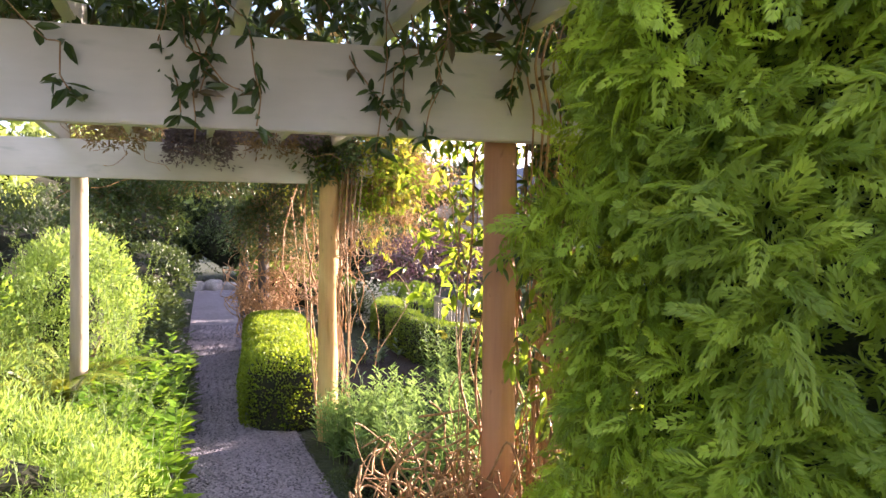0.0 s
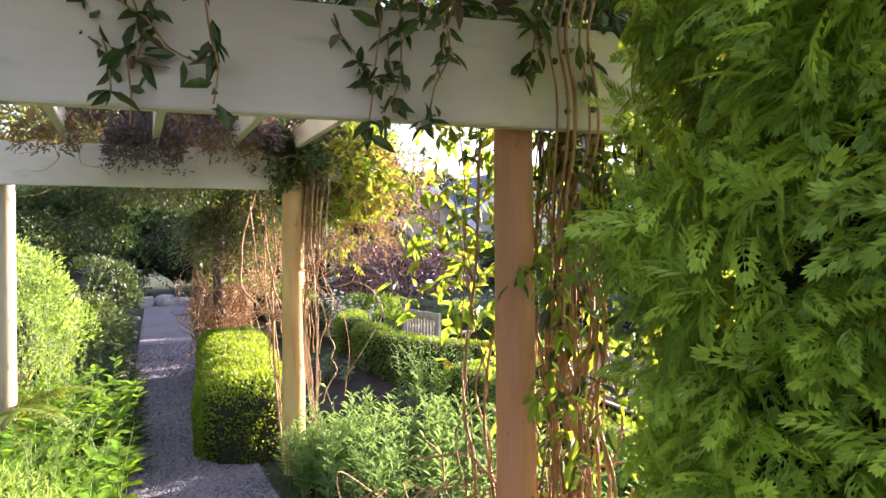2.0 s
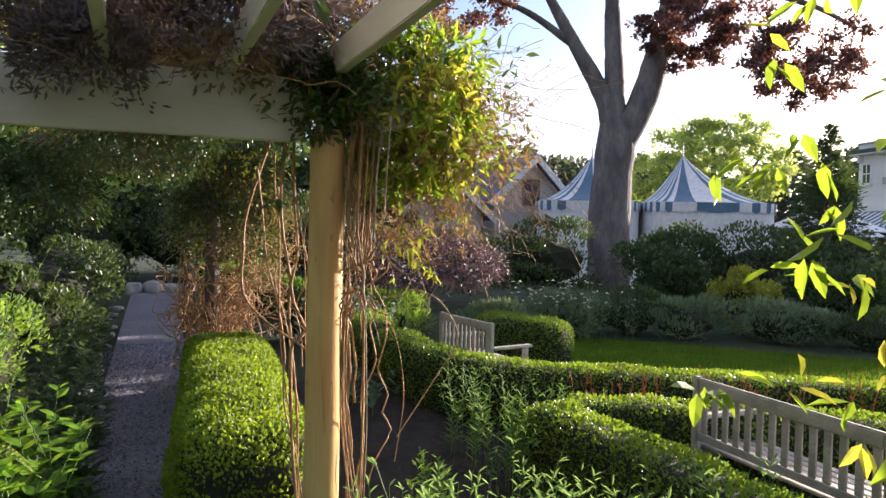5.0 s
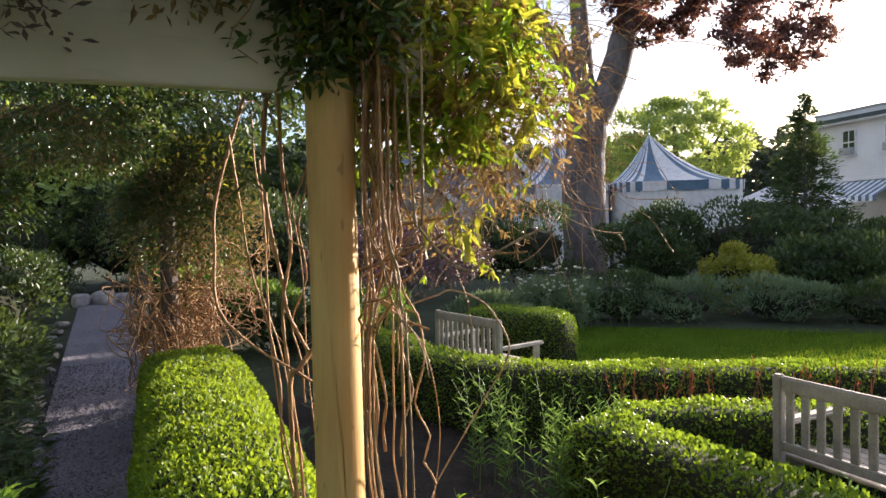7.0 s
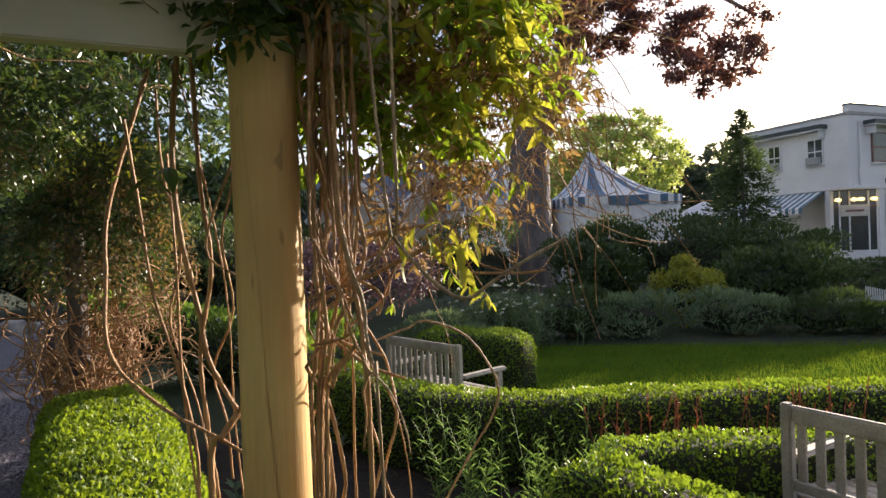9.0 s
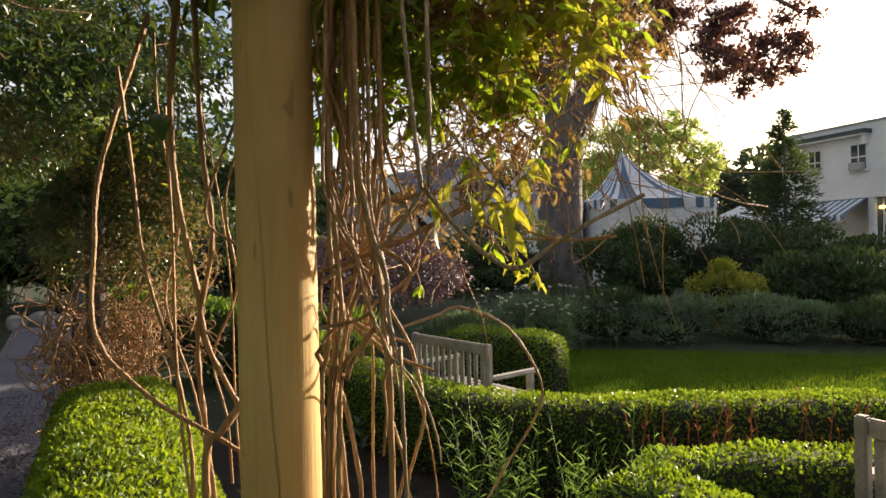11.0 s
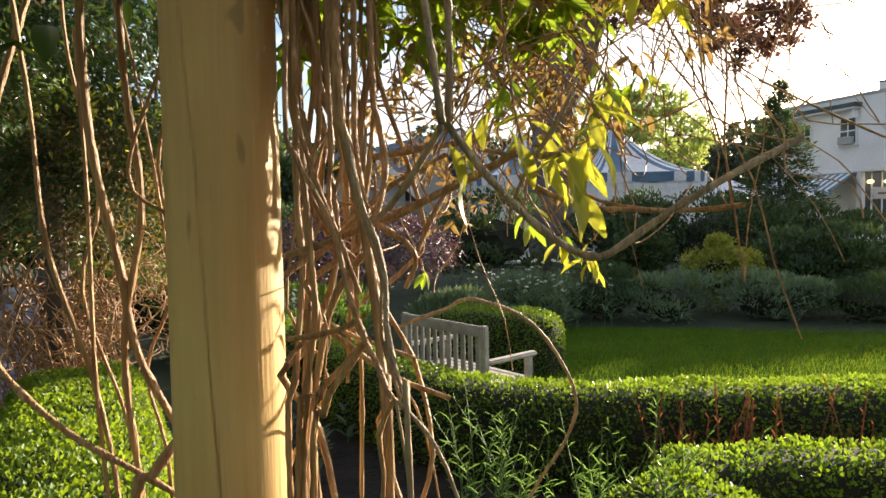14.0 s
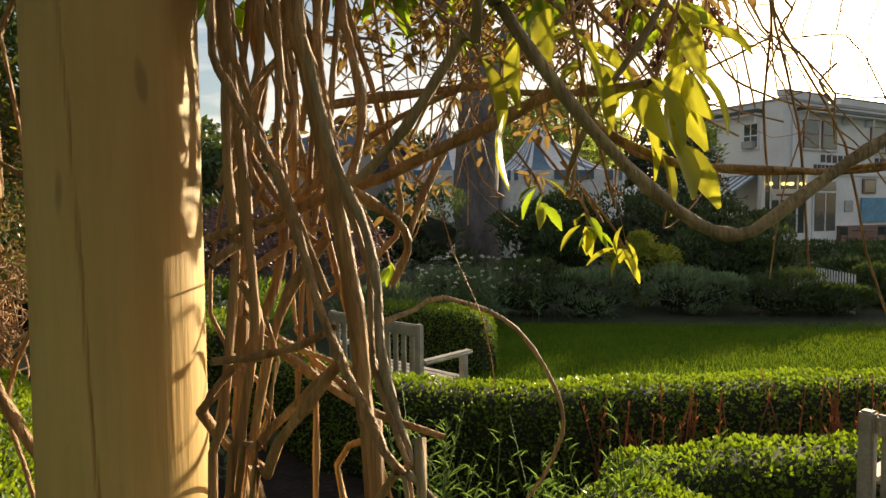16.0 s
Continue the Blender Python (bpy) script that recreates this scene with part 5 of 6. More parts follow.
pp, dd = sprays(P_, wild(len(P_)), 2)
put("foliage", lancet(pp, dd, rng.uniform(0.05, 0.085, len(pp)), M_VINESHADE), vine1, "green pointed leaves, shade put into their colour", "stuff")
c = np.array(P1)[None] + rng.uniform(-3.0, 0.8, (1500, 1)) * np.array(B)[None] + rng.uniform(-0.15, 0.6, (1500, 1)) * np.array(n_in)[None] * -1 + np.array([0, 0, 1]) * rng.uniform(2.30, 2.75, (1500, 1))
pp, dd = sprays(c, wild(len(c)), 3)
put("foliage", lancet(pp, dd, rng.uniform(0.06, 0.10, len(pp)), M_VINESHADE), vine1, "leaves lying on the beam, shade put into their colour", "stuff")

# Leaf roof above the view, added to shade the beams and the path.
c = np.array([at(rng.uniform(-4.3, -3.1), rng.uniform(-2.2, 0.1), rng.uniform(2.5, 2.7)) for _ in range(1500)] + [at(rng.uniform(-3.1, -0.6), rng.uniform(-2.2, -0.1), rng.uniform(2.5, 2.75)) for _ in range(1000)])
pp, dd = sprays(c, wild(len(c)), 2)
put("foliage", lancet(pp, dd, rng.uniform(0.08, 0.13, len(pp)), M_VINESHADE), vine1, "leaf roof added over the rafters to shade the beams and path", "stuff")

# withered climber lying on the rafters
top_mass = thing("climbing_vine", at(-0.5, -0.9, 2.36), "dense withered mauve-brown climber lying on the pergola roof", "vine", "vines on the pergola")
for i, (s, w, z, rad, n_, mat_) in enumerate(((0.15, -0.75, 2.55, (0.85, 0.65, 0.30), 42000, M_MAUVE), (0.6, -0.2, 2.66, (0.75, 0.7, 0.34), 36000, M_MAUVE), (0.9, -1.3, 2.6, (0.9, 0.7, 0.32), 24000, M_DRY), (-0.5, -0.2, 2.72, (0.5, 0.5, 0.2), 4000, M_DRY), (0.1, -1.0, 2.3, (0.28, 0.24, 0.28), 3000, M_MAUVE), (-0.14, -1.0, 2.30, (0.30, 0.16, 0.22), 5000, M_MAUVE), (-0.14, -1.55, 2.33, (0.26, 0.15, 0.14), 2500, M_DRY), (-0.12, -0.45, 2.34, (0.2, 0.14, 0.14), 2000, M_DRY), (0.5, -0.7, 2.85, (1.2, 1.0, 0.35), 16000, M_VINESHADE), (1.6, -0.8, 2.6, (1.0, 1.1, 0.4), 16000, M_VINESHADE), (2.8, -0.7, 2.6, (1.0, 1.1, 0.4), 16000, M_VINESHADE))):
    c = at(s, w, z)
    p, o = shell(c, rad, n_, 14, deep=0.6)
    put("foliage", leaves("foliage", p, o + 0.9 * wild(len(p)), wild(len(p)), rng.uniform(0.03, 0.06, len(p)), 0.015, mat_, SMALL), top_mass, kind="stuff")
tw = []
for i in range(120):
    c = np.array(at(rng.uniform(-0.4, 0.9), rng.uniform(-1.6, 0.1), rng.uniform(2.3, 2.6)))
    tw.append((wander(c, c + rng.normal(0, (0.25, 0.25, 0.16)), rng.normal(0, 0.06, 3), 0.03), rng.uniform(0.001, 0.003), 4, 0.0))
put("twig_mass", tubes("twig_mass", tw, M_VINE), top_mass, "dry twigs", "stuff")

# overgrown pillar further along the path
pillar = thing("climbing_vine", at(4.55, 0, 0), "overgrown pillar of dark vine with brown tangled stems", "vine", "vines on the pergola")
tw = []
for i in range(150):
    a = rng.random() * 6.28
    r0 = rng.uniform(0.05, 0.32)
    c = np.array(at(4.55 + r0 * math.cos(a), 0.0 + r0 * math.sin(a), rng.uniform(-0.02, 0.8)))
    e = np.array(at(4.5 + 0.3 * math.cos(a + 1.2), 0.05 + 0.4 * math.sin(a + 1.2), rng.uniform(0.6, 1.5)))
    tw.append((wander(c, e, rng.normal(0, 0.16, 3), 0.08), rng.uniform(0.003, 0.008), 5, 0.0))
for i in range(70):
    c = np.array(at(rng.uniform(3.9, 4.5), rng.uniform(0.1, 0.7), rng.uniform(0.65, 1.3)))
    tw.append((wander(c, c + rng.normal(0, (0.2, 0.2, 0.25)), rng.normal(0, 0.12, 3), 0.04), rng.uniform(0.003, 0.006), 5, 0.0))
put("stem_tangle", tubes("stem_tangle", tw, M_VINE), pillar, "tangled brown stems", "stuff")
# Most of this foliage has the shade under the canopy put into its colour.
for s, w, z, rad, n_, mat_, sz in ((4.45, 0.2, 1.8, (0.66, 0.66, 0.85), 11500, M_VINESHADE, 0.058), (4.4, 0.15, 1.75, (0.68, 0.68, 0.85), 5000, M_DRY, 0.045), (4.3, 0.25, 1.65, (0.66, 0.66, 0.80), 5600, M_OLIVE, 0.052), (4.1, 0.4, 1.35, (0.5, 0.5, 0.6), 3500, M_DRY, 0.04), (4.6, -0.8, 2.6, (1.4, 1.5, 0.55), 13000, M_VINESHADE, 0.075), (4.2, -0.9, 2.4, (0.9, 0.8, 0.32), 4000, M_DRY, 0.045), (4.6, -1.9, 2.0, (0.8, 0.8, 0.8), 11000, M_VINESHADE, 0.075), (5.0, -0.4, 3.3, (1.6, 1.6, 0.7), 12000, M_VINESHADE, 0.085), (3.2, 0.2, 2.95, (1.2, 1.2, 0.5), 9000, M_VINESHADE, 0.075), (6.4, -0.8, 2.6, (1.3, 1.3, 0.5), 16000, M_VINESHADE, 0.07), (3.9, 0.2, 2.25, (0.5, 0.5, 0.3), 500, M_YELLOW, 0.055),
                                   (8.4, 0.3, 1.7, (0.9, 0.9, 1.0), 7000, M_VINESHADE, 0.07), (8.4, -0.8, 2.7, (1.3, 1.2, 0.5), 7000, M_VINESHADE, 0.07)):
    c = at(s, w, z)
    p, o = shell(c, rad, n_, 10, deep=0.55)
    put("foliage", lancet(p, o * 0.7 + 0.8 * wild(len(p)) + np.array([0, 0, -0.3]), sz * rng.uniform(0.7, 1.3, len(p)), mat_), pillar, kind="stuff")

# ---- beds left of the path ----
def bed(name, s0, s1, w0, w1, n):
    return [pl(rng.uniform(s0, s1), rng.uniform(w0, w1)) for _ in range(n)]


bush("feathery_shrub", (*pl(-1.9, -1.85), 0), (0.62, 0.55, 0.46), "low feathery yellow-green shrub in full sun", M_FEATHER, 36000, (0.034, 0.008), group="feathery shrubs", upward=0.9, lumps=60, spread=0.9, lump_size=0.34, deep=1.0, core=0.42, scatter=1.2)
bush("feathery_shrub", (*pl(-2.9, -1.75), 0), (0.6, 0.5, 0.38), "low feathery yellow-green shrub in full sun", M_FEATHER, 34000, (0.034, 0.008), group="feathery shrubs", upward=0.9, lumps=60, spread=0.9, lump_size=0.34, deep=1.0, core=0.42, scatter=1.2)
bush("feathery_shrub", (*pl(-0.9, -2.5), 0), (0.7, 0.7, 0.62), "feathery yellow-green shrub behind the pole", M_FEATHER, 20000, (0.04, 0.010), group="feathery shrubs", upward=0.9, lumps=60, spread=0.9, lump_size=0.34, deep=1.0, core=0.42, scatter=1.2)
bush("leafy_shrub", (*pl(1.5, -2.05), 0), (0.60, 0.62, 0.84), "tall light green leafy shrub beside the gravel path", M_FEATHER, 38000, (0.042, 0.014), group="leafy shrubs", upward=0.9, lumps=70, spread=0.9, lump_size=0.32, deep=1.0, core=0.42, scatter=1.2)
bush("leafy_shrub", (*pl(2.9, -1.95), 0), (0.55, 0.6, 0.66), "light green leafy shrub beside the gravel path", M_SHRUB, 9000, (0.05, 0.022), group="leafy shrubs", upward=0.6, lumps=14)
bush("leafy_shrub", (*pl(0.6, -3.2), 0), (0.9, 0.8, 0.85), "broad green shrub behind the pole", M_SHRUB, 10000, (0.06, 0.026), group="leafy shrubs", lumps=16)
stalks("leafy_shoots", bed("b", 0.7, 2.3, -2.6, -1.5, 100), "tall light green leafy shoots of a shrub", M_FEATHER, (0.9, 1.7), 90, (0.045, 0.014), 0.5, category="shrub")
stalks("leafy_shoots", bed("b", -2.6, -0.5, -2.6, -1.35, 210), "feathery yellow-green shoots of a low shrub", M_FEATHER, (0.4, 0.85), 90, (0.04, 0.010), 0.65, category="shrub")
stalks("leafy_shoots", bed("b", -3.6, -2.2, -2.2, -1.3, 110), "feathery yellow-green shoots of a low shrub", M_FEATHER, (0.3, 0.65), 80, (0.04, 0.010), 0.65, category="shrub")
stalks("broad_leaved_plant", bed("b", -1.3, 1.7, -1.85, -1.12, 200), "low broad-leaved green plants spilling over the path's edge", M_BROAD, (0.22, 0.68), 10, (0.15, 0.10), 0.5, up=0.15)
# Further along, the path-edge plants have shade put into their leaf colour.
stalks("broad_leaved_plant", bed("b", 0.4, 4.2, -1.65, -1.02, 130), "low green plants spilling over the path's edge, shade put into their colour", M_DARKLEAF, (0.15, 0.45), 10, (0.12, 0.07), 0.5, up=0.15)
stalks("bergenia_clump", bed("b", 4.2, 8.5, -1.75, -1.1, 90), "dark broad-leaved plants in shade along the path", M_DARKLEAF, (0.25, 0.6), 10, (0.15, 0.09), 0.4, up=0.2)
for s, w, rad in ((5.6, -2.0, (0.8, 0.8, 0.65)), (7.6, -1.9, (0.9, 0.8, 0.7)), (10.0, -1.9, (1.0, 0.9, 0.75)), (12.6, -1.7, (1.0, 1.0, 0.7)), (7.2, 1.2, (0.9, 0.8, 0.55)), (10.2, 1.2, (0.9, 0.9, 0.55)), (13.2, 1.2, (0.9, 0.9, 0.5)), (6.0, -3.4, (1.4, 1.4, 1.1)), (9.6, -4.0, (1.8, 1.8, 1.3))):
    # Left of the path the darker leaf puts deep shade into the colour.
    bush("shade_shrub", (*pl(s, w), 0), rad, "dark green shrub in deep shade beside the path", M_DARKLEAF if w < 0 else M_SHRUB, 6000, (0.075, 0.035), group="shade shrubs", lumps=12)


def fern(place, n, length, label):
    ob = thing("fern", place, label, "fern", "ferns")
    P, D, N, L, st = [], [], [], [], []
    for i in range(n):
        a = 6.283 * i / n + rng.normal(0, 0.2)
        ln = length * rng.uniform(0.75, 1.1)
        d = np.array([math.cos(a), math.sin(a), 0])
        line = curve_points([np.array(place), np.array(place) + d * ln * 0.35 + [0, 0, ln * 0.55], np.array(place) + d * ln * 0.8 + [0, 0, ln * 0.62], np.array(place) + d * ln + [0, 0, ln * 0.45]], 0.02)
        st.append((line, np.linspace(0.004, 0.001, len(line)), 4))
        tan = unit(np.gradient(line, axis=0))
        side = unit(np.cross(tan, [0, 0, 1.0]))
        t = np.linspace(0, 1, len(line))
        for sg in (-1, 1):
            P.append(line), D.append(side * sg + 0.35 * tan), N.append(np.cross(side, tan) * 1.0 + 1e-3)
            L.append(0.16 * length * np.sin(np.pi * np.clip(t * 0.9 + 0.1, 0, 1)) + 0.01)
    put("stalk_mass", tubes("stalk_mass", st, M_GREENSTEM), ob, kind="stuff")
    put("foliage", leaves("foliage", np.vstack(P), np.vstack(D), np.vstack(N), np.concatenate(L), 0.02, M_FERN, SMALL), ob, kind="stuff")


fern((*pl(0.5, -2.0), 0.1), 16, 0.75, "arching yellow-green sword fern")
fern((*pl(-0.2, -2.75), 0.25), 16, 0.9, "arching yellow-green sword fern")
fern((*pl(1.0, -2.8), 0.2), 14, 0.9, "arching yellow-green sword fern")

# ---- bed between the poles ----
stalks("perennial_clump", bed("b", -2.0, -0.35, 0.0, 1.1, 230), "dense clump of tall green narrow-leaved perennials", M_PERENNIAL, (0.4, 0.72), 20, (0.10, 0.020), 0.3)
stalks("perennial_clump", bed("b", -2.9, -0.6, 0.7, 2.0, 200), "dense clump of tall green narrow-leaved perennials", M_PERENNIAL, (0.4, 0.66), 18, (0.10, 0.024), 0.3)
stalks("perennial_clump", bed("b", -3.5, -1.8, 0.12, 1.3, 190), "green narrow-leaved perennials at the foot of a vine", M_PERENNIAL, (0.38, 0.66), 16, (0.10, 0.024), 0.3)
stalks("perennial_clump", bed("b", -0.72, -0.12, -0.12, 0.45, 110), "green narrow-leaved perennials at the foot of a pole", M_PERENNIAL, (0.26, 0.46), 20, (0.085, 0.018), 0.2)
bush("low_shrub", (*pl(-1.5, -0.02), 0), (0.32, 0.22, 0.20), "low grey-green needled cushion at the path's edge", M_DARKLEAF, 3500, (0.035, 0.006), lumps=8)
stalks("young_plant", [(-0.62 + rng.normal(0, 0.07), 9.35 + rng.normal(0, 0.07)) for _ in range(9)], "small glossy green plant in bare soil", M_BROAD, (0.2, 0.42), 12, (0.09, 0.032), 0.3)
stalks("tall_grass_clump", [(-0.05 + rng.normal(0, 0.14), 9.95 + rng.normal(0, 0.16)) for _ in range(34)], "tuft of thin tall green stalks before a hedge", M_PERENNIAL, (0.5, 0.85), 16, (0.09, 0.006), 0.4)
stalks("tall_grass_clump", [(-0.45 + rng.normal(0, 0.12), 10.5 + rng.normal(0, 0.16)) for _ in range(22)], "tuft of thin tall green stalks before a hedge", M_PERENNIAL, (0.4, 0.75), 14, (0.09, 0.006), 0.4)
stalks("young_plant", [(-1.7 + rng.normal(0, 0.16), 11.6 + rng.normal(0, 0.2)) for _ in range(16)], "blue-green plants in bare soil", M_GREYLEAF, (0.15, 0.35), 10, (0.12, 0.05), 0.3)
for x0, x1 in ((0.3, 1.1), (1.2, 2.0), (2.1, 3.2)):
    stalks("red_stalk_plant", [(rng.uniform(x0, x1), 10.82 + rng.normal(0, 0.09)) for _ in range(26)], "row of reddish upright stalks between two hedges", M_STEMRED, (0.42, 0.72), 7, (0.06, 0.014), 0.25, up=1.5, stem=0.0065, stem_material=M_STEMRED)

# ---- beds beyond the lawn ----
for x, y, rad, mat_, lab in ((-0.6, 15.6, (0.7, 0.6, 0.42), M_GREYLEAF, "grey-green silvery shrub"), (0.4, 17.0, (0.8, 0.7, 0.5), M_GREYLEAF, "grey-green silvery shrub"), (1.5, 17.3, (0.9, 0.7, 0.5), M_DARKLEAF, "green mounded border plant"),
                             (2.4, 17.0, (0.8, 0.7, 0.45), M_GREYLEAF, "grey-green silvery shrub"), (4.0, 17.0, (1.0, 0.7, 0.5), M_GREYLEAF, "green mounded border plant"), (5.2, 16.8, (0.9, 0.7, 0.42), M_DARKLEAF, "green mounded border plant"),
                             (7.6, 17.2, (0.9, 0.7, 0.42), M_DARKLEAF, "dark green border shrub"), (8.6, 16.2, (1.0, 0.8, 0.34), M_DARKLEAF, "dark green border shrub"), (10.0, 16.2, (1.1, 0.9, 0.30), M_DARKLEAF, "dark green border shrub"),
                             (6.0, 16.6, (0.75, 0.5, 0.26), M_DARKLEAF, "dark green border shrub"), (-2.6, 15.6, (0.8, 0.7, 0.5), M_SHRUB, "green mounded border plant"), (-3.4, 14.8, (0.8, 0.7, 0.5), M_DARKLEAF, "dark green border shrub")):
    bush("border_shrub", (x, y, 0), rad, lab + " at the edge of the lawn", mat_, 7000, (0.10, 0.022), group="border shrubs", lumps=16, upward=0.9, deep=0.6, core=0.5, scatter=1.1, spread=0.65, lump_size=0.45, lift=rad[2] * 0.55)
bush("golden_shrub", (3.5, 17.8, 0), (0.66, 0.55, 0.60), "golden yellow-leaved shrub behind the lawn", M_GOLD, 6000, (0.075, 0.036), lumps=22, spread=0.85, lump_size=0.34, deep=0.9, core=0.45, scatter=1.2)
stalks("white_flowering_plant", [(rng.normal(0.35, 0.5), rng.normal(16.4, 0.25)) for _ in range(70)], "tall white-flowered border plants beyond the lawn", M_GREYLEAF, (0.5, 0.95), 16, (0.12, 0.03), 0.2, M_WHITEFL)
stalks("white_flowering_plant", [(rng.normal(-2.9, 0.35), rng.normal(14.9, 0.3)) for _ in range(60)], "white-plumed border plants in low sun", M_WHITEFL, (0.5, 0.85), 26, (0.10, 0.02), 0.35, M_WHITEFL)
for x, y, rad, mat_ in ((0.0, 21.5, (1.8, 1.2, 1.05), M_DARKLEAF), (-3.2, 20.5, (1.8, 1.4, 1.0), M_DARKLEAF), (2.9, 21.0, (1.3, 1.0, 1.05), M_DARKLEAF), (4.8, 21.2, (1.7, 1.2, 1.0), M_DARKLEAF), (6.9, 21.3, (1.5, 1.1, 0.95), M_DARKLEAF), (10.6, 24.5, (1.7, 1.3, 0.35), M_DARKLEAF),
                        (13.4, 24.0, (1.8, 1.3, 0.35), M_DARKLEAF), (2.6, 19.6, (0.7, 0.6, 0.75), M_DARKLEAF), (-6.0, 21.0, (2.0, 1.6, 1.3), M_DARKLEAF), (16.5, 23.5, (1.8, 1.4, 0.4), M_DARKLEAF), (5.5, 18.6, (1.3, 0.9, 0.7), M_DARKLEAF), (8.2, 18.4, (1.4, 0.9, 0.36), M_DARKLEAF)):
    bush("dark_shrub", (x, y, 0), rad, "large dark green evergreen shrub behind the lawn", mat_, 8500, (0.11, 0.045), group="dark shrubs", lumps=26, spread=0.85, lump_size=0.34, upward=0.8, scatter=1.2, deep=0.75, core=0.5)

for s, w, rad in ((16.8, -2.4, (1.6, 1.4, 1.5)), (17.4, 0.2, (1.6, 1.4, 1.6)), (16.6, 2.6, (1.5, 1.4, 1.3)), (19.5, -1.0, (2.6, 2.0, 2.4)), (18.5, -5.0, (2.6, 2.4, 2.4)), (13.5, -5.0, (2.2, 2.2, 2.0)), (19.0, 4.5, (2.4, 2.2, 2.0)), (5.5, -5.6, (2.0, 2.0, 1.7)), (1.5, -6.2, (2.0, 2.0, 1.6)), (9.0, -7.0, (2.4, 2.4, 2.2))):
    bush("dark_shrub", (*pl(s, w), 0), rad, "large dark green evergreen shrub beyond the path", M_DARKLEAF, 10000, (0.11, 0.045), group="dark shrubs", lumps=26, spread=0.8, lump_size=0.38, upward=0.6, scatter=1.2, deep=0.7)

# purple maple dome
maple = thing("japanese_maple", (-2.05, 16.4, 0), "low domed purple-leaved Japanese maple", "tree")
tw = [(curve_points([(-2.05, 16.4, -0.03), (-2.0, 16.4, 0.5), (-1.9, 16.35, 0.9)], 0.1), 0.06, 8)]
for i in range(9):
    a = 6.28 * i / 9
    tw.append((wander((-2.0, 16.4, 0.55), (-2.05 + 1.0 * math.cos(a), 16.4 + 0.9 * math.sin(a), 1.25), (0, 0, 0.2), 0.05), 0.025, 6, 0.0))
for i, t_ in enumerate(tw):
    put("limb" if i else "trunk", tubes("limb" if i else "trunk", [t_], M_BARK), maple)
p, o = shell((-2.05, 16.4, 0.98), (1.4, 1.2, 0.78), 30000, 30, deep=0.4, floor=0.2)
put("crown", leaves("crown", p, o * 0.6 + 0.7 * wild(len(p)) + np.array([0, 0, -0.4]), o + 0.5 * wild(len(p)), rng.uniform(0.05, 0.1, len(p)), 0.028, M_PURPLE, SMALL), maple, kind="stuff")


# ---- trees ----
def tree(name, place, label, trunk_r, limbs, crowns, leaf_material, leaf=(0.16, 0.09), group="", bark=None, deep=0.8):
    """A tapered trunk with limbs, and a crown of many leaves in uneven clumps with gaps."""
    ob = thing(name, place, label, "tree", group)
    st = []
    for pts, r0, r1 in limbs:
        line = curve_points([np.array(place) + np.array(p_) for p_ in pts], 0.25)
        st.append((line, np.linspace(r0, r1, len(line)), 14, 0.03))
    for i, t_ in enumerate(st):
        put("trunk" if i == 0 else "limb", tubes("trunk" if i == 0 else "limb", [t_], bark or M_BARK), ob)
    P, O = [], []
    for c, rad, n in crowns:
        p, o = shell(np.array(place) + np.array(c), rad, n, 60, deep=deep, spread=1.0, lump_size=0.20)
        P.append(p), O.append(o)
    P, O = np.vstack(P), np.vstack(O)
    L = leaf[0] * rng.uniform(0.7, 1.3, len(P))
    put("crown", leaves("crown", P, O * 0.5 + 0.9 * wild(len(P)) + np.array([0, 0, -0.2]), O + 0.7 * wild(len(P)), L, L * leaf[1] / leaf[0], leaf_material, SMALL), ob, kind="stuff")
    return ob


tree("copper_beech", (1.8, 24.1, 0), "old copper beech with forked grey trunk and dark red leaves", 0.42,
     [([(0, 0, -0.1), (0.0, 0, 0.5), (-0.04, 0, 2.1), (0.06, 0, 4.0), (0.15, 0, 4.85)], 0.60, 0.54),
      ([(0.0, 0, 4.6), (-0.31, 0, 5.7), (-1.1, -0.25, 7.05), (-2.0, -0.4, 8.6)], 0.30, 0.12),
      ([(0.06, 0, 4.7), (0.0, 0.1, 6.3), (-0.1, 0.25, 8.9), (0.1, 0.25, 12)], 0.32, 0.12),
      ([(0.25, 0, 4.45), (0.8, 0.0, 5.6), (1.25, 0.0, 7.3), (1.9, 0.1, 10.2), (2.4, 0, 13.3)], 0.42, 0.15),
      ([(1.25, 0.0, 7.3), (2.7, -0.25, 8.5), (4.5, -1.0, 7.8), (5.7, -1.2, 7.05)], 0.15, 0.04),
      ([(-1.1, -0.25, 7.05), (-2.7, -0.6, 8.05), (-4.5, -1.0, 8.4)], 0.12, 0.04)],
     [((1.75, -0.75, 7.2), (1.35, 1.1, 1.0), 8000), ((4.5, -1.2, 6.25), (1.6, 1.25, 1.1), 7500), ((3.2, -0.6, 8.7), (2.1, 1.9, 1.25), 7000), ((5.2, -1.0, 9.5), (2.7, 2.2, 1.25), 7000), ((-0.6, 0.25, 11.0), (4.0, 3.0, 2.0), 9000), ((-4.2, -0.9, 8.3), (1.6, 1.5, 1.25), 5000), ((3.7, 0.25, 12.0), (4.5, 3.2, 2.0), 9000)], M_COPPER, (0.12, 0.07), deep=1.0)
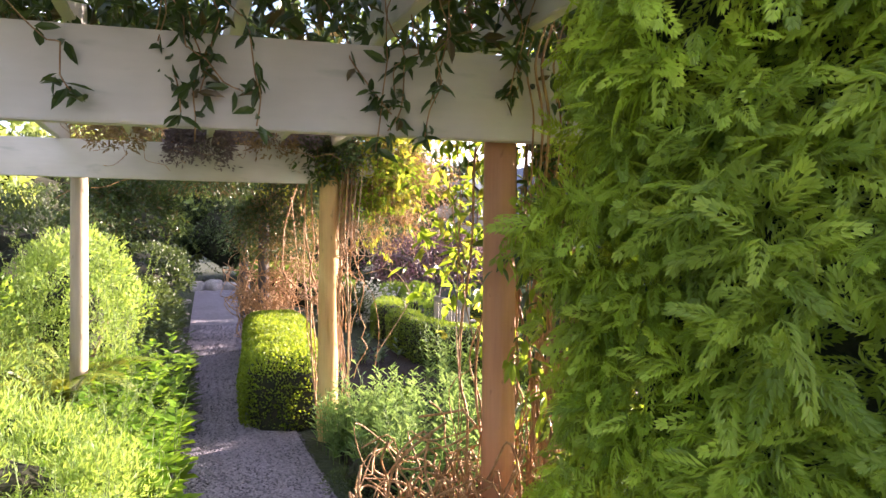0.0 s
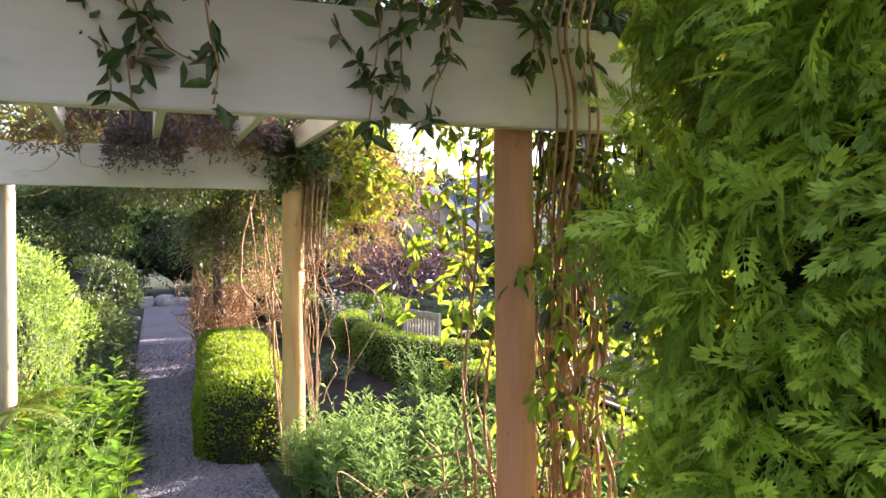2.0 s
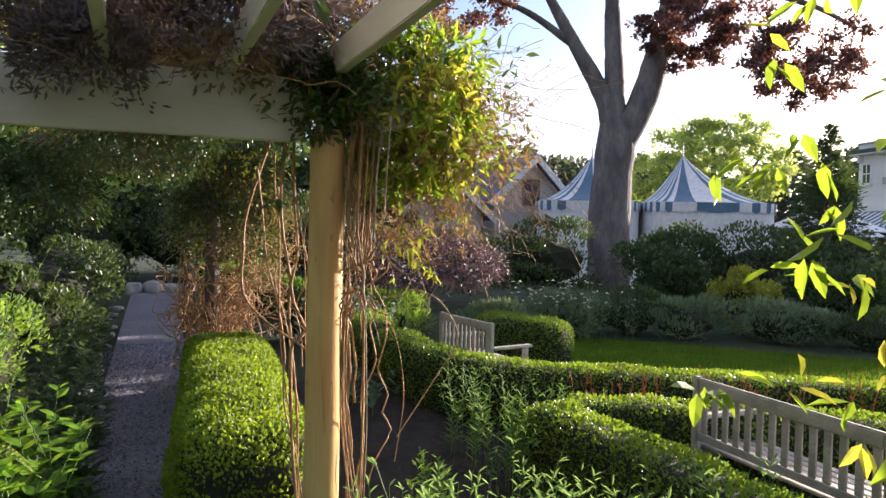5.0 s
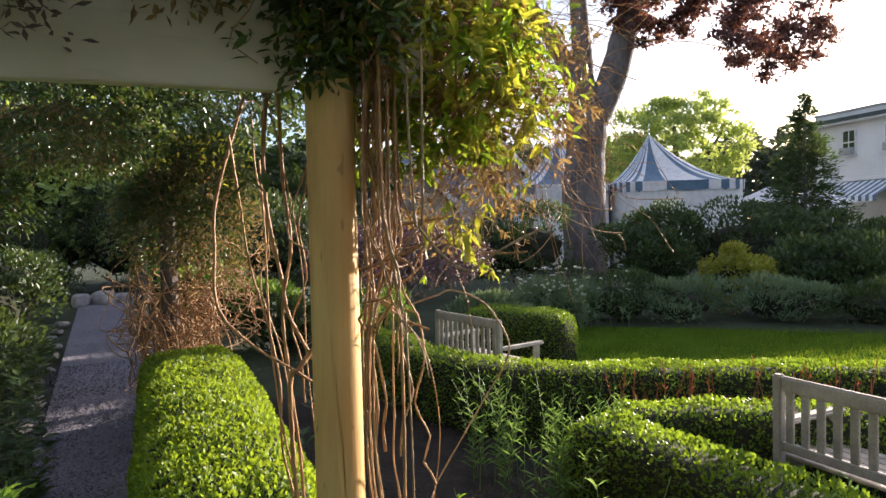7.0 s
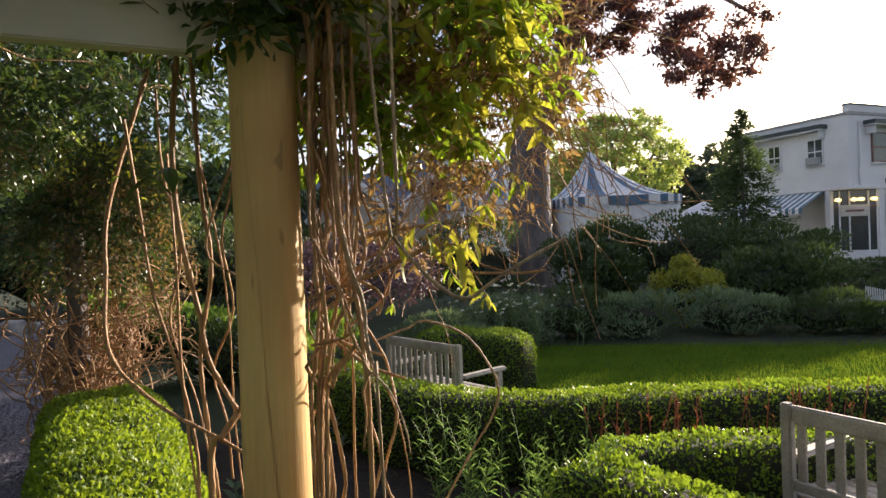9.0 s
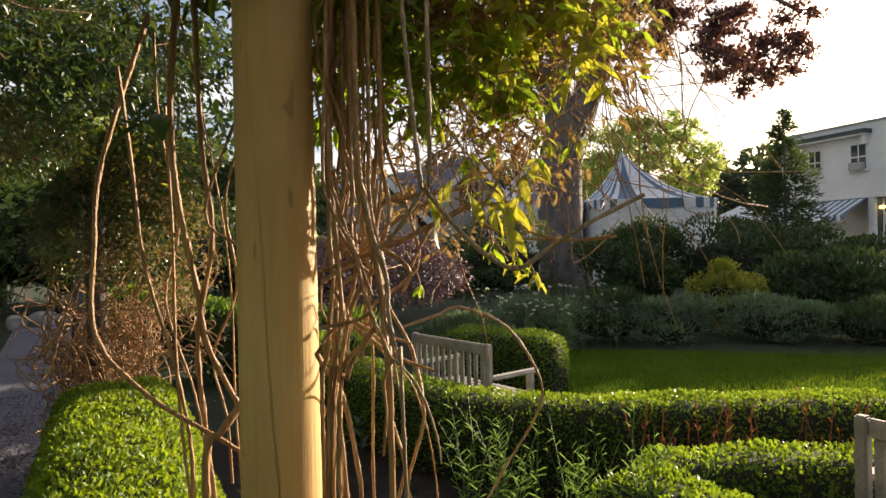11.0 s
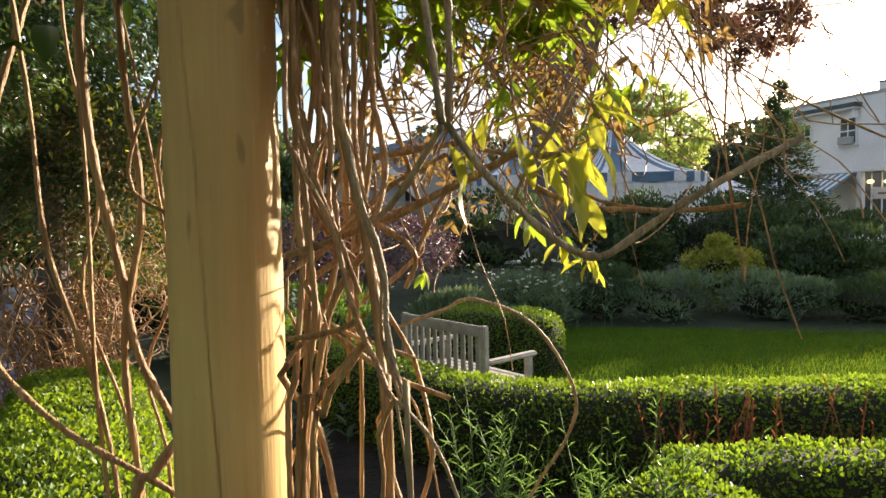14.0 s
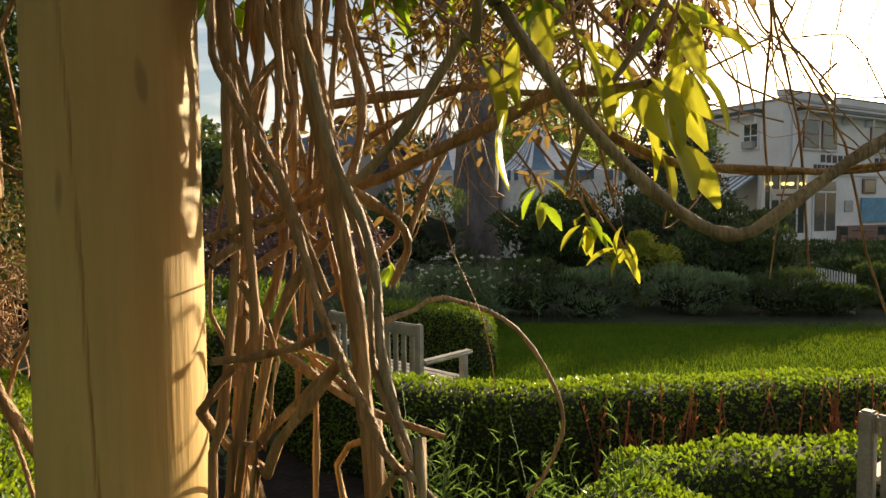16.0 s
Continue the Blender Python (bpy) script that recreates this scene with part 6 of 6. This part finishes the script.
tree("leafy_tree", (8.4, 40.0, 0), "bright spring-green deciduous tree behind the marquee", 0.3, [([(0, 0, -0.1), (0, 0, 2.0), (0.1, 0, 4.0), (0, 0, 6.5)], 0.3, 0.1), ([(0, 0, 3.0), (1.5, 0, 4.8), (2.4, 0, 6.2)], 0.14, 0.05), ([(0, 0, 3.0), (-1.5, 0, 4.8), (-2.6, 0, 6.0)], 0.14, 0.05)],
     [((0, 0, 5.4), (3.8, 2.8, 2.4), 12000), ((-2.4, 0, 4.6), (2.4, 2.0, 1.6), 6000), ((0.6, 0, 6.6), (2.4, 1.6, 1.6), 5000)], M_BRIGHTTREE, (0.20, 0.11), deep=1.0)


def spire(place, height, radius, label, n=14):
    """A conifer with tiers of drooping boughs."""
    ob = thing("conifer", place, label, "tree", "conifers")
    x, y, _ = place
    put("trunk", tubes("trunk", [(curve_points([(x, y, -0.05), (x, y, height * 0.5), (x, y, height)], 0.3), np.linspace(0.07, 0.008, len(curve_points([(x, y, -0.05), (x, y, height * 0.5), (x, y, height)], 0.3))), 8)], M_BARK), ob)
    P, D = [], []
    for i in range(int(height * 12)):
        z = height * (0.06 + 0.93 * i / (height * 12))
        r = radius * (1 - z / height) ** 0.95 * rng.uniform(0.45, 1.15) + 0.05
        for k in range(3 + int(10 * (1 - z / height))):
            a = rng.random() * 6.28
            t = rng.random(34) ** 0.7 * r
            px = np.stack([x + np.cos(a) * t, y + np.sin(a) * t, z + 0.25 * t - 0.22 * t ** 2 / max(r, 0.2)], 1) + rng.normal(0, 0.045, (34, 3))
            P.append(px), D.append(np.tile([math.cos(a), math.sin(a), 0.1], (34, 1)) + 0.7 * wild(34))
    P, D = np.vstack(P), np.vstack(D)
    put("foliage", leaves("foliage", P, D, wild(len(P)), rng.uniform(0.08, 0.16, len(P)), 0.035, M_DARKLEAF, SMALL), ob, kind="stuff")
    return ob


spire((6.75, 22.3, 0), 4.6, 1.55, "dark green young conifer behind the lawn")

# dark woods along the horizon
woods = thing("far_woods", (0, 75, 0), "dark conifer woods along the horizon", "woods", kind="stuff")
P, O = [], []
for x in np.arange(-60, 90, 1.5):
    h = 9.4 + 0.6 * math.sin(x * 0.21) + rng.uniform(-1.2, 1.4)
    y = 72 + rng.uniform(-4, 8)
    n_ = 850
    t = rng.random(n_) ** 0.8
    a = rng.random(n_) * 6.28
    r = 4.6 * (1 - t) ** 0.45 * rng.uniform(0.5, 1.0, n_) + 0.15
    P.append(np.stack([x + np.cos(a) * r, y + np.sin(a) * r, h * t], 1)), O.append(np.stack([np.cos(a), np.sin(a), 0.2 + 0 * a], 1))
P, O = np.vstack(P), np.vstack(O)
put("foliage", leaves("foliage", P, O + 0.7 * wild(len(P)), O + 0.8 * wild(len(P)), rng.uniform(0.5, 1.1, len(P)), 0.42, M_FAR, SMALL), woods, kind="stuff")
# shade trees behind the path's end and left of the pergola
# The last two, out of view behind the walk, were added to block skylight.
for x, y, h, r in ((-10.5, 27, 5.5, 3.2), (-14.5, 25, 7.0, 3.6), (-7.2, 28, 4.6, 2.8), (-17, 19, 7.5, 3.6), (-13.5, 14, 6.5, 3.2), (-20, 13, 8, 4), (-12, 31, 9, 4), (-7, -3, 8, 3.6), (-9, 3, 8, 3.6)):
    tree("shade_tree", (x, y, 0), "dark leafy garden tree beyond the path; the two behind the walk are added and unseen", 0.2, [([(0, 0, -0.1), (0, 0, h * 0.4), (0.2, 0, h * 0.8)], 0.2, 0.06), ([(0, 0, h * 0.35), (r * 0.4, 0, h * 0.6)], 0.1, 0.03)],
         [((0, 0, h * 0.62), (r, r, h * 0.36), 6000), ((0.3, -r * 0.4, h * 0.32), (r * 0.9, r * 0.7, h * 0.28), 3500)], M_DARKLEAF if x > -13 else M_BRIGHTTREE, (0.3, 0.16), "shade trees", deep=0.6)

# ---- marquee ----
def tent(place, left, right, depth, eave, apex, label):
    """A striped marquee: swept gores up to a peak, a scalloped valance in blocks and plain side walls."""
    ob = thing("marquee", place, label, "tent", "marquees")
    gores, rings = 44, 10
    x0, y0, _ = place

    def rim(a):
        c, s = math.cos(a), math.sin(a)
        e = 0.38
        rx = right if c > 0 else left
        return Vector((math.copysign(abs(c) ** e, c) * rx, math.copysign(abs(s) ** e, s) * depth, 0))
    for g in range(gores):
        a0, a1 = 2 * math.pi * g / gores, 2 * math.pi * (g + 1) / gores
        v, f = [], []
        for i in range(rings + 1):
            t = i / rings
            k = 1 - t
            z = eave + (apex - eave) * (t ** 2.1 * 0.72 + 0.28 * t)
            for a in (a0, (a0 + a1) / 2, a1):
                q_ = rim(a) * k
                v.append((q_.x, q_.y, z))
        i, j = np.arange(rings)[:, None] * 3, np.arange(2)[None]
        f = np.stack([i + j, i + j + 1, i + 3 + j + 1, i + 3 + j], -1).reshape(-1, 4)
        put("roof_gore", mesh_of("roof_gore", v, f, M_CANVAS if g % 2 else M_BLUECANVAS, True), ob, world_coords=False)
        p0, p1 = rim(a0) * 1.004, rim(a1) * 1.004
        pm = (p0 + p1) / 2
        v = [(p0.x, p0.y, eave + 0.01), (p1.x, p1.y, eave + 0.01), (p1.x, p1.y, eave - 0.30), (pm.x, pm.y, eave - 0.36), (p0.x, p0.y, eave - 0.30)]
        me = bpy.data.meshes.new("valance")
        me.from_pydata(v, [], [(0, 1, 2, 3, 4)])
        me.materials.append(M_BLUECANVAS if g % 2 else M_CANVAS)
        put("valance", me, ob, world_coords=False)
    n = 60
    v = []
    for i in range(n):
        q_ = rim(2 * math.pi * i / n) * 0.985
        v += [(q_.x, q_.y, 0), (q_.x, q_.y, eave - 0.02)]
    f = [(2 * i, 2 * ((i + 1) % n), 2 * ((i + 1) % n) + 1, 2 * i + 1) for i in range(n)]
    put("side_wall", mesh_of("side_wall", v, f, M_CANVAS), ob, "plain white canvas side walls", world_coords=False)
    bm = bmesh.new()
    bmesh.ops.create_cone(bm, cap_ends=True, segments=8, radius1=0.03, radius2=0.01, depth=0.5, matrix=Matrix.Translation((0, 0, apex + 0.2)))
    part("finial", bm, M_GREYMETAL, ob)
    return ob


tent((5.2, 31.5, 0), 1.7, 2.95, 2.6, 3.02, 5.0, "white and blue-grey striped marquee with a pointed roof")
tent((1.75, 31.6, 0), 2.2, 1.7, 2.6, 3.02, 5.0, "white and blue-grey striped marquee with a pointed roof")


# ---- cottage ----
def gable_house(place, turn, w, d, eave, ridge, label, windows):
    ob = thing("cottage", place, label, "house", "cottages", turn=turn)
    bm = bmesh.new()
    prof = [(-w / 2, 0), (w / 2, 0), (w / 2, eave), (0, ridge), (-w / 2, eave)]
    fr = [bm.verts.new((x, 0, z)) for x, z in prof]
    bk = [bm.verts.new((x, d, z)) for x, z in prof]
    bm.faces.new(fr), bm.faces.new(bk[::-1])
    for i in range(5):
        bm.faces.new((fr[i], fr[(i + 1) % 5], bk[(i + 1) % 5], bk[i]))
    bmesh.ops.recalc_face_normals(bm, faces=bm.faces[:])
    part("wall", bm, M_TIMBER, ob)
    for sg in (-1, 1):
        over = 0.45
        k = (ridge - eave) / (w / 2)
        bm = bmesh.new()
        a = Vector((0, -over, ridge + 0.06))
        e = Vector((sg * (w / 2 + over), -over, eave - k * over + 0.06))
        vs = [bm.verts.new(p_) for p_ in (a, e, e + Vector((0, d + 2 * over, 0)), a + Vector((0, d + 2 * over, 0)))]
        fc = bm.faces.new(vs)
        ex = bmesh.ops.extrude_face_region(bm, geom=[fc])
        for v in ex["geom"]:
            if isinstance(v, bmesh.types.BMVert):
                v.co.z += 0.14
        bmesh.ops.recalc_face_normals(bm, faces=bm.faces[:])
        part("roof", bm, M_SLATE, ob, "blue-grey slate roof slope")
        n = math.sqrt((w / 2 + over) ** 2 + (k * (w / 2 + over)) ** 2)
        bm = box_bm((0, -over - 0.06, -0.16), (n, -over - 0.004, 0.1), 0.01)
        bmesh.ops.transform(bm, matrix=Matrix.Translation((0, 0, ridge + 0.06)) @ Matrix.Rotation(-sg * math.atan(k) if sg > 0 else math.pi - math.atan(k) * -1, 4, "Y") if sg > 0 else Matrix.Translation((0, 0, ridge + 0.06)) @ Matrix.Scale(-1, 4, (1, 0, 0)) @ Matrix.Rotation(math.atan(k), 4, "Y"), verts=bm.verts[:]) if sg < 0 else bmesh.ops.transform(bm, matrix=Matrix.Translation((0, 0, ridge + 0.06)) @ Matrix.Rotation(math.atan(k), 4, "Y"), verts=bm.verts[:])
        part("bargeboard", bm, M_CANVAS, ob)
    for x, z, ww, hh in windows:
        fr_ = part("window", box_bm((x - ww / 2, -0.06, z), (x + ww / 2, -0.004, z + hh), 0.01), M_BROWN, ob, "brown framed window")
        for i in range(2):
            for j in range(2):
                a = x - ww / 2 + 0.07 + i * (ww - 0.07) / 2
                c = z + 0.07 + j * (hh - 0.07) / 2
                part("pane", box_bm((a, -0.068, c), (a + (ww - 0.21) / 2, -0.062, c + (hh - 0.21) / 2), 0), M_GLASS, fr_)
    return ob


gable_house((-0.7, 33.0, 0), 35, 3.6, 6.2, 3.35, 5.0, "small pale boarded cottage with a blue-grey slate gable roof", [(0.0, 3.0, 0.9, 1.15)])
gable_house((-4.0, 30.0, 0), 35, 3.4, 5.5, 2.6, 4.0, "small pale boarded cottage with a blue-grey slate gable roof", [(0.0, 2.2, 0.8, 1.0)])

# ---- hotel ----
HC = Vector((17.4, 34.7, 0))                        # the corner nearest the garden
HL = Vector((-0.385, 0.923, 0))                     # way of the side that runs back
HF = Vector((0.923, 0.385, 0))                      # way of the front
hotel = thing("hotel", HC, "two-storey white painted hotel with flat roof, awning and dark windows", "building", turn=math.degrees(math.atan2(HF.y, HF.x)))
# local x along the front, local y back along the side
HH = 6.6


def hb(name, lo, hi, mat_, parent=None, label="", bevel=0.01):
    return part(name, box_bm(lo, hi, bevel), mat_, parent or hotel, label)


hb("wall", (0, 0, 3.45), (14, 5.6, HH), M_WHITEWALL, label="white painted upper storey")
hb("wall", (2.0, 2.2, 0), (14, 5.5, 3.45), M_WHITEWALL, label="white ground floor wall")
hb("wall", (1.85, 0.02, 0), (14, 2.2, 3.45), M_WHITEWALL, label="white ground floor wall")
hb("fascia", (-0.08, -0.08, 3.30), (14.1, 5.7, 3.46), M_WHITEWALL)
hb("cornice", (1.0, -0.55, HH - 0.42), (14.3, 0.0, HH - 0.26), M_DARKTRIM, label="dark green eave board")
hb("cornice", (-0.5, 0.95, HH - 0.46), (0.0, 5.9, HH - 0.28), M_DARKTRIM, label="dark green eave board")
hb("soffit", (1.05, -0.5, HH - 0.50), (14.2, -0.003, HH - 0.424), M_WHITEWALL)
hb("soffit", (-0.45, 1.0, HH - 0.54), (-0.003, 5.8, HH - 0.464), M_WHITEWALL)
for x in (1.15, 4.6, 6.6, 10.1):
    hb("bracket", (x, -0.42, HH - 0.86), (x + 0.10, -0.003, HH - 0.504), M_WHITEWALL)
for y in (1.1, 5.3):
    hb("bracket", (-0.36, y, HH - 0.90), (-0.003, y + 0.10, HH - 0.544), M_WHITEWALL)
hb("roof", (-0.05, -0.05, HH), (14.1, 5.65, HH + 0.12), M_GREYMETAL, label="grey flat roof edge")
for x0, x1 in ((0.0, 3.4), (4.4, 8.6), (9.4, 13.6)):
    hb("parapet", (x0, -0.06, HH + 0.12), (x1, 0.25, HH + 0.42), M_WHITEWALL)
    hb("coping", (x0 - 0.04, -0.10, HH + 0.424), (x1 + 0.04, 0.29, HH + 0.48), M_DARKTRIM)


def hotel_window(x0, x1, z0, z1, side, ac=False, panes=2):
    """A sash window in the front (side 0) or in the side that runs back (side 1)."""
    def lohi(a, b, c, d, e, f):
        return ((a, e, c), (b, f, d)) if side == 0 else ((e, a, c), (f, b, d))
    w_ = hb("window", *lohi(x0, x1, z0, z1, -0.06, -0.003), M_WHITEWALL if side else M_BROWN)
    n = panes
    for i in range(n):
        a = x0 + 0.06 + (x1 - x0 - 0.06) * i / n
        b = x0 + (x1 - x0 - 0.06) * (i + 1) / n
        for c, d in ((z0 + 0.06, (z0 + z1) / 2 - 0.03), ((z0 + z1) / 2 + 0.03, z1 - 0.06)):
            part("pane", box_bm(*lohi(a, b, c, d, -0.068, -0.064), 0), M_GLASS, w_)
    hb("window_sill", *lohi(x0 - 0.06, x1 + 0.06, z0 - 0.08, z0 - 0.004, -0.13, -0.003), M_WHITEWALL, w_)
    if ac:
        a = (x0 + x1) / 2
        hb("air_conditioner", *lohi(a - 0.3, a + 0.3, z0 + 0.0, z0 + 0.34, -0.34, -0.07), M_GREYMETAL, w_, "grey window air conditioner")


hotel_window(1.15, 1.95, 4.55, 5.75, 1, True)
hotel_window(3.35, 4.05, 4.55, 5.75, 1, True)
hotel_window(4.85, 5.35, 4.65, 5.65, 1)
for x0, x1 in ((1.5, 2.7), (2.95, 4.15), (7.1, 8.3), (8.55, 9.75), (11.4, 12.6)):
    hotel_window(x0, x1, 4.5, 5.85, 0, panes=1)
hb("porch_post", (-0.04, 0.92, 0), (0.20, 1.16, 3.3), M_WHITEWALL)
hb("porch_post", (1.84, -0.06, 0), (2.22, 0.0, 3.3), M_WHITEWALL)
hb("porch_post", (0.02, 4.6, 0), (0.22, 4.8, 3.3), M_WHITEWALL)
# glazed shop front across the cut-off corner
cut = Matrix.Translation((0.16, 1.0, 0)) @ Matrix.Rotation(math.atan2(-0.97, 1.70), 4, "Z")
front_len = math.hypot(0.97, 1.70)


def shop_part(name, lo, hi, mat_, label=""):
    bm_ = box_bm(lo, hi, 0.01)
    bmesh.ops.transform(bm_, matrix=cut, verts=bm_.verts[:])
    return part(name, bm_, mat_, hotel, label)


shop_part("shop_window", (0.05, 0.0, 0.55), (front_len, 0.04, 3.28), M_GLASS, "dark glazed shop front")
shop_part("stall_riser", (0.05, -0.03, 0.0), (front_len, 0.05, 0.55), M_WHITEWALL)
for x in (0.30, 0.72, front_len - 0.42, front_len - 0.06):
    shop_part("mullion", (x, -0.05, 0.55), (x + 0.07, -0.004, 3.28), M_WHITEWALL)
shop_part("transom", (0.05, -0.045, 2.50), (front_len, -0.006, 2.56), M_BROWN)
shop_part("sign", (0.36, -0.10, 2.10), (front_len - 0.40, -0.055, 2.62), M_TIMBER, "pale lettered board")
shop_part("sign_bar", (0.56, -0.112, 2.30), (front_len - 0.62, -0.102, 2.40), M_BROWN)
for x in (0.24, 0.92, 1.22, front_len - 0.20):
    bm_ = bmesh.new()
    bmesh.ops.create_uvsphere(bm_, u_segments=12, v_segments=8, radius=0.12, matrix=cut @ Matrix.Translation((x, -0.13, 2.86)) @ Matrix.Diagonal((1.2, 1.0, 0.7, 1.0)))
    part("lamp", bm_, M_LAMP, hotel, "warm glowing shop lamp", smooth=True)
hb("door_frame", (2.36, -0.03, 0.0), (4.36, 0.012, 3.1), M_WHITEWALL)
hb("door", (2.5, -0.05, 0.62), (4.2, -0.032, 2.45), M_GLASS, label="dark glazed shop door and window")
hb("door", (2.5, -0.05, 2.55), (4.2, -0.032, 3.0), M_GLASS, label="dark glazed fanlight")
hb("mullion", (3.30, -0.065, 0.62), (3.38, -0.052, 2.45), M_WHITEWALL)
hb("small_window", (6.5, -0.06, 2.45), (7.7, -0.003, 3.2), M_BROWN, label="small dark window")
hb("pane", (6.6, -0.075, 2.53), (7.6, -0.062, 3.12), M_GLASS)
hb("brick_base", (4.4, -0.22, 0.0), (10.2, -0.003, 0.86), M_BROWN, label="low brown brick base")
hb("sign", (6.4, -0.07, 1.0), (10.0, -0.003, 2.25), M_SIGN, label="blue picture panel")
hb("noticeboard", (5.0, -0.05, 1.55), (5.7, -0.003, 2.1), M_GREYMETAL)
hb("drainpipe", (0.62, -0.10, 3.47), (0.70, -0.003, HH - 0.3), M_WHITEWALL)
# sign lettering shown as dark bars
for i in range(5):
    hb("sign_bar", (2.95 + i * 0.48, -0.03, 3.90), (3.28 + i * 0.48, -0.004, 4.26), M_LETTER, bevel=0)
for i in range(6):
    hb("sign_bar", (7.6 + i * 0.48, -0.03, 3.90), (7.93 + i * 0.48, -0.004, 4.26), M_LETTER, bevel=0)
for i in range(8):
    hb("sign_bar", (2.4 + i * 0.32, -0.03, 3.58), (2.62 + i * 0.32, -0.004, 3.78), M_LETTER, bevel=0)
# striped awning over the side
aw = put("awning", mesh_of("awning", [(0, 0, 0), (0.01, 0, 0), (0, 0.01, 0)], [(0, 1, 2)], M_CANVAS), hotel, "blue and white striped awning", world_coords=False)
for i in range(26):
    y0_, y1_ = 1.2 + i * 0.17, 1.2 + (i + 1) * 0.17
    v = [(-0.02, y0_, 3.28), (-0.02, y1_, 3.28), (-1.5, y1_, 2.55), (-1.5, y0_, 2.55), (-1.5, y1_, 2.3), (-1.5, y0_, 2.3)]
    put("stripe", mesh_of("stripe", v, [(0, 1, 2, 3), (3, 2, 4, 5)], M_CANVAS if i % 2 else M_BLUECANVAS), aw, world_coords=False)


def umbrella(place, r, h, label):
    ob = thing("patio_umbrella", place, label, "umbrella", "patio umbrellas")
    bm = bmesh.new()
    bmesh.ops.create_cone(bm, cap_ends=False, segments=8, radius1=r, radius2=0.03, depth=0.55, matrix=Matrix.Translation((0, 0, h)))
    part("canopy", bm, M_CANVAS, ob)
    bm = bmesh.new()
    bmesh.ops.create_cone(bm, cap_ends=True, segments=10, radius1=0.025, radius2=0.025, depth=h, matrix=Matrix.Translation((0, 0, h / 2)))
    part("pole", bm, M_GREYMETAL, ob)
    bm = bmesh.new()
    bmesh.ops.create_cone(bm, cap_ends=True, segments=16, radius1=0.28, radius2=0.24, depth=0.08, matrix=Matrix.Translation((0, 0, 0.04)))
    part("base", bm, M_DARKTRIM, ob)


umbrella((9.6, 31.5, 0), 1.3, 2.55, "white patio umbrella beside the marquee")
umbrella((11.0, 30.5, 0), 1.2, 2.4, "white patio umbrella beside the marquee")
umbrella((12.3, 33.0, 0), 0.95, 2.25, "white patio umbrella before the hotel")


# patio furniture and a picket fence before the hotel
def cafe_chair(place, turn):
    ob = thing("cafe_chair", place, "dark metal cafe chair on the hotel terrace", "chair", "cafe chairs", turn=turn)
    part("seat", box_bm((-0.22, -0.22, 0.43), (0.22, 0.22, 0.46), 0.01), M_DARKTRIM, ob)
    part("backrest", box_bm((-0.22, 0.19, 0.55), (0.22, 0.22, 0.9), 0.01), M_DARKTRIM, ob)
    for x in (-0.2, 0.18):
        part("leg", box_bm((x, -0.2, 0), (x + 0.025, -0.175, 0.43), 0), M_DARKTRIM, ob)
        part("leg", box_bm((x, 0.19, 0), (x + 0.025, 0.215, 0.56), 0), M_DARKTRIM, ob)


def cafe_table(place):
    ob = thing("cafe_table", place, "round dark metal cafe table on the hotel terrace", "table", "cafe tables")
    for nm, r, z0, z1 in (("tabletop", 0.42, 0.72, 0.75), ("pedestal", 0.04, 0.03, 0.72), ("base", 0.25, 0, 0.03)):
        bm = bmesh.new()
        bmesh.ops.create_cone(bm, cap_ends=True, segments=20, radius1=r, radius2=r, depth=z1 - z0, matrix=Matrix.Translation((0, 0, (z0 + z1) / 2)))
        part(nm, bm, M_DARKTRIM, ob)


for c in ((19.6, 32.4), (22.6, 32.9)):
    cafe_table((*c, 0))
    cafe_chair((c[0] - 0.7, c[1], 0), 90)
    cafe_chair((c[0] + 0.7, c[1] + 0.1, 0), -90)
fence = thing("picket_fence", (6.75, 18.0, 0), "low white wooden picket fence", "fence", turn=math.degrees(math.atan2(-1.35, -0.35)))
for i in range(15):
    bm = box_bm((i * 0.095, 0, -0.04), (i * 0.095 + 0.055, 0.018, 0.52), 0.006)
    for v in bm.verts:
        if v.co.z > 0.5:
            v.co.x += (i * 0.095 + 0.0275 - v.co.x) * 0.75
            v.co.z += 0.05
    part("picket", bm, M_WHITEWALL, fence)
for z in (0.12, 0.34):
    part("rail", box_bm((-0.02, 0.021, z), (1.42, 0.04, z + 0.05), 0.003), M_WHITEWALL, fence)
